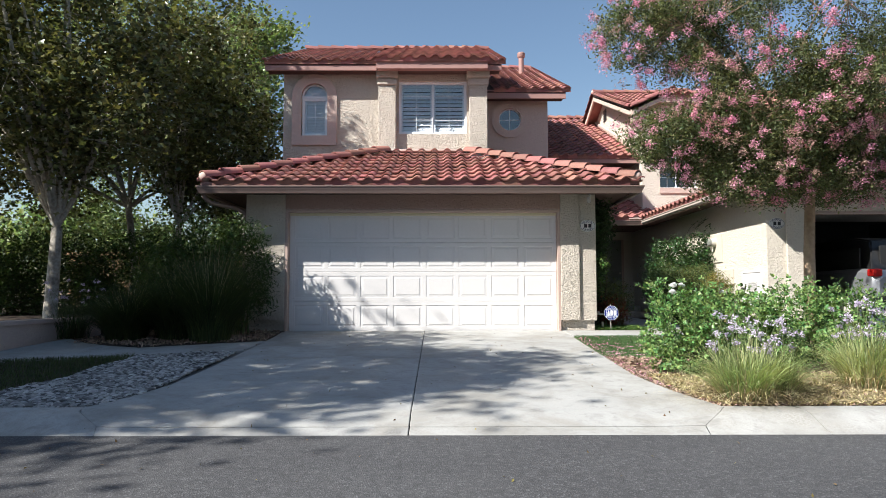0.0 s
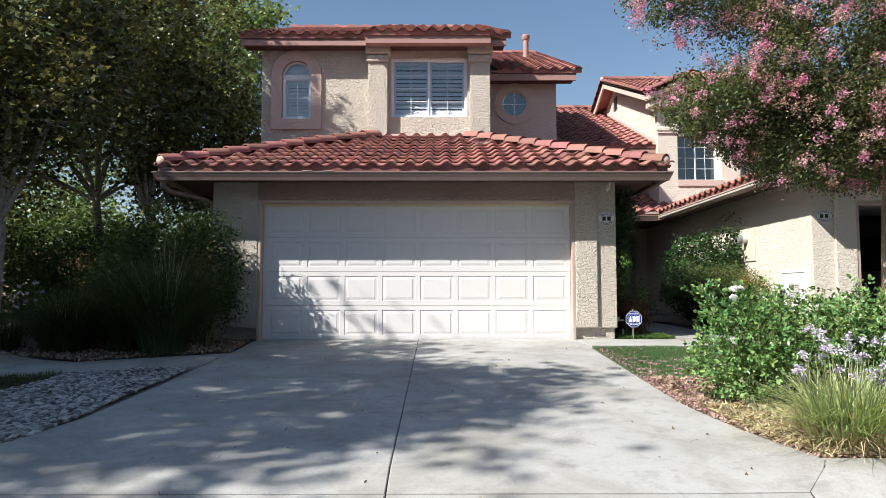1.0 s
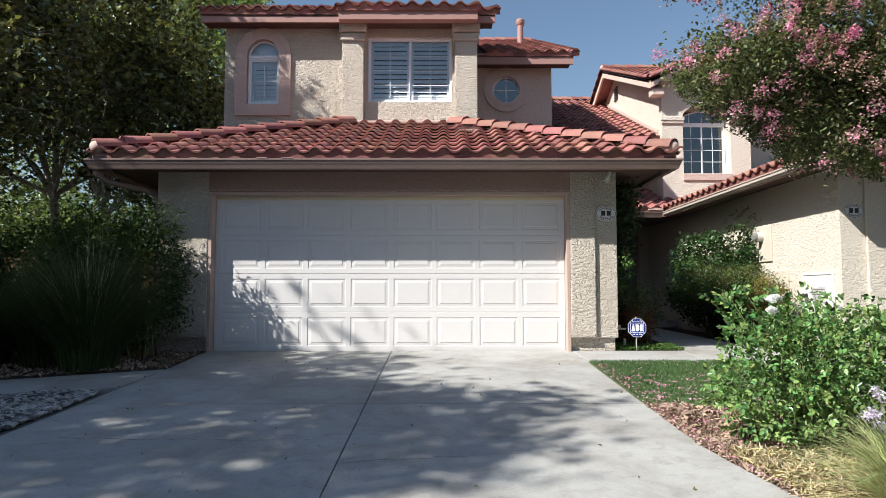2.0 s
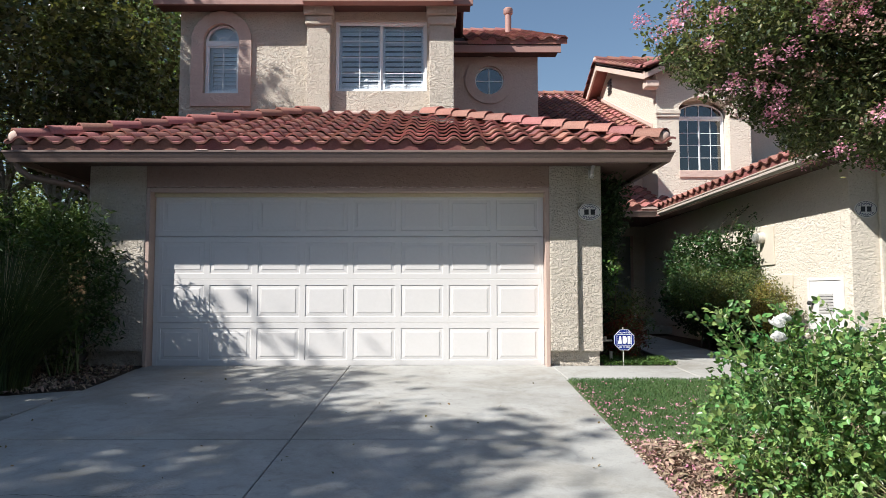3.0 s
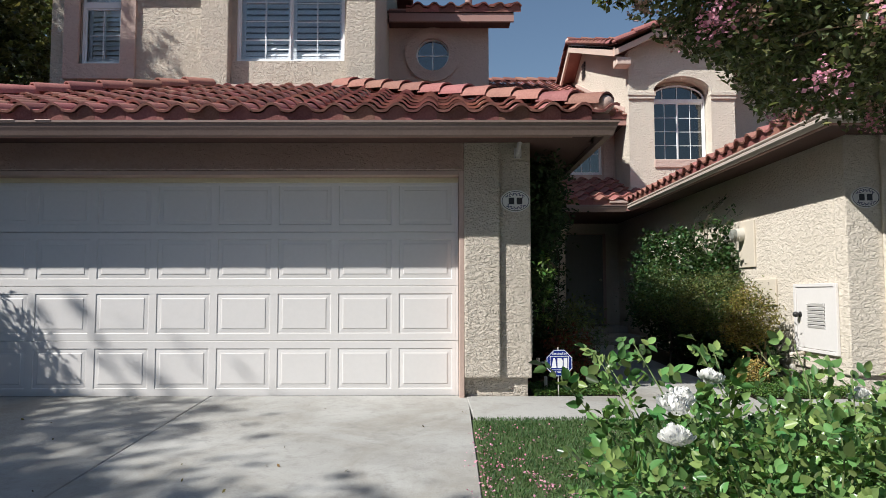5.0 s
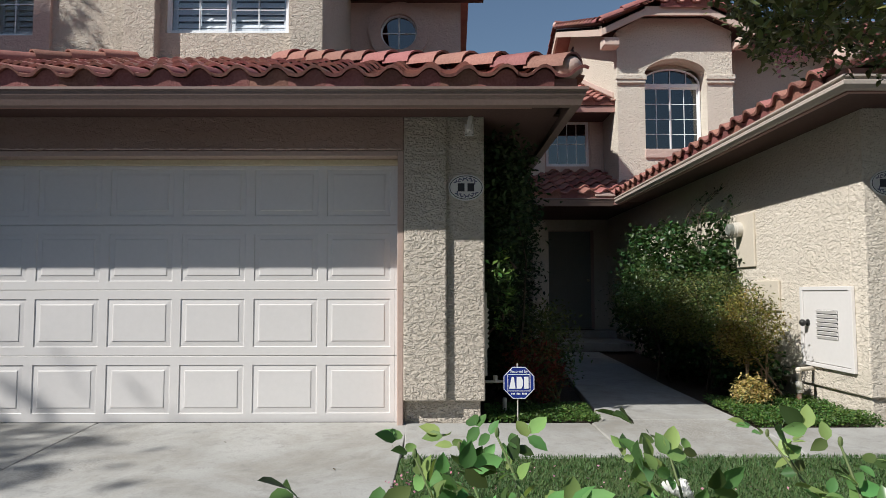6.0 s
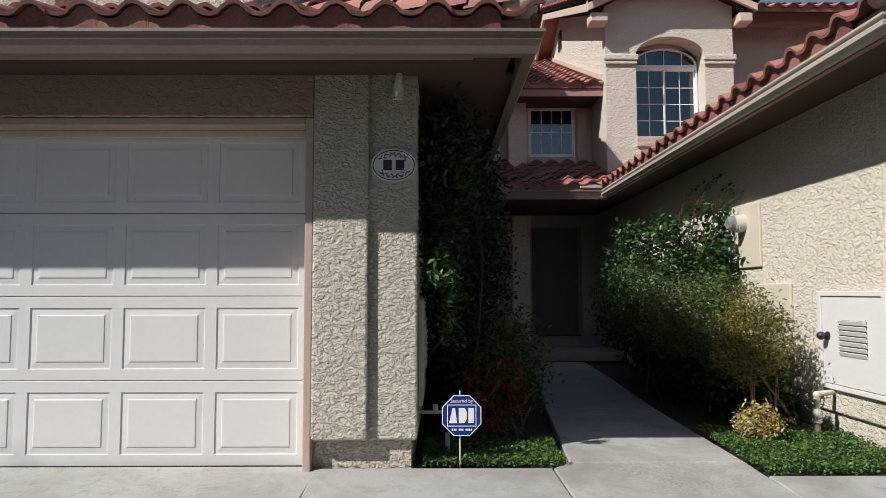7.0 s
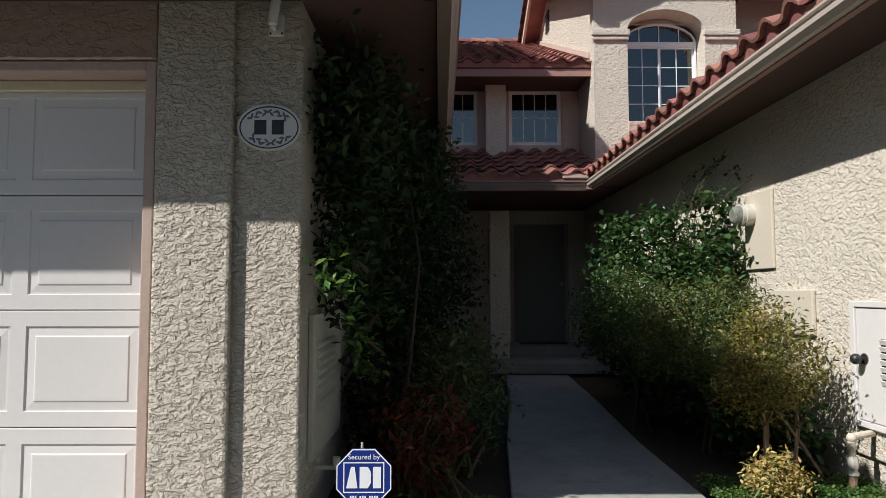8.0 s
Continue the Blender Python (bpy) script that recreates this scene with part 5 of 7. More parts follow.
def leaves(name, centres, size, mat, parent, droop=0.3, aspect=0.5, spread=0.35, kind="", label="", category="", facing=None):
    """Folded four-point leaves at the centres: base, two shoulders and a tip."""
    n = len(centres)
    ln = size * (1 + spread * rng.uniform(-1, 1, (n, 1)))
    d = unit(n)
    d[:, 2] = d[:, 2] * 0.7 - droop
    d /= np.linalg.norm(d, axis=1, keepdims=True)
    ref = unit(n)
    ref[:, 2] = np.abs(ref[:, 2]) + 0.6
    if facing is not None:
        ref = ref * 0.7 + np.asarray(facing)
    s = np.cross(d, ref)
    s /= np.linalg.norm(s, axis=1, keepdims=True) + 1e-9
    up_ = np.cross(s, d)
    c = np.asarray(centres)
    base, tip = c - d * ln * 0.5, c + d * ln * 0.5
    mid = c - d * ln * 0.04
    a = mid + s * ln * aspect * 0.5 + up_ * ln * 0.10
    b = mid - s * ln * aspect * 0.5 + up_ * ln * 0.10
    verts = np.stack([base, a, tip, b], axis=1).reshape(-1, 3)
    i = np.arange(n) * 4
    faces = np.concatenate([np.stack([i, i + 1, i + 2], 1), np.stack([i, i + 2, i + 3], 1)])
    return mesh_ob(name, verts, faces, mat, parent, label, kind, category)


def oval_leaves(name, centres, size, mat, parent, droop=0.15, width=0.62):
    """Broad pointed leaves folded along the midrib, two four-sided halves each."""
    n = len(centres)
    ln = size * (1 + 0.35 * rng.uniform(-1, 1, (n, 1)))
    d = unit(n)
    d[:, 2] = d[:, 2] * 0.7 - droop
    d /= np.linalg.norm(d, axis=1, keepdims=True)
    ref = unit(n)
    ref[:, 2] = np.abs(ref[:, 2]) + 0.7
    s = np.cross(d, ref)
    s /= np.linalg.norm(s, axis=1, keepdims=True) + 1e-9
    up_ = np.cross(s, d)
    c = np.asarray(centres)
    w = width / 2
    shape = [(-0.5, 0, 0), (-0.16, w * 0.95, 0.08), (0.20, w * 0.80, 0.06), (0.5, 0, -0.07), (0.20, -w * 0.80, 0.06), (-0.16, -w * 0.95, 0.08)]
    verts = np.stack([c + d * ln * p + s * ln * q + up_ * ln * r for p, q, r in shape], axis=1).reshape(-1, 3)
    i = np.arange(n) * 6
    faces = np.concatenate([np.stack([i, i + 1, i + 2, i + 3], 1), np.stack([i, i + 3, i + 4, i + 5], 1)])
    return mesh_ob(name, verts, faces, mat, parent)


def lobed_leaves(name, centres, size, mat, parent):
    """Broad three-lobed leaves, each a fan of six points."""
    n = len(centres)
    ln = size * (1 + 0.4 * rng.uniform(-1, 1, (n, 1)))
    d = unit(n)
    d[:, 2] = d[:, 2] * 0.6 - 0.35
    d /= np.linalg.norm(d, axis=1, keepdims=True)
    ref = unit(n)
    ref[:, 2] = np.abs(ref[:, 2]) + 0.6
    s = np.cross(d, ref)
    s /= np.linalg.norm(s, axis=1, keepdims=True)
    up_ = np.cross(s, d)
    c = np.asarray(centres)
    shape = [(-0.45, 0, 0), (0.05, 0.52, 0.08), (0.14, 0.2, 0), (0.55, 0, -0.06), (0.14, -0.2, 0), (0.05, -0.52, 0.08)]
    verts = np.stack([c + d * ln * p + s * ln * q + up_ * ln * r for p, q, r in shape], axis=1).reshape(-1, 3)
    i = np.arange(n) * 6
    faces = np.concatenate([np.stack([i, i + k, i + k + 1], 1) for k in (1, 2, 3, 4)])
    return mesh_ob(name, verts, faces, mat, parent)


def clumps_in(ellipsoids, count, shell=0.45, seed_floor=None):
    """Clump centres spread over the outer part of several ellipsoids (centre, radii, weight)."""
    out = []
    wsum = sum(e[2] for e in ellipsoids)
    for c, r, w in ellipsoids:
        k = max(1, round(count * w / wsum))
        q = unit(k) * (shell + (1 - shell) * rng.uniform(0, 1, (k, 1)) ** 0.7)
        out.append(np.asarray(c) + q * np.asarray(r))
    return np.concatenate(out)


def limb_pts(a, b, sag=0.15, n=5, bend=0.07):
    a, b = Vector(a), Vector(b)
    side = Vector((rng.normal(), rng.normal(), 0)) * (b - a).length * bend
    return [a.lerp(b, t) + side * math.sin(math.pi * t) + Vector((0, 0, sag * (b - a).length * math.sin(math.pi * t))) for t in np.linspace(0, 1, n)]


def tree(name, label, base, fork, trunk_r, ellipsoids, clump_count, per_clump, clump_r, leaf, size, bark, limbs=7, lobed=False, group="", oval=False, aspect=0.5, extra_trunks=(), keep=None):
    """A tapered trunk that forks into limbs and twigs, with clumps of leaves at their ends."""
    t = thing(name, label, "tree", base, group)
    bm = bmesh.new()
    pts = limb_pts(base, fork, 0.0, 6, 0.02)
    tube(bm, [Vector(base) - Vector((0, 0, 0.2))] + pts, [trunk_r * 1.35] + [trunk_r * k for k in np.linspace(1.12, 0.85, 6)], 12)
    for b2, f2, r2 in extra_trunks:
        tube(bm, limb_pts(b2, f2, 0.0, 5), [r2 * k for k in np.linspace(1.1, 0.7, 5)], 10)
    part("trunk", bm, bark, t, soft=True)
    cl = clumps_in(ellipsoids, clump_count)
    if keep is not None:
        cl = cl[[keep(*c) for c in cl]]
    ends = []
    for c, r, w in ellipsoids:
        for k in range(max(2, round(limbs * w))):
            ends.append(np.asarray(c) + unit(1)[0] * np.asarray(r) * 0.55)
    starts = []
    for e in ends:
        p = limb_pts(fork, e, 0.10, 7)
        bm = bmesh.new()
        tube(bm, p, [trunk_r * k for k in np.linspace(0.45, 0.10, 7)], 7)
        part("limb", bm, bark, t, soft=True)
        starts += p[2:]
    bm = bmesh.new()
    st = np.array([tuple(p) for p in starts])
    for c in cl[:: 2]:
        j = np.argmin(((st - c) ** 2).sum(1))
        tube(bm, limb_pts(st[j], c, 0.05, 4), [trunk_r * k for k in (0.12, 0.09, 0.06, 0.03)], 5)
    part("twig_work", bm, bark, t, soft=True, kind="stuff")
    pts = (cl[:, None, :] + rng.normal(size=(len(cl), per_clump, 3)) * np.asarray(clump_r) * rng.uniform(0.6, 1.25, (len(cl), 1, 1))).reshape(-1, 3)
    if keep is not None:
        pts = pts[[keep(*c) for c in pts]]
    if lobed:
        lobed_leaves("crown", pts, size, LEAF[leaf], t)
    elif oval:
        oval_leaves("crown", pts, size, LEAF[leaf], t, 0.25, 0.52)
    else:
        leaves("crown", pts, size, LEAF[leaf], t, aspect=aspect)
    return t, cl


def shrub(name, label, base, ellipsoids, count, size, leaf, clump=0.12, per=14, aspect=0.5, stems=9, facing=None, category="shrub", stem_mat=None):
    t = thing(name, label, category, base)
    cl = clumps_in(ellipsoids, max(6, count // per), 0.5)
    cl[:, 2] = np.maximum(cl[:, 2], base[2] + 0.05)
    for c in cl[rng.permutation(len(cl))[: stems * 2]]:
        b = Vector(base) + Vector((rng.normal() * 0.12, rng.normal() * 0.12, -0.03))
        bm = bmesh.new()
        tube(bm, limb_pts(b, c, 0.12, 5), [0.012, 0.010, 0.008, 0.006, 0.004], 5)
        part("stem", bm, stem_mat or STEM, t)
    pts = (cl[:, None, :] + rng.normal(size=(len(cl), per, 3)) * clump).reshape(-1, 3)
    pts = pts[pts[:, 2] > base[2] - 0.02]
    if leaf in ("rose", "ivy", "vine"):
        oval_leaves("foliage", pts, size, LEAF[leaf], t, width=aspect)
    else:
        leaves("foliage", pts, size, LEAF[leaf], t, droop=0.15, aspect=aspect, facing=facing)
    return t, cl


def blades(name, base, count, height, lean, width, mat, parent, r0=0.1, seg=4, arch=0.8, kind="", label="", category=""):
    """Arching grass blades that rise from a tuft."""
    base = np.asarray(base)
    if base.ndim == 1:
        ang = rng.uniform(0, 2 * math.pi, count)
        rad = r0 * np.sqrt(rng.uniform(0, 1, count))
        root = base + np.stack([rad * np.cos(ang), rad * np.sin(ang), np.zeros(count)], 1)
        out_ang = ang + rng.normal(size=count) * 0.5
    else:
        root = base
        count = len(base)
        out_ang = rng.uniform(0, 2 * math.pi, count)
    h = height * rng.uniform(0.6, 1.1, count)
    k = lean * rng.uniform(0.1, 1.2, count)
    o = np.stack([np.cos(out_ang), np.sin(out_ang), np.zeros(count)], 1)
    s = np.stack([-np.sin(out_ang), np.cos(out_ang), np.zeros(count)], 1)
    rows = []
    for i in range(seg + 1):
        t = i / seg
        p = root + o * (k * t ** 1.8)[:, None] + np.array([0, 0, 1.0]) * (h * (t - arch * 0.35 * k / height * t ** 2.5))[:, None]
        w = width * (1 - 0.92 * t ** 1.5)
        rows += [p - s * w / 2, p + s * w / 2]
    verts = np.stack(rows, 1).reshape(-1, 3)
    m = 2 * (seg + 1)
    i0 = np.arange(count) * m
    faces = np.concatenate([np.stack([i0 + 2 * j, i0 + 2 * j + 1, i0 + 2 * j + 3, i0 + 2 * j + 2], 1) for j in range(seg)])
    return mesh_ob(name, verts, faces, mat, parent, label, kind, category)


# trees on the far side of the drive
tree("sycamore_tree", "tall sycamore with pale mottled bark behind the low wall", (-7.45, 12.8, 0.62), (-7.4, 12.85, 2.35), 0.115,
     [((-7.8, 12.9, 6.2), (2.3, 2.3, 3.2), 1.0), ((-6.4, 12.6, 4.7), (1.7, 1.6, 1.5), 0.5), ((-9.6, 13.5, 5.4), (2.4, 2.0, 2.4), 0.7), ((-7.9, 12.6, 8.8), (1.7, 1.8, 1.8), 1.0)], 500, 75, 0.25, "sycamore", 0.105, BARK, 5, True, "sycamores by the drive")
tree("sycamore_tree", "sycamore with a leaning pale trunk above the hedge", (-8.1, 18.0, 0.6), (-8.45, 18.0, 3.4), 0.10,
     [((-8.3, 18.5, 7.5), (3.2, 2.4, 3.6), 1.0), ((-6.1, 18.3, 5.0), (1.9, 2.0, 1.8), 0.6), ((-11.5, 18.0, 5.5), (3.0, 2.0, 3.0), 0.7)], 380, 70, 0.29, "sycamore", 0.12, BARK, 5, True, "sycamores by the drive")
tree("sycamore_tree", "young sycamore close behind the garage", (-6.45, 16.2, 0.6), (-6.4, 16.3, 2.7), 0.085,
     [((-5.9, 16.6, 4.8), (1.6, 1.5, 2.2), 1.0), ((-6.9, 16.8, 7.0), (1.3, 1.4, 1.8), 0.7)], 190, 70, 0.25, "sycamore", 0.11, BARK, 5, True, "sycamores by the drive")
tree("broadleaf_tree", "large sunlit green tree behind the house", (-7.5, 25.5, 0.5), (-7.4, 25.5, 4.0), 0.25,
     [((-9.2, 25.0, 9.0), (3.0, 2.6, 4.6), 1.0), ((-6.9, 24.6, 9.2), (1.6, 1.6, 3.0), 0.6), ((-12.5, 25.5, 9.0), (4.0, 2.6, 5.0), 1.0)], 420, 75, 0.34, "far", 0.14, BARK, 5, True)
tree("broadleaf_tree", "dark leafy tree at the edge of the garden", (-13.5, 15.5, 0.5), (-13.3, 15.5, 3.0), 0.2,
     [((-13.0, 15.5, 6.5), (3.2, 2.5, 3.8), 1.0), ((-10.8, 14.8, 7.8), (2.2, 2.0, 2.4), 0.5)], 240, 55, 0.32, "sycamore", 0.15, BARK, 5, True)
tree("sycamore_tree", "tall street sycamore that throws dappled shade over the drive", (-12.6, 6.3, 0.1), (-12.0, 5.4, 5.2), 0.22,
     [((-10.3, 2.0, 9.6), (2.4, 2.4, 1.3), 0.9), ((-7.9, 3.0, 9.0), (1.3, 1.3, 0.7), 0.28), ((-10.3, 2.9, 7.2), (1.7, 1.2, 0.7), 0.8), ((-11.3, 2.6, 8.8), (2.4, 2.2, 1.3), 1.0), ((-10.0, 5.4, 9.3), (1.6, 1.5, 0.8), 0.3), ((-12.3, 1.4, 8.6), (1.7, 1.7, 1.0), 0.9), ((-11.6, -0.5, 8.8), (1.7, 1.1, 0.8), 0.25), ((-9.5, 4.3, 8.9), (1.2, 0.8, 0.6), 0.4)], 545, 44, 0.27, "sycamore", 0.15, BARK, 6, True, "sycamores by the drive")
tree("sycamore_tree", "street sycamore farther along the kerb", (-11.8, 5.6, 0.1), (-11.5, 5.8, 3.2), 0.16,
     [((-10.8, 6.2, 5.8), (2.6, 2.4, 2.2), 1.0), ((-10.0, 9.2, 5.6), (2.4, 1.6, 2.2), 0.8), ((-13.6, 11.8, 6.2), (2.6, 2.4, 1.8), 0.9), ((-10.6, 5.3, 5.4), (2.3, 1.9, 0.9), 1.6), ((-8.2, 8.0, 5.4), (1.8, 1.5, 1.1), 0.7)], 560, 48, 0.28, "sycamore", 0.14, BARK, 6, True, "sycamores by the drive")

# woods behind everything
wl = np.stack([rng.uniform(-45, 2, 700), rng.uniform(33, 40, 700), rng.uniform(0.3, 1, 700) ** 0.6 * 5.5 - 0.5], 1)
wl[:, 2] += 1.2 * np.sin(wl[:, 0] * 0.55) * (wl[:, 2] > 2)
wp = (wl[:, None, :] + rng.normal(size=(700, 36, 3)) * 0.55).reshape(-1, 3)
lobed_leaves("far_woods", wp, 0.36, LEAF["far"], None)
tagged(bpy.data.objects["far_woods"], "sunlit green woods beyond the gardens", "woods", kind="stuff")

# crape myrtle in bloom beside the drive
CRAPE = [((4.75, 8.5, 4.3), (1.9, 1.4, 1.8), 1.0), ((2.95, 8.4, 4.35), (0.95, 0.75, 0.55), 0.32), ((2.95, 8.4, 2.98), (0.70, 0.65, 0.42), 0.26), ((3.75, 8.3, 2.75), (0.8, 0.8, 0.6), 0.36), ((5.9, 8.6, 3.4), (1.5, 1.2, 1.1), 0.5), ((4.6, 8.2, 2.75), (0.9, 0.7, 0.5), 0.3), ((5.6, 8.3, 2.6), (0.7, 0.6, 0.4), 0.2), ((4.15, 8.0, 3.4), (1.1, 0.8, 0.7), 0.45), ((4.45, 9.5, 2.75), (1.0, 0.6, 0.45), 0.35), ((5.4, 9.3, 2.75), (0.9, 0.6, 0.45), 0.3)]


def crape_keep(x, y, z):
    """The ragged lower edge of the crown, which rises towards the drive."""
    k = (y - 5.05) / 3.35
    edge = float(np.interp(1.62 + (x - 1.62) / k, [1.9, 2.05, 2.27, 2.63, 2.88, 3.14, 3.3, 4.5, 6.0], [4.2, 3.3, 2.98, 2.70, 2.55, 2.40, 2.20, 2.08, 2.1]))
    edge = 1.375 + (edge - 1.375) * k
    return z > edge + 0.06 * math.sin(11 * x + 7 * y) and not (x < 3.05 and 3.42 < z < 3.72)


crape, ccl = tree("crape_myrtle", "crape myrtle tree with dense pink blossom and smooth tan trunk", (4.72, 8.5, 0.2), (4.76, 8.5, 2.5), 0.070,
                  CRAPE, 860, 270, 0.12, "crape", 0.036, BARK_TAN, 6, oval=True, keep=crape_keep)
tops = []
for c, r, w in CRAPE:
    q = unit(round(165 * r[0] * r[2] + 52))
    q = q[q @ np.array([-0.55, -0.75, 0.30]) > -0.25]
    for t in np.asarray(c) + q * np.asarray(r) + q * rng.uniform(0.0, 0.15, (len(q), 1)):
        if all((((t - np.asarray(c2)) / np.asarray(r2)) ** 2).sum() > 0.80 for c2, r2, _ in CRAPE) and crape_keep(*t):
            tops.append(t)
tops = np.array(tops)
for name, at, mat, count, size in (("blossom", np.delete(tops, slice(None, None, 3), 0), PINK, 80, 0.020), ("faded_blossom", tops[::3], FADED, 75, 0.018)):
    tall = rng.normal(size=(len(at), count, 1)) * 0.036
    wide = rng.uniform(0.6, 1.25, (len(at), 1, 1))
    pp = (at[:, None, :] + wide * np.concatenate([rng.normal(size=(len(at), count, 2)) * 0.029 * (1.15 - tall * 6), tall], 2)).reshape(-1, 3)
    leaves(name, pp, size, mat, crape, droop=0.0, aspect=0.9)

# hedge and shrubs on the shaded side
for i, (x, y, w, h) in enumerate([(-12.5, 14.4, 1.6, 1.7), (-10.3, 14.6, 1.5, 1.65), (-8.6, 15.0, 1.3, 1.6), (-7.0, 14.8, 1.2, 1.55)]):
    shrub("hedge_shrub", "dense dark green hedge shrub in shade", (x, y, 0.6), [((x, y, 0.6 + h * 0.55), (w, 0.8, h * 0.65), 1), ((x, y + 0.3, 1.0), (w * 1.05, 0.7, 0.8), 0.6)], 13000, 0.075, "hedge", 0.10, 24, stems=6)
for x, y, w, h in [(-4.3, 11.7, 0.7, 1.95), (-3.42, 11.38, 0.55, 1.85), (-5.0, 12.6, 0.7, 1.6)]:
    shrub("oleander_shrub", "leafy green shrub against the garage corner", (x, y, 0.38), [((x, y, 0.38 + h * 0.55), (w, 0.5, h * 0.52), 1)], 6500, 0.085, "hedge", 0.09, 22, 0.26, stems=8)
shrub("sunlit_shrub", "light green shrub behind the hedge in sun", (-9.9, 19.5, 0.6), [((-9.9, 19.5, 2.4), (2.3, 1.0, 1.7), 1), ((-7.4, 20.2, 2.7), (1.5, 0.8, 1.5), 0.6)], 9000, 0.11, "far", 0.15, 22)
bm = bmesh.new()
for k in range(9):
    box(bm, -12 + k * 0.7, -11.32 + k * 0.7, 21.6, 21.65, 0.6, 2.35)
box(bm, -12.2, -5.5, 21.55, 21.6, 2.28, 2.42)
fence = part("garden_fence", bm, material("fence_wood", (0.28, 0.17, 0.09), (0.38, 0.25, 0.14), rough=0.85), None, "brown wooden garden fence with a flat top rail", kind="structure")
fence["category"] = "fence"

for x, y, h, n in [(-3.6, 10.5, 1.42, 2800), (-4.2, 10.75, 1.15, 1800), (-5.0, 10.7, 0.92, 2000)]:
    g = thing("fountain_grass", "tall arching fountain grass clump in shade", "ornamental grass", (x, y, grade(y)), "fountain grasses")
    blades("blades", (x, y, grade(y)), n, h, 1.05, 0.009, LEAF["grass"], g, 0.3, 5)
    blades("dry_blades", (x, y, grade(y)), n // 14, h * 1.12, 0.95, 0.006, LEAF["straw"], g, 0.18, 5)


def umbels(parent, base, count, height, spread, mat):
    """Thin stalks with round heads of small petals."""
    for _ in range(count):
        a = rng.uniform(0, 2 * math.pi)
        r = spread * math.sqrt(rng.uniform())
        b = Vector(base) + Vector((r * 0.35 * math.cos(a), r * 0.35 * math.sin(a), 0))
        e = Vector(base) + Vector((r * math.cos(a), r * math.sin(a), height * rng.uniform(0.62, 1.12)))
        bm = bmesh.new()
        tube(bm, limb_pts(b, e, 0.02, 4), [0.0035, 0.003, 0.0028, 0.0025], 4)
        part("stalk", bm, STEM, parent)
        leaves("flower_head", np.array(e) + rng.normal(size=(30, 3)) * np.array([0.017, 0.017, 0.014]), 0.023, mat, parent, droop=0, aspect=0.6, kind="stuff")


def garlic(x, y, scale=1.0, n=900, heads=16, r=0.22):
    g = thing("society_garlic", "society garlic clump with lilac flower heads and strawy base", "flowering plant", (x, y, grade(y)), "society garlic clumps")
    blades("leaves", (x, y, grade(y)), int(n * 0.75), 0.60 * scale, 0.55, 0.011, LEAF["garlic"], g, r, 5, 1.3)
    blades("dry_leaves", (x, y, grade(y)), int(n * 0.42), 0.34 * scale, 0.46, 0.010, LEAF["straw"], g, r * 1.15, 5, 1.5)
    umbels(g, (x, y, grade(y)), int(heads * 2.4), 0.70 * scale, 0.34, PURPLE)


garlic(2.72, 6.05, 1.0, 1000, 11)
garlic(3.02, 6.25, 0.92, 800, 8)
garlic(4.15, 6.55, 1.12, 1000, 14)
garlic(4.6, 6.35, 1.05, 900, 12)
garlic(5.2, 6.6, 1.0, 900, 16)
g = thing("society_garlic", "society garlic clump with pale flower heads, leaves coloured dark for shade", "flowering plant", (-6.0, 10.9, 0.36), "society garlic clumps")
# Dark grass colour replaces the garlic green, with the shade painted in.
blades("leaves", (-6.0, 10.95, 0.36), 350, 0.6, 0.4, 0.009, LEAF["grass"], g, 0.25)
umbels(g, (-6.0, 10.95, 0.36), 16, 0.85, 0.45, PURPLE)


# rose bushes
def sprays(name, centres, ways, size, mat, parent):
    """Compound leaves: each a thin stalk's worth of five leaflets, two pairs and one at the tip."""
    c, d = np.asarray(centres, dtype=float), np.asarray(ways, dtype=float)
    n = len(c)
    d = d / (np.linalg.norm(d, axis=1, keepdims=True) + 1e-9)
    ref = unit(n) * 0.9 + np.array([-0.1, -0.45, 0.75])
    s = np.cross(d, ref)
    s /= np.linalg.norm(s, axis=1, keepdims=True) + 1e-9
    up_ = np.cross(s, d)
    ln = size * (1 + 0.35 * rng.uniform(-1, 1, (n, 1)))
    shape = [(0.0, 0, 0), (0.18, 0.25, 0.05), (0.46, 0.32, 0.08), (0.76, 0.20, 0.04), (1.0, 0, -0.09), (0.76, -0.20, 0.04), (0.46, -0.32, 0.08), (0.18, -0.25, 0.05)]
    rows = []
    for along, turn, k in ((1.45, 0.0, 1.0), (1.25, 0.95, 0.88), (1.25, -0.95, 0.88), (0.55, 1.1, 0.72), (0.55, -1.1, 0.72)):
        root = c + d * ln * along - up_ * ln * 0.16 * along
        turn = turn + 0.25 * rng.normal(size=(n, 1))
        dl = d * np.cos(turn) + s * np.sin(turn) - up_ * (0.18 + 0.25 * rng.normal(size=(n, 1)))
        dl /= np.linalg.norm(dl, axis=1, keepdims=True)
        sl = np.cross(dl, up_ + 0.35 * unit(n))
        sl /= np.linalg.norm(sl, axis=1, keepdims=True) + 1e-9
        ul = np.cross(sl, dl)
        rows.append(np.stack([root + dl * ln * k * p + sl * ln * k * q + ul * ln * k * r for p, q, r in shape], axis=1))
    verts = np.stack(rows, axis=1).reshape(-1, 3)
    i = np.arange(n * 5) * 8
    faces = np.concatenate([np.stack([i, i + 1, i + 2, i + 3, i + 4], 1), np.stack([i, i + 4, i + 5, i + 6, i + 7], 1)])
    return mesh_ob(name, verts, faces, mat, parent)


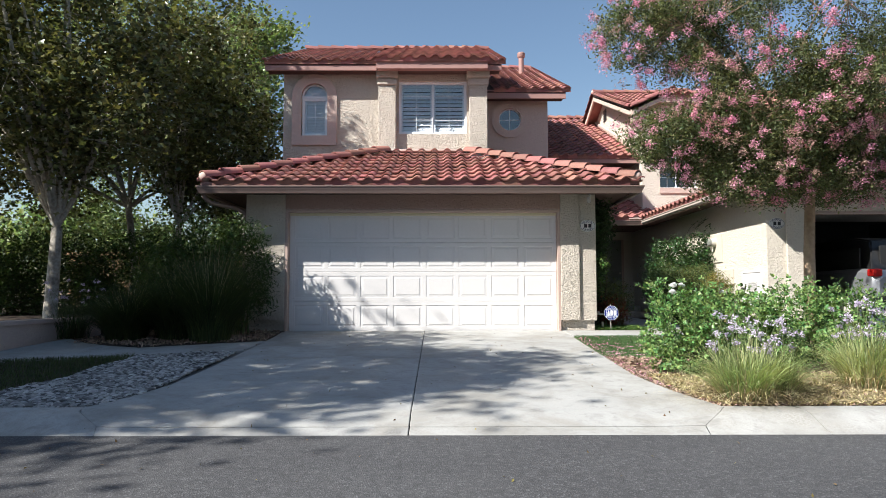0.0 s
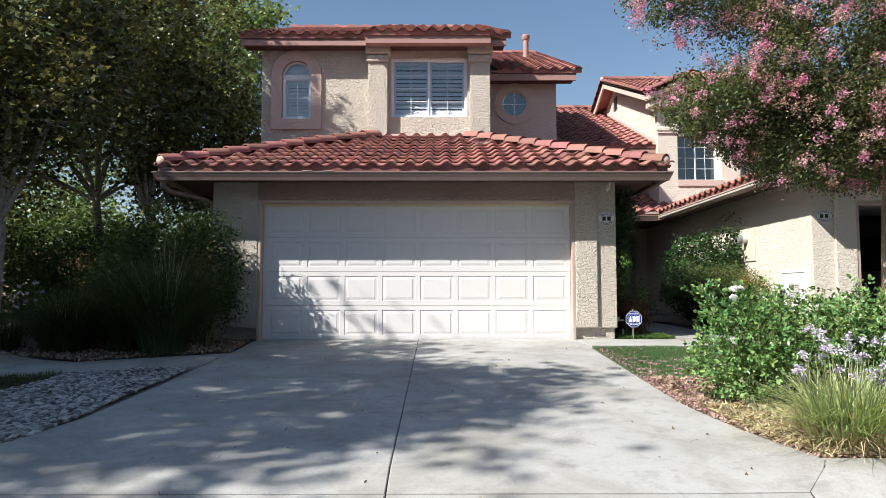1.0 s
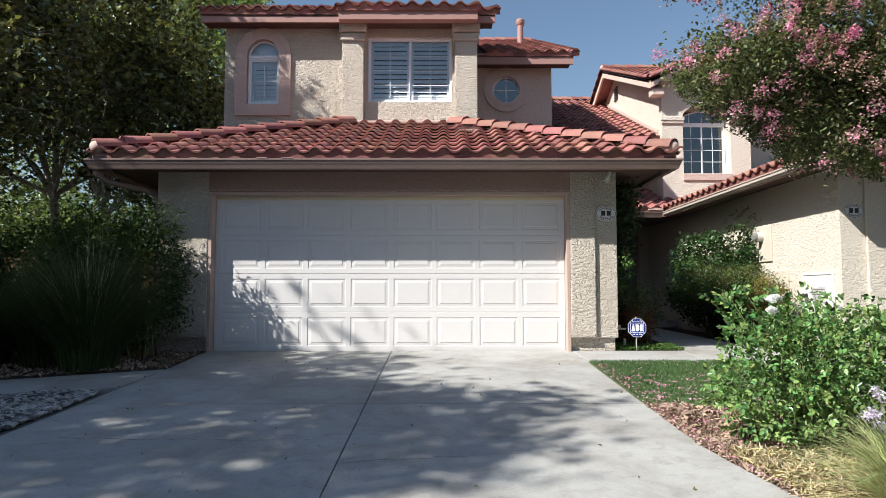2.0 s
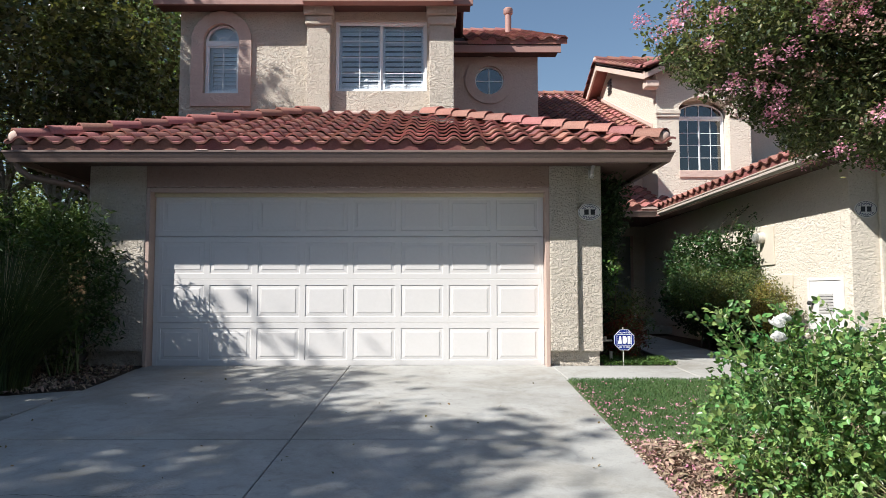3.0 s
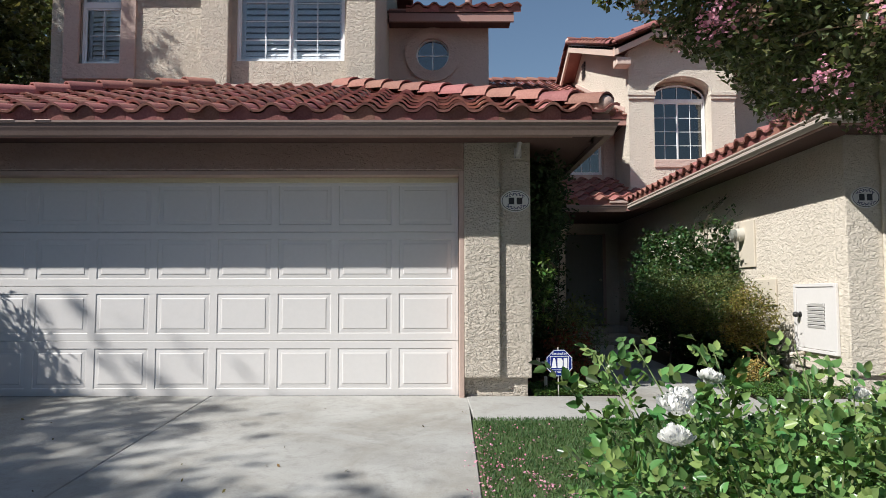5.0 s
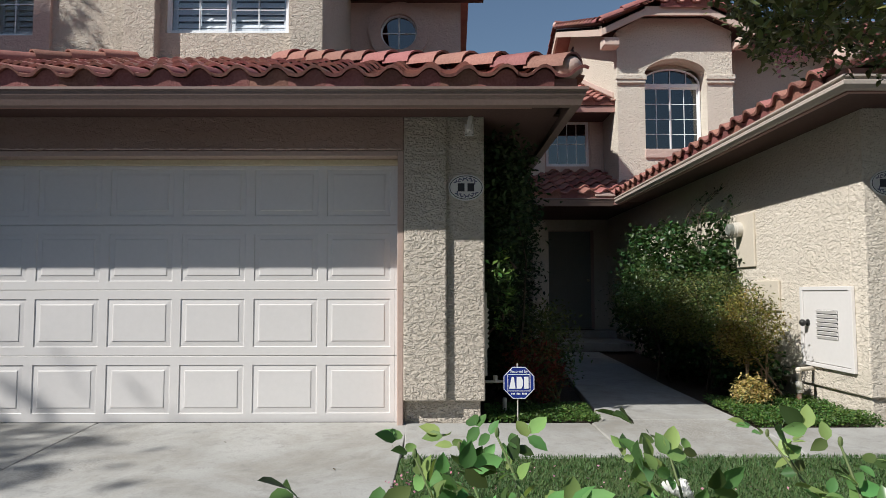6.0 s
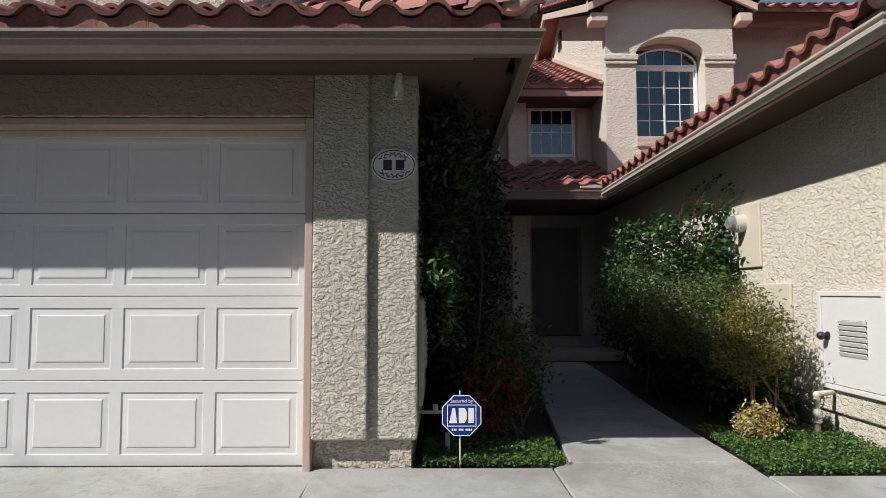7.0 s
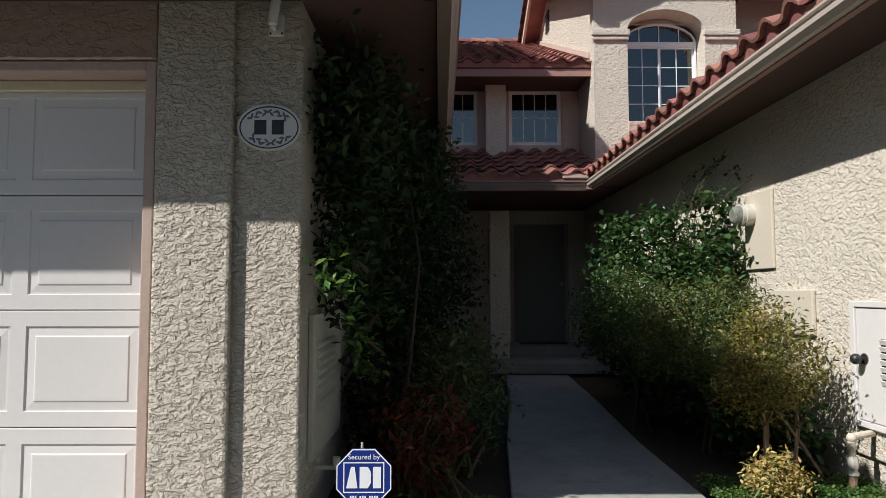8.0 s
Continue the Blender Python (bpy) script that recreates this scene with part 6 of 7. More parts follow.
def rose_flower(parent, at, r):
    """A full white rose: ruffled petals packed over a dome, the outer ones spread wide."""
    bm = bmesh.new()
    lean = pose(*at, rng.uniform(10, 40), rng.uniform(-20, 20), rng.uniform(0, 360))
    for ringi, (count, rad, tilt) in enumerate(((4, 0.10, 82), (6, 0.22, 70), (8, 0.36, 55), (9, 0.48, 36), (9, 0.56, 14))):
        for k in range(count):
            a = 360 * k / count + ringi * 31 + rng.uniform(-14, 14)
            m = lean @ pose(0, 0, 0, 0, 0, a) @ pose(r * rad, 0, r * (0.30 - 0.13 * ringi), rng.uniform(-14, 14), -tilt + rng.uniform(-12, 12), 0)
            w, ph = r * (0.20 + 0.045 * ringi), rng.uniform(0, 6)
            grid = [[bm.verts.new(m @ Vector((r * 0.58 * i / 4, w * j / 3 * (0.5 + 0.5 * math.sin(math.pi * min(1, i / 4 * 0.75 + 0.2))), r * 0.20 * (i / 4) ** 2 + r * 0.022 * j * j + r * 0.05 * (i / 4) * math.sin(2.1 * j + ph)))) for j in range(-3, 4)] for i in range(5)]
            for i in range(4):
                for j in range(6):
                    bm.faces.new((grid[i][j], grid[i][j + 1], grid[i + 1][j + 1], grid[i + 1][j]))
    part("rose", bm, WHITE, parent, "full white rose", soft=True)


def rose_bush(base, ellipsoids, count, flowers, shoots):
    label = "leafy green rose bush with white roses and buds" if flowers else "leafy green rose bush beside the mulch"
    t = thing("rose_bush", label, "shrub", base)
    mid, rad = np.asarray(ellipsoids[0][0]), np.asarray(ellipsoids[0][1])
    cl = clumps_in(ellipsoids, 26, 0.75)
    cl[:, 2] = np.maximum(cl[:, 2], base[2] + 0.12)
    on_cane = []
    for c in cl:
        b = Vector(base) + Vector((rng.normal() * 0.09, rng.normal() * 0.09, -0.03))
        p = limb_pts(b, c, 0.14, 9)
        bm = bmesh.new()
        tube(bm, p, list(np.linspace(0.008, 0.003, 9)), 6)
        part("cane", bm, STEM, t, soft=True)
        on_cane += p[3:]
    on_cane = np.array([tuple(q) for q in on_cane])
    near = on_cane[rng.integers(0, len(on_cane), int(count * 0.35))] + rng.normal(size=(int(count * 0.35), 3)) * 0.035
    outer = clumps_in(ellipsoids, int(count * 0.40), 0.62) + rng.normal(size=(int(count * 0.40), 3)) * 0.03
    pts = np.concatenate([near, outer[: int(count * 0.40)]])
    pts = pts[pts[:, 2] > base[2] + 0.05]
    ways = (pts - mid) / rad + rng.normal(size=pts.shape) * 0.55 + np.array([0, 0, 0.1])
    sprays("foliage", pts, ways, 0.036, LEAF["rose"], t)
    lp, lw = [], []
    for e in shoots:
        bm = bmesh.new()
        e = Vector(e) - Vector((0, 0, 0.045))
        b = Vector(mid).lerp(e, 0.45) + Vector((rng.normal() * 0.06, rng.normal() * 0.06, -0.12))
        p = limb_pts(b, e, 0.03, 8)
        tube(bm, p, list(np.linspace(0.0038, 0.0017, 8)), 6)
        bmesh.ops.create_uvsphere(bm, u_segments=7, v_segments=6, radius=0.0042, matrix=Matrix.Translation(e + Vector((0, 0, 0.005))) @ Matrix.Diagonal((0.9, 0.9, 1.9, 1)))
        part("shoot", bm, STEM, t, "thin shoot with a closed bud", soft=True)
        for k, f in enumerate(np.linspace(0.25, 0.985, 15)):
            q = p[int(f * 7)].lerp(p[min(7, int(f * 7) + 1)], f * 7 % 1)
            a = 2.4 * k + rng.uniform(0, 1)
            lp.append(tuple(q))
            lw.append((math.cos(a), math.sin(a), rng.uniform(0.2, 1.1)))
    if shoots:
        sprays("shoot_leaves", np.array(lp), np.array(lw), 0.038, LEAF["rose"], t)
    for at, r in flowers:
        rose_flower(t, at, r)
    return t


rose_bush((2.75, 7.35, 0.2), [((2.75, 7.35, 0.62), (0.52, 0.5, 0.46), 1)], 2600,
          [((2.43, 7.02, 1.145), 0.036), ((2.46, 7.05, 1.16), 0.030), ((2.42, 6.99, 1.085), 0.034), ((2.45, 7.02, 1.07), 0.028), ((2.66, 7.40, 1.16), 0.032), ((2.69, 7.43, 1.15), 0.028), ((2.88, 7.9, 1.07), 0.03)],
          [(2.28, 7.55, 1.18), (2.40, 7.62, 1.25), (2.52, 7.62, 1.28), (2.47, 7.8, 1.22), (2.62, 7.3, 1.05), (2.30, 7.2, 1.0), (2.9, 7.2, 1.12), (2.72, 7.6, 1.25), (2.78, 7.66, 1.26), (3.01, 7.6, 1.27), (3.12, 7.5, 1.2)])
rose_bush((3.4, 7.6, 0.22), [((3.4, 7.6, 0.62), (0.62, 0.55, 0.44), 1)], 3000, [((3.2, 7.6, 1.08), 0.032)], [(3.3, 7.5, 1.2), (3.05, 7.9, 1.22), (3.55, 7.7, 1.2), (3.7, 7.35, 1.15)])
rose_bush((4.1, 7.9, 0.24), [((4.15, 7.9, 0.66), (0.6, 0.6, 0.48), 1)], 2600, [((3.75, 7.75, 1.06), 0.032)], [(4.0, 7.9, 1.28), (4.3, 7.7, 1.25), (4.45, 8.0, 1.3)])
rose_bush((5.0, 8.3, 0.26), [((5.05, 8.3, 0.66), (0.6, 0.6, 0.48), 1)], 2200, [], [(4.9, 8.2, 1.3), (5.2, 8.3, 1.28)])

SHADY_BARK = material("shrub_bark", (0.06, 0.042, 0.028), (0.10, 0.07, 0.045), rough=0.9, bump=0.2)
# along the neighbour's wall: climbing ivy, nandina, a small golden bush
ivy, _ = shrub("ivy_shrub", "thick dark green climbing shrub on the stucco wall", (5.5, 15.6, 0.4), [((5.45, 15.85, 1.65), (0.42, 1.25, 0.76), 1), ((5.72, 14.62, 1.75), (0.14, 0.3, 0.6), 0.25), ((5.4, 16.2, 1.2), (0.45, 0.9, 0.6), 0.4), ((5.5, 14.9, 0.85), (0.36, 0.9, 0.45), 0.6), ((5.6, 13.7, 0.7), (0.24, 0.6, 0.3), 0.3)], 16500, 0.06, "ivy", 0.075, 26, 0.7, facing=(-0.5, -0.5, 0.2), stems=1)
tl = []
for k in range(9):
    b = Vector((5.66, 14.55 + 0.16 * k, 2.05 + 0.06 * math.sin(k)))
    e = Vector((5.87, 14.2 + 0.2 * k, 2.42 + rng.uniform(-0.05, 0.32)))
    p = limb_pts(b, e, 0.12, 7)
    bm = bmesh.new()
    tube(bm, p, [0.005, 0.005, 0.004, 0.004, 0.003, 0.003, 0.002], 5)
    part("tendril", bm, SHADY_BARK, ivy, "thin bare climbing tendril")
    tl += [tuple(q + Vector((rng.normal() * 0.03, rng.normal() * 0.04, rng.normal() * 0.03))) for q in p for _ in range(3)]
oval_leaves("tendril_leaves", np.array(tl), 0.045, LEAF["ivy"], ivy, width=0.7)
shrub("nandina_shrub", "tall nandina with dark green feathery leaves", (5.35, 13.75, 0.4), [((5.3, 13.8, 1.32), (0.47, 0.5, 0.36), 1), ((5.05, 14.0, 1.15), (0.25, 0.35, 0.22), 0.3)], 9500, 0.036, "nandina", 0.055, 20, 0.38, stem_mat=SHADY_BARK, stems=2)
shrub("nandina_shrub", "nandina with yellow and orange tinted leaves on bare stems", (5.42, 13.1, 0.4), [((5.42, 13.1, 1.12), (0.31, 0.36, 0.34), 1), ((5.25, 13.0, 0.98), (0.2, 0.2, 0.18), 0.25)], 6200, 0.036, "gold_nandina", 0.05, 20, 0.38, stem_mat=BARK_TAN, stems=3)
shrub("nandina_shrub", "feathery light green nandina beside the walk", (5.05, 14.7, 0.4), [((4.95, 14.8, 1.35), (0.38, 0.5, 0.35), 1)], 4600, 0.038, "nandina", 0.08, 16, 0.34, stem_mat=SHADY_BARK, stems=1)
shrub("golden_bush", "small yellow dwarf nandina bush in ground cover", (5.18, 12.58, 0.4), [((5.18, 12.58, 0.56), (0.14, 0.14, 0.125), 1)], 1300, 0.032, "yellow", 0.03, 12, 0.42)
shrub("climbing_vine", "climbing vine on the shaded garage wall, leaf colour darkened for shade", (3.0, 12.9, 0.4), [((3.02, 13.7, 1.9), (0.2, 0.6, 0.95), 0.7), ((3.06, 15.0, 1.7), (0.32, 1.5, 1.3), 1.2), ((2.9, 12.6, 2.0), (0.1, 0.45, 0.7), 0.35), ((3.05, 13.5, 0.9), (0.2, 0.4, 0.5), 0.3), ((2.98, 12.7, 2.45), (0.14, 0.7, 0.36), 0.5), ((3.15, 14.4, 2.35), (0.32, 1.5, 0.45), 0.7), ((3.3, 16.2, 1.6), (0.45, 1.4, 1.2), 0.8)], 30000, 0.056, "vine", 0.10, 28, 0.5, stems=1, stem_mat=SHADY_BARK)
# Sprigs take the lighter cover leaf to stand in for sun on the vine.
shrub("sunlit_sprig", "vine sprig at the garage corner, leaves coloured bright for sunlight", (2.86, 12.05, 1.3), [((2.93, 11.98, 1.62), (0.07, 0.08, 0.07), 1), ((3.02, 12.1, 1.5), (0.08, 0.08, 0.06), 0.5)], 90, 0.055, "cover", 0.03, 9, 0.5, stems=0)
for x, y, z, n in ((3.0, 12.45, 1.28, 40), (3.03, 12.75, 1.12, 34), (2.97, 12.15, 1.72, 26), (3.08, 13.1, 1.42, 30)):
    shrub("vine_sprig", "small green sprig hanging from the climbing vine, coloured lighter for sunlight", (x - 0.08, y + 0.05, z - 0.05), [((x, y, z), (0.07, 0.1, 0.07), 1)], n, 0.05, "cover", 0.035, 9, 0.5, stems=1, stem_mat=SHADY_BARK)
shrub("red_nandina", "low red and green nandina beside the walk", (3.35, 12.95, 0.4), [((3.32, 12.9, 0.72), (0.26, 0.3, 0.28), 1)], 1300, 0.055, "red", 0.06, 14, 0.35)
shrub("green_nandina", "green nandina in shade behind the sign", (3.4, 13.4, 0.4), [((3.46, 13.5, 0.9), (0.36, 0.5, 0.46), 1), ((3.55, 14.6, 0.8), (0.36, 0.7, 0.4), 0.8)], 4200, 0.055, "nandina", 0.07, 14, 0.35)


def cover_patch(name, label, inside, box4, count, size, h, leaf, category):
    x0, x1, y0, y1 = box4
    q = rng.uniform(size=(count, 3))
    x, y = x0 + (x1 - x0) * q[:, 0], y0 + (y1 - y0) * q[:, 1]
    keep = np.array([inside(a, b) for a, b in zip(x, y)])
    x, y, q = x[keep], y[keep], q[keep]
    z = np.array([grade(b) for b in y]) + h * q[:, 2] * (0.6 + 0.4 * np.array([noise.noise((a * 3, b * 3, 2)) for a, b in zip(x, y)]))
    leaves(name, np.stack([x, y, z], 1), size, LEAF[leaf], None, droop=-0.1, aspect=0.7, kind="stuff", label=label, category=category)


edge_r = lambda y: 4.86 + max(0.0, y - 12.1) * 0.03
cover_patch("ground_cover", "low bright green ground cover beside the walk", lambda x, y: x > edge_r(y) + 0.03 and (y < 13.0) and y > 11.84 + 0.02 * math.sin(9 * x), (4.86, 5.88, 11.84, 13.0), 17000, 0.022, 0.10, "cover", "ground cover")
cover_patch("ground_cover", "low green ground cover beside the garage wall", lambda x, y: x < 3.72 and y > 12.02 and y < 12.6, (2.82, 3.75, 12.0, 12.6), 6500, 0.022, 0.09, "cover", "ground cover")


# lawns
def lawn(name, label, inside, box4, count, h=0.055, leaf="lawn"):
    x0, x1, y0, y1 = box4
    q = rng.uniform(size=(count, 2))
    pts = np.stack([x0 + (x1 - x0) * q[:, 0], y0 + (y1 - y0) * q[:, 1]], 1)
    pts = pts[np.array([inside(a, b) for a, b in pts])]
    root = np.concatenate([pts, np.array([[grade(b) + 0.005] for _, b in pts])], 1)
    blades(name, root, 0, h, 0.03, 0.006, LEAF[leaf], None, seg=2, kind="stuff", label=label, category="lawn")


def lawn_in(x, y):
    return x > drive_right(y) + 0.015 and y < 11.08 and y > 8.47 + 0.12 * (x - 2.2) + 0.03 * math.sin(6 * x) + 0.32 * max(0.0, x - 2.6) and x < 6.5


TURF = material("turf_soil", (0.055, 0.085, 0.025), (0.09, 0.13, 0.045), rough=1.0, bump=0.6, bump_scale=80)
sheet("lawn_bed", 2.05, 7.5, 8.3, 11.12, 0.09, -0.012, TURF, "short green turf between drive and walk", "lawn", 0.006, lambda x, y: lawn_in(x + 0.15, y) or lawn_in(x, y + 0.1))
lawn("lawn_grass", "short green lawn with fallen pink petals", lawn_in, (2.1, 7.4, 8.3, 11.1), 90000, 0.03)
q = rng.uniform(size=(380, 2))
pts = np.array([(2.2 + 2.2 * a ** 1.6, 8.4 + 2.4 * b ** 1.3) for a, b in q])
row = rng.uniform(6.6, 10.6, 360)
pts = np.concatenate([pts, np.stack([[drive_right(b) for b in row] + rng.normal(size=360) * 0.05 + 0.03, row], 1), np.repeat(np.stack([rng.uniform(2.25, 3.3, 45), rng.uniform(7.6, 9.9, 45)], 1), 12, axis=0) + rng.normal(size=(540, 2)) * 0.03])
pts = np.array([p for p in pts if p[0] > drive_right(p[1]) - 0.10])
leaves("fallen_petals", np.concatenate([pts, np.array([[grade(b) + 0.035] for _, b in pts])], 1), 0.015, PINK, None, droop=0, aspect=0.9, kind="stuff", label="fallen pink blossom petals on lawn and drive edge", category="petals")


def side_lawn_in(x, y):
    return y > 6.0 and y < 8.95 + 0.33 * (x + 4.0) and x < -4.0 - 0.05 * math.sin(5 * y) - 0.35 * (7.6 - y) * (y < 7.6) * 0.4


sheet("side_lawn_bed", -9.5, -3.8, 5.9, 8.9, 0.12, -0.01, SOIL, "shaded turf beside the gravel", "lawn", 0.006, side_lawn_in)
# The dark fountain-grass colour puts shade into this lawn's blades.
lawn("side_lawn", "grass beside the gravel, blades coloured dark for shade", side_lawn_in, (-9, -3.8, 5.9, 8.9), 40000, leaf="grass")


# river stones, mulch and leaf litter
def stones(name, label, inside, box4, count, size, mat, category, h=0.0):
    x0, x1, y0, y1 = box4
    bm = bmesh.new()
    bmesh.ops.create_icosphere(bm, subdivisions=1, radius=1)
    V = np.array([v.co[:] for v in bm.verts])
    F = np.array([[v.index for v in f.verts] for f in bm.faces])
    bm.free()
    mats = []
    while len(mats) < count:
        x, y = rng.uniform(x0, x1), rng.uniform(y0, y1)
        if not inside(x, y):
            continue
        s = size * rng.uniform(0.6, 1.5)
        m = pose(x, y, grade(y) + h + s * 0.25 + rng.uniform(0, size * 0.4), rng.uniform(-20, 20), rng.uniform(-20, 20), rng.uniform(0, 360)) @ Matrix.Diagonal((s * rng.uniform(0.8, 1.3), s * rng.uniform(0.6, 0.95), s * rng.uniform(0.32, 0.55), 1))
        mats.append(np.array(m))
    v, f = repeat_mesh(V, F, mats)
    mesh_ob(name, v, f, mat, None, label, "stuff", category)


STONE = material("river_stone", (0.17, 0.165, 0.155), (0.38, 0.37, 0.35), rough=0.8, fine=30, bump=0.3, rnd=0.8)
PEB = material("gravel_bed", (0.10, 0.095, 0.085), (0.16, 0.15, 0.14), rough=1.0, bump=0.6)


def gravel_in(x, y):
    near_drive = drive_left(y) + 0.005
    return x < near_drive and y > 5.80 and not side_lawn_in(x, y) and y < 9.25 + 0.36 * (x + 3.0)


sheet("gravel_bed", -9.0, -2.6, 5.72, 9.3, 0.1, -0.012, PEB, "dark bed under the river stones", "gravel", 0.008, lambda x, y: gravel_in(x, y) or (drive_left(y) - 0.2 < x < drive_left(y) + 0.15 and y > 5.75 and y < 9.5))
stones("river_stones", "loose pale grey river stones between kerb and walk", gravel_in, (-6.5, -2.8, 5.8, 9.2), 8600, 0.027, STONE, "gravel")


def chips(name, label, inside, box4, count, ln, wd, mat, category, h=0.01):
    """Loose flat chips or stalks lying at all angles."""
    x0, x1, y0, y1 = box4
    q = rng.uniform(size=(count, 2))
    p = np.stack([x0 + (x1 - x0) * q[:, 0], y0 + (y1 - y0) * q[:, 1]], 1)
    p = p[np.array([inside(a, b) for a, b in p])]
    c = np.concatenate([p, np.array([[grade(b) + h] for _, b in p]) + rng.uniform(0, 0.025, (len(p), 1))], 1)
    leaves(name, c, ln, mat, None, droop=0.0, aspect=wd, spread=0.6, kind="stuff", label=label, category=category)


MULCH = leafy("bark_mulch", (0.25, 0.17, 0.125), (0.42, 0.315, 0.235), 0.5, 0.9, 0.0)
MULCH_BED = material("mulch_bed", (0.17, 0.115, 0.08), (0.31, 0.22, 0.155), rough=1.0, fine=60, bump=0.9, bump_scale=70, bump_dist=0.02)


def mulch_in(x, y):
    return x > drive_right(y) + 0.03 and y > 5.76 and x < 6.55 and not lawn_in(x, y)


sheet("mulch_bed", 2.0, 6.6, 5.74, 11.08, 0.1, -0.016, MULCH_BED, "brown bark mulch bed along the kerb", "mulch", 0.010, lambda x, y: mulch_in(x, y) or x > drive_right(y) - 0.15)
chips("bark_chips", "loose brown bark chips", mulch_in, (2.1, 6.5, 5.75, 9.8), 34000, 0.06, 0.28, MULCH, "mulch")
chips("edge_chips", "fine brown bark chips spilling to the drive edge", lambda x, y: drive_right(y) - 0.015 < x < drive_right(y) + 0.3 and y < 8.6, (2.05, 2.75, 5.76, 8.6), 9000, 0.045, 0.3, MULCH, "mulch", 0.004)
chips("dry_straw", "dry straw-coloured stalks on the mulch", lambda x, y: mulch_in(x, y) and y < 7.2, (2.2, 6.5, 5.78, 7.2), 26000, 0.085, 0.09, LEAF["straw"], "straw", 0.02)
sheet("litter_bed", -5.8, -2.76, 9.6, 12.0, 0.1, 0.0, SOIL, "dark soil with leaf litter in the planting bed", "planting bed", 0.015, lambda x, y: y > 10.55 + 0.48 * (x + 2.75) if x > -4.35 else y > 9.8 - 0.4 * (x + 4.35))
chips("leaf_litter", "brown leaf litter under the shrubs", lambda x, y: (y > 10.55 + 0.48 * (x + 2.75) if x > -4.35 else y > 9.8 - 0.4 * (x + 4.35)) and x < drive_left(y) - 0.02, (-5.6, -2.75, 9.7, 11.9), 5000, 0.05, 0.4, MULCH, "leaf litter")

# ---- small things ----
BLUE = material("sign_blue", (0.011, 0.028, 0.19), (0.013, 0.032, 0.21), rough=0.6, bump=0, spec=0.15)
SIGN_WHITE = material("sign_white", (0.82, 0.83, 0.85), (0.85, 0.86, 0.88), rough=0.4, bump=0)
CERAMIC = material("plaque_white", (0.70, 0.69, 0.66), (0.76, 0.75, 0.72), rough=0.3, bump=0)
SCROLL = material("plaque_scroll", (0.10, 0.13, 0.19), (0.20, 0.17, 0.24), rough=0.35, big=20, fine=60, bump=0)
INK = material("plaque_ink", (0.02, 0.02, 0.025), (0.03, 0.03, 0.035), rough=0.4, bump=0)


def bars(name, mat, parent, rows, y, deep=0.002):
    """Thin raised bars in the x-z plane: (x0, x1, z0, z1)."""
    return boxed(name, mat, parent, *[(x0, x1, y - deep, y, z0, z1) for x0, x1, z0, z1 in rows])


def lettering(body, size, at, mat, parent, name):
    """Raised letters in Blender's own font, standing upright and facing the road."""
    cu = bpy.data.curves.new(name, 'FONT')
    cu.body, cu.size, cu.align_x, cu.align_y, cu.extrude = body, size, 'CENTER', 'CENTER', 0.0008
    o = new(name, cu)
    o.matrix_world = pose(*at, 90, 0, 0)
    dg = bpy.context.evaluated_depsgraph_get()
    me = bpy.data.meshes.new_from_object(o.evaluated_get(dg))
    me.transform(o.matrix_world)
    bpy.data.objects.remove(o)
    me.materials.clear()
    me.materials.append(mat)
    ob = new(name, me)
    return attach(ob, parent)


# octagonal yard sign on a stake
sign = thing("yard_sign", "blue octagonal security sign with white lettering on a metal stake", "sign", (3.066, 12.06, 0.4))
SX, SY, SZ, SK = 3.066, 12.045, 0.718, 0.935
oct8 = lambda r: [(SX + SK * r * math.cos(radians(22.5 + 45 * k)) * 0.98, SZ + SK * r * math.sin(radians(22.5 + 45 * k))) for k in range(8)]
bm = bmesh.new()
extrude_poly(bm, [(x, SY, z) for x, z in oct8(0.147)], (0, 0.006, 0))
face = part("sign_face", bm, BLUE, sign)
bm = bmesh.new()
ring(bm, oct8(0.145), oct8(0.139), SY - 0.0015, SY - 0.0002)
part("border", bm, SIGN_WHITE, face)
bm = bmesh.new()
rect = lambda hx, z0, z1: [(SX - hx * SK, SZ + z0 * SK), (SX + hx * SK, SZ + z0 * SK), (SX + hx * SK, SZ + z1 * SK), (SX - hx * SK, SZ + z1 * SK)]
ring(bm, rect(0.098, -0.072, 0.072), rect(0.093, -0.067, 0.067), SY - 0.0015, SY - 0.0002)
part("logo_border", bm, SIGN_WHITE, face)
# the logo as three plain bright shapes
bm = bmesh.new()
for shape in ([(-0.084, 0.0), (-0.030, 0.0), (-0.044, 1.0), (-0.062, 1.0)], [(-0.020, 0.0), (0.020, 0.0), (0.034, 0.25), (0.034, 0.75), (0.020, 1.0), (-0.020, 1.0)], [(0.044, 0.0), (0.082, 0.0), (0.082, 1.0), (0.044, 1.0)]):
    extrude_poly(bm, [(SX + x * SK, SY - 0.0018, SZ + SK * (-0.050 + 0.10 * z)) for x, z in shape], (0, 0.0016, 0))
part("logo", bm, SIGN_WHITE, face)
lettering("Secured by", 0.032, (SX, SY - 0.001, SZ + 0.096 * SK), SIGN_WHITE, face, "lettering")
bars("small_print", SIGN_WHITE, face, [(SX + SK * (-0.066 + 0.0115 * k), SX + SK * (-0.058 + 0.0115 * k), SZ - 0.100 * SK, SZ - 0.086 * SK) for k in range(12) if k not in (3, 7)], SY - 0.0002, 0.0014)
bm = bmesh.new()
tube(bm, [(3.056, SY + 0.013, 0.35), (3.056, SY + 0.013, 0.87)], [0.006, 0.006], 8)
part("stake", bm, GREY_METAL, sign, "thin bare metal stake", soft=True)
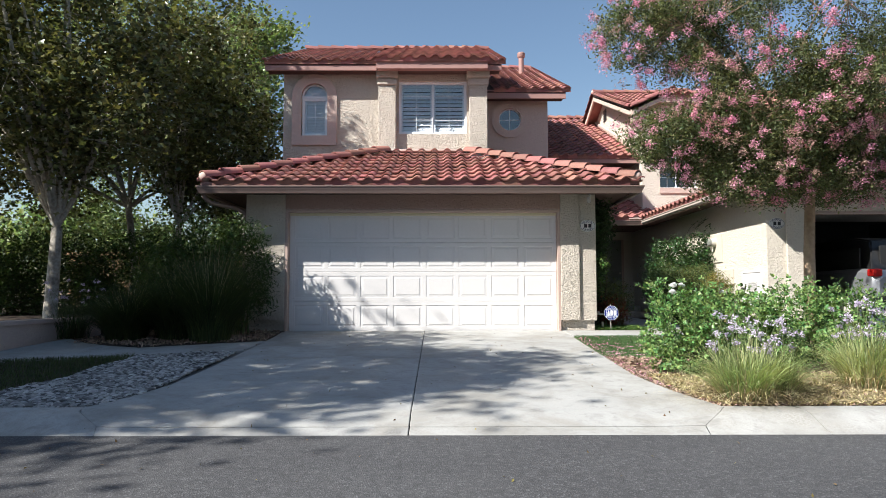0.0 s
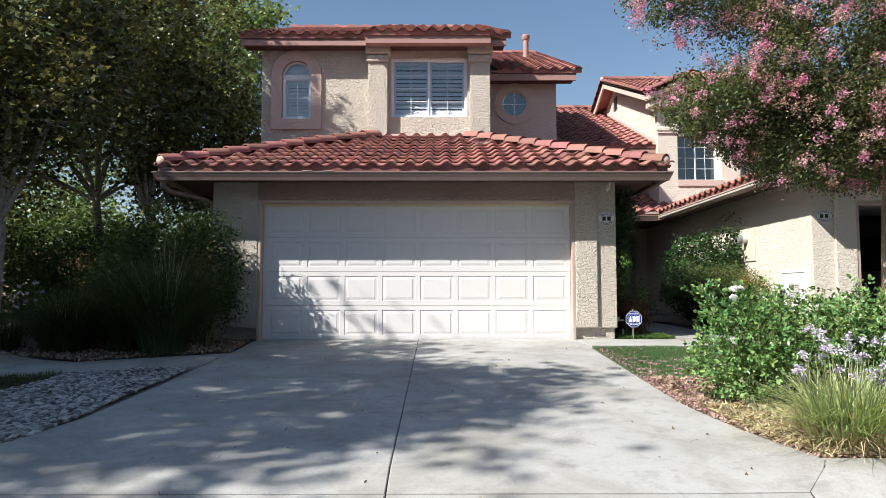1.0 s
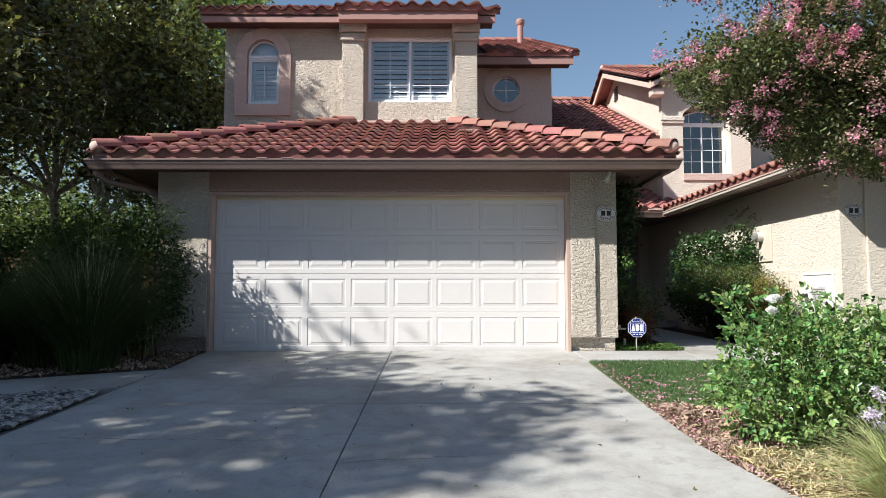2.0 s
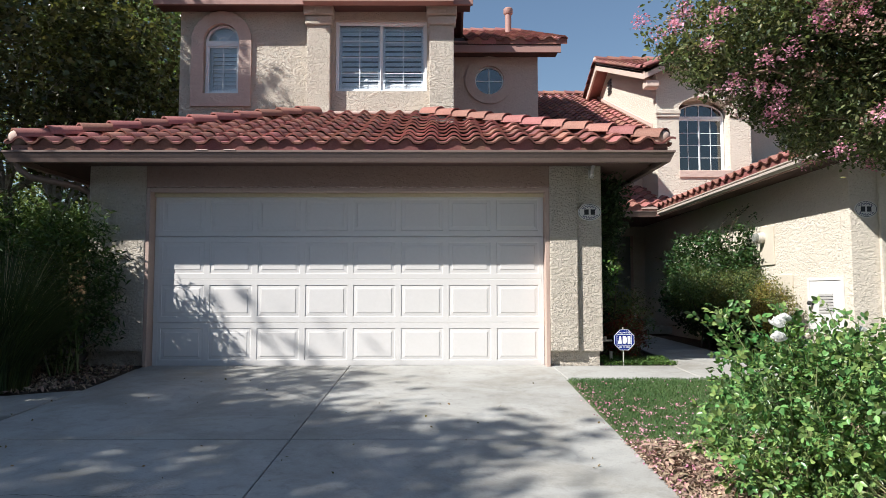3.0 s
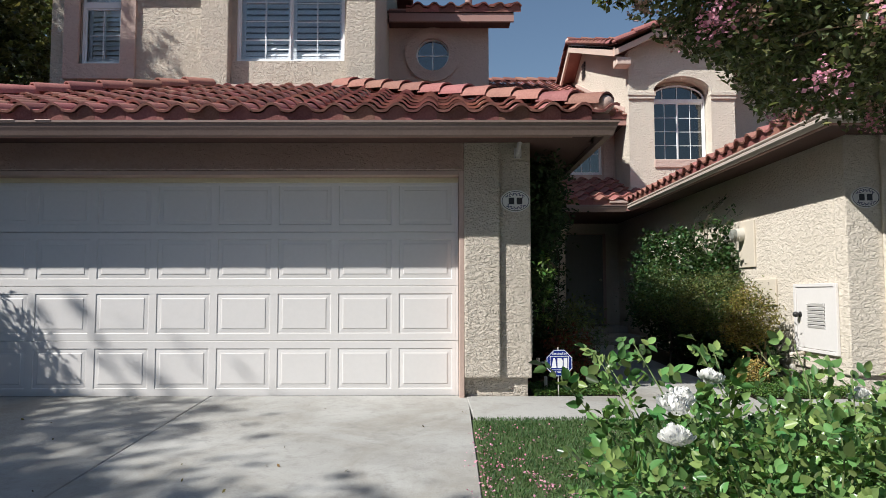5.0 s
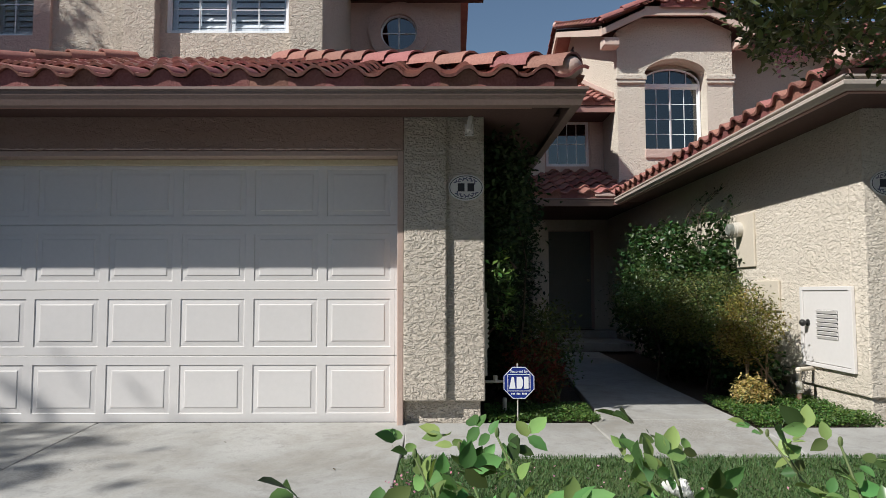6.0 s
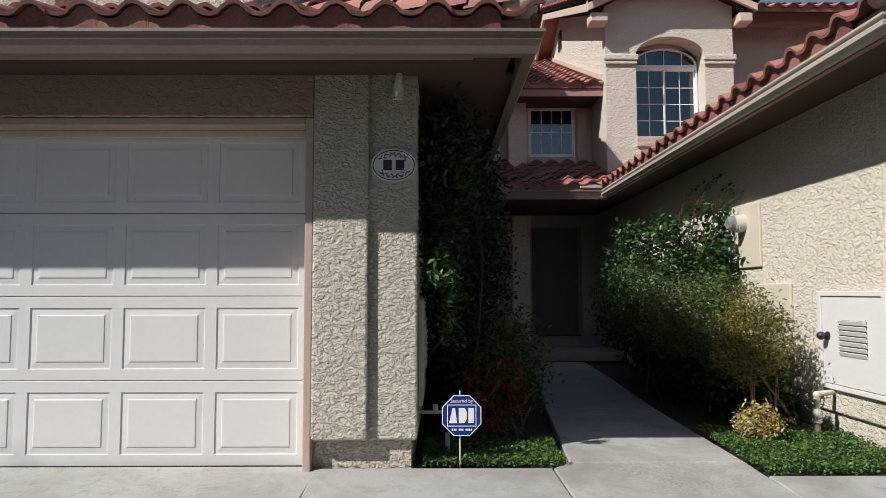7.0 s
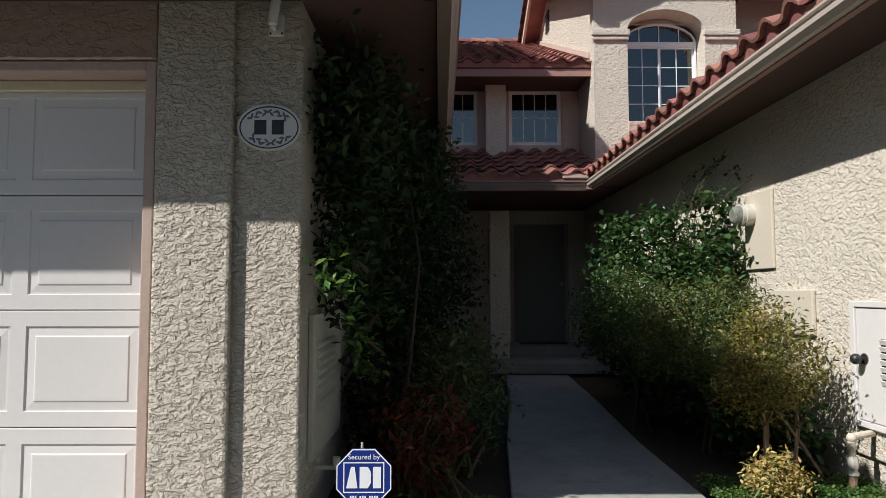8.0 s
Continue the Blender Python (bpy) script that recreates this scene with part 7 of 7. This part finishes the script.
hose = thing("hose_bib", "pale pipe stub on the garage side wall", "pipe", (2.8, 12.35, 0.72))
bm = bmesh.new()
tube(bm, [(2.78, 12.33, 0.69), (2.99, 12.33, 0.69)], [0.013, 0.013], 8)
tube(bm, [(2.9, 12.33, 0.69), (2.9, 12.33, 0.74)], [0.018, 0.02], 8)
part("pipe", bm, GREY_METAL, hose, soft=True)
bm = bmesh.new()
tube(bm, [(2.98, 12.36, 0.36), (2.98, 12.36, 0.55)], [0.018, 0.018], 10)
part("sprinkler_riser", bm, GREY_METAL, None, "short grey plastic sprinkler riser in ground cover", soft=True)["category"] = "pipe"


# oval house plaques
def plaque(cx, y, cz):
    t = thing("house_plaque", "oval white ceramic house plaque with dark scroll border", "plaque", (cx, y, cz), "house plaques")
    oval = lambda rx, rz, n=36: [(cx + rx * math.cos(2 * math.pi * k / n), cz + rz * math.sin(2 * math.pi * k / n)) for k in range(n)]
    bm = bmesh.new()
    extrude_poly(bm, [(x, y - 0.012, z) for x, z in oval(0.138, 0.102)], (0, 0.012, 0))
    base = part("plate", bm, CERAMIC, t)
    bm = bmesh.new()
    ring(bm, oval(0.142, 0.106), oval(0.133, 0.097), y - 0.015, y - 0.001)
    part("rim", bm, CERAMIC, t)
    bm = bmesh.new()
    ring(bm, oval(0.1325, 0.0965), oval(0.127, 0.091), y - 0.0145, y - 0.0122)
    part("rim_line", bm, INK, t)
    # scrolls above and below: small curled leaves
    bm = bmesh.new()
    for s in (1, -1):
        for k in range(15):
            a = radians(90 * s) + (k - 7) * 0.135
            far_in = 0.90 if k % 3 else 0.74
            x, z = cx + 0.118 * far_in * math.cos(a), cz + 0.082 * far_in * math.sin(a)
            m = pose(x, y - 0.0128, z, 0, math.degrees(-a) + 55 * (1 if k % 2 else -1), 0)
            vs = [bm.verts.new(m @ Vector(p)) for p in ((-0.015, 0, 0), (-0.004, 0, 0.006), (0.009, 0, 0.0045), (0.016, 0, -0.002), (0.003, 0, -0.0055))]
            bm.faces.new(vs)
    r = bmesh.ops.extrude_face_region(bm, geom=bm.faces[:])
    bmesh.ops.translate(bm, vec=(0, 0.001, 0), verts=[v for v in r["geom"] if isinstance(v, bmesh.types.BMVert)])
    part("scrollwork", bm, SCROLL, t, "blue-grey painted leaf scrolls", kind="stuff")
    bars("number_bar", INK, t, [(cx - 0.066, cx - 0.012, cz - 0.032, cz + 0.034), (cx + 0.012, cx + 0.066, cz - 0.032, cz + 0.034)], y - 0.0122, 0.001)
    return t


plaque(2.643, GF, 2.282)
plaque(6.10, NY, 2.33)

# security camera under the eave
scam = thing("security_camera", "small white bullet security camera on a wall plate", "camera", (2.67, 11.94, 2.76))
boxed("wall_plate", PAINT, scam, (2.634, 2.706, 11.944, 11.96, 2.70, 2.80), bevel=0.006)
for x, z in ((2.644, 2.711), (2.696, 2.711)):
    bm = bmesh.new()
    tube(bm, [(x, 11.945, z), (x, 11.941, z)], [0.005, 0.005], 8)
    part("screw", bm, BLACK, scam)
bm = bmesh.new()
tube(bm, [(2.662, 11.944, 2.735), (2.660, 11.915, 2.735), (2.664, 11.90, 2.76)], [0.013, 0.013, 0.013], 10)
part("arm", bm, PAINT, scam, soft=True)
bm = bmesh.new()
tube(bm, [(2.664, 11.90, 2.735), (2.664, 11.90, 2.74), (2.682, 11.885, 2.845), (2.683, 11.884, 2.85)], [0.017, 0.021, 0.021, 0.018], 14)
part("barrel", bm, PAINT, scam, soft=True)
bm = bmesh.new()
tube(bm, [(2.683, 11.884, 2.851), (2.684, 11.883, 2.856)], [0.015, 0.013], 12)
part("lens", bm, BLACK, scam)

# utility fittings on the neighbour's wall
hatch = boxed("utility_hatch", PAINT, house2, (NX - 0.022, NX - 0.002, 12.26, 12.97, 0.80, 1.45), label="white louvred utility hatch door", bevel=0.004)
boxed("hatch_frame", PAINT, hatch, (NX - 0.032, NX - 0.002, 12.975, 13.02, 0.76, 1.49), (NX - 0.032, NX - 0.002, 12.21, 12.255, 0.76, 1.49), (NX - 0.032, NX - 0.002, 12.255, 12.975, 1.455, 1.49), (NX - 0.032, NX - 0.002, 12.255, 12.975, 0.76, 0.795), bevel=0.004)
# Flat black plate behind the slats stands in for their shaded gaps.
boxed("louvre_gap_shade", BLACK, hatch, (NX - 0.0245, NX - 0.0225, 12.43, 12.75, 1.02, 1.28))
for k in range(7):
    bm = bmesh.new()
    box(bm, -0.004, 0.004, -0.16, 0.16, -0.0155, 0.0155, bevel=0.002)
    bmesh.ops.transform(bm, matrix=pose(NX - 0.029, 12.59, 1.035 + 0.038 * k, 0, -22, 0), verts=bm.verts)
    part("slat", bm, PAINT, hatch)
bm = bmesh.new()
bmesh.ops.create_uvsphere(bm, u_segments=14, v_segments=10, radius=0.032, matrix=Matrix.Translation((NX - 0.075, 12.90, 1.155)))
tube(bm, [(NX - 0.02, 12.90, 1.155), (NX - 0.03, 12.90, 1.155), (NX - 0.032, 12.90, 1.155), (NX - 0.07, 12.90, 1.155)], [0.034, 0.032, 0.012, 0.012], 12)
part("knob", bm, BLACK, hatch, "dark round door knob", soft=True)
meter = thing("electric_meter", "electric meter with glass dome on a beige wall box", "meter", (5.85, 14.2, 2.0))
boxed("meter_box", CREAM, meter, (NX - 0.025, NX - 0.001, 13.93, 14.37, 1.72, 2.32), bevel=0.006, label="beige painted steel box")
bm = bmesh.new()
tube(bm, [(NX - 0.024, 14.25, 2.15), (NX - 0.09, 14.25, 2.15), (NX - 0.092, 14.25, 2.15), (NX - 0.12, 14.25, 2.15)], [0.088, 0.088, 0.08, 0.08], 20)
part("meter_ring", bm, GREY_METAL, meter, soft=True)
bm = bmesh.new()
tube(bm, [(NX - 0.12, 14.25, 2.15), (NX - 0.165, 14.25, 2.15), (NX - 0.18, 14.25, 2.15)], [0.074, 0.070, 0.050], 20)
part("glass_dome", bm, material("meter_glass", (0.16, 0.17, 0.15), (0.30, 0.31, 0.28), rough=0.06, big=9, bump=0), meter, soft=True)
boxed("junction_box", CREAM, house2, (NX - 0.03, NX - 0.001, 13.42, 13.98, 1.25, 1.56), bevel=0.008, label="beige painted cover panel")

tap = thing("standpipe", "old white painted pipe with valve and rusty foot", "pipe", (5.7, 12.75, 0.4))
bm = bmesh.new()
tube(bm, [(5.9, 12.88, 0.735), (5.74, 12.80, 0.735), (5.715, 12.78, 0.725), (5.70, 12.77, 0.70), (5.70, 12.77, 0.62)], [0.02, 0.02, 0.023, 0.022, 0.02], 10)
bmesh.ops.create_uvsphere(bm, u_segments=10, v_segments=8, radius=0.028, matrix=Matrix.Translation((5.705, 12.775, 0.73)))
part("pipe", bm, CREAM, tap, "dirty cream painted pipe", soft=True)
bm = bmesh.new()
tube(bm, [(5.70, 12.77, 0.63), (5.70, 12.77, 0.615), (5.70, 12.77, 0.57), (5.70, 12.77, 0.555), (5.70, 12.77, 0.54), (5.70, 12.77, 0.53)], [0.028, 0.034, 0.034, 0.026, 0.034, 0.034], 8)
part("valve", bm, GREY_METAL, tap, "worn grey valve body", soft=True)
bm = bmesh.new()
tube(bm, [(5.70, 12.77, 0.53), (5.70, 12.77, 0.44), (5.70, 12.77, 0.36)], [0.024, 0.022, 0.022], 10)
part("foot", bm, material("rust", (0.22, 0.09, 0.04), (0.30, 0.26, 0.22), rough=0.9, big=12), tap, "rusty pipe foot", soft=True)
boxed("doorbell", PAINT, house2, (5.885, 5.898, 19.95, 20.02, 1.55, 1.68), bevel=0.004)
boxed("door_mat", BLACK, None, (4.72, 5.5, 19.98, 20.4, 0.691, 0.712), bevel=0.005, label="dark door mat on the porch step")["category"] = "door mat"

# the car in the open garage
CAR_PAINT = material("silver_paint", (0.32, 0.33, 0.35), (0.36, 0.37, 0.39), rough=0.3, bump=0, metallic=0.6)
RUBBER = material("tyre_rubber", (0.015, 0.015, 0.015), (0.025, 0.025, 0.025), rough=0.85, bump=0.2)
RED_LENS = material("red_lens", (0.35, 0.01, 0.01), (0.42, 0.02, 0.015), rough=0.15, bump=0)


def car(x, y, z):
    """A parked estate car seen from behind: body lofted from sections along its length."""
    t = thing("parked_car", "silver sport utility car parked tail-out in the open garage", "car", (x, y, z))
    secs = [(0.0, 0.80, 0.45, 0.95), (0.10, 0.88, 0.36, 1.08), (0.5, 0.92, 0.30, 1.12), (2.2, 0.93, 0.28, 1.10), (3.6, 0.92, 0.28, 1.02), (4.4, 0.85, 0.34, 0.88), (4.6, 0.75, 0.45, 0.75)]
    bm = bmesh.new()
    rings = []
    for dy, hw, z0, z1 in secs:
        zz = [(hw * 0.86, z0), (hw, z0 + 0.12), (hw, (z0 + z1) / 2), (hw * 0.97, z1 - 0.06), (hw * 0.90, z1)]
        rings.append([bm.verts.new((x + s * a, y + dy, z + b)) for s, lst in ((1, zz), (-1, zz[::-1])) for a, b in lst])
    for a, b in zip(rings, rings[1:]):
        for k in range(10):
            bm.faces.new((a[k], a[(k + 1) % 10], b[(k + 1) % 10], b[k]))
    bm.faces.new(rings[0])
    bm.faces.new(rings[-1][::-1])
    body = part("body", bm, CAR_PAINT, t, soft=True)
    cab = [(0.12, 0.86, 1.05), (0.30, 0.74, 1.62), (0.9, 0.72, 1.72), (2.2, 0.70, 1.70), (3.2, 0.84, 1.06)]
    bm = bmesh.new()
    rings = [[bm.verts.new((x + s * w, y + dy, zz)) for s, zz in ((1, z + 1.04), (1, z + top_), (-1, z + top_), (-1, z + 1.04))] for dy, w, top_ in cab]
    for a, b in zip(rings, rings[1:]):
        for k in range(3):
            bm.faces.new((a[k], a[k + 1], b[k + 1], b[k]))
    bmesh.ops.bevel(bm, geom=bm.edges[:], offset=0.03, segments=2, affect='EDGES')
    part("cabin", bm, BLACK, t, "dark tinted glass cabin", soft=True)
    boxed("rear_window", BLACK, t, (x - 0.66, x + 0.66, y + 0.16, y + 0.20, z + 1.15, z + 1.52), bevel=0.015)
    for s in (-1, 1):
        boxed("side_window", BLACK, t, (x + s * 0.80 - 0.02, x + s * 0.80 + 0.02, y + 0.5, y + 2.9, z + 1.14, z + 1.5), bevel=0.01)
        boxed("tail_light", RED_LENS, t, (x + s * 0.80 - 0.08, x + s * 0.80 + 0.08, y + 0.0, y + 0.22, z + 0.96, z + 1.10), bevel=0.03)
        for dy in (0.85, 3.6):
            bm = bmesh.new()
            tube(bm, [(x + s * 0.70, y + dy, z + 0.33), (x + s * 0.72, y + dy, z + 0.33), (x + s * 0.90, y + dy, z + 0.33), (x + s * 0.92, y + dy, z + 0.33)], [0.30, 0.335, 0.335, 0.30], 24)
            wheel = part("tyre", bm, RUBBER, t, soft=True)
            bm = bmesh.new()
            tube(bm, [(x + s * 0.90, y + dy, z + 0.33), (x + s * 0.93, y + dy, z + 0.33)], [0.21, 0.19], 20)
            part("rim", bm, GREY_METAL, wheel)
    boxed("bumper", RUBBER, t, (x - 0.84, x + 0.84, y - 0.09, y + 0.12, z + 0.36, z + 0.62), bevel=0.04)
    boxed("number_plate", SIGN_WHITE, t, (x - 0.16, x + 0.16, y - 0.098, y - 0.088, z + 0.64, z + 0.78), bevel=0.004)
    return t


car(8.52, 11.75, 0.40)

# white slatted stool beside the drive next door
chair = thing("garden_stool", "small white slatted garden stool by the open garage", "stool", (7.05, 10.9, 0.36))
cx, cy, cz = 7.05, 10.9, grade(10.9)
boxed("seat", PAINT, chair, (cx - 0.15, cx + 0.15, cy - 0.15, cy + 0.15, cz + 0.48, cz + 0.51), bevel=0.01)
for k in range(5):
    boxed("slat", PAINT, chair, (cx - 0.14 + 0.06 * k, cx - 0.105 + 0.06 * k, cy - 0.15, cy - 0.135, cz + 0.06, cz + 0.48), bevel=0.005)
for sx in (-0.13, 0.13):
    for sy in (-0.12, 0.12):
        boxed("leg", PAINT, chair, (cx + sx - 0.015, cx + sx + 0.015, cy + sy - 0.015, cy + sy + 0.015, cz - 0.06, cz + 0.48), bevel=0.004)

# fallen leaves on the concrete and asphalt
q = rng.uniform(size=(150, 2))
lp = np.stack([-3.4 + 5.6 * q[:, 0], 2.6 + 9.0 * q[:, 1] ** 1.2], 1)
leaves("fallen_leaves", np.concatenate([lp, np.array([[max(0.0, grade(b)) + 0.008] for _, b in lp])], 1), 0.026, leafy("fallen_leaf", (0.10, 0.065, 0.03), (0.22, 0.17, 0.06), 0.5, 0.8, 0.1), None, droop=0.0, aspect=0.6, kind="stuff", label="scattered dry fallen leaves on concrete and asphalt", category="leaves")
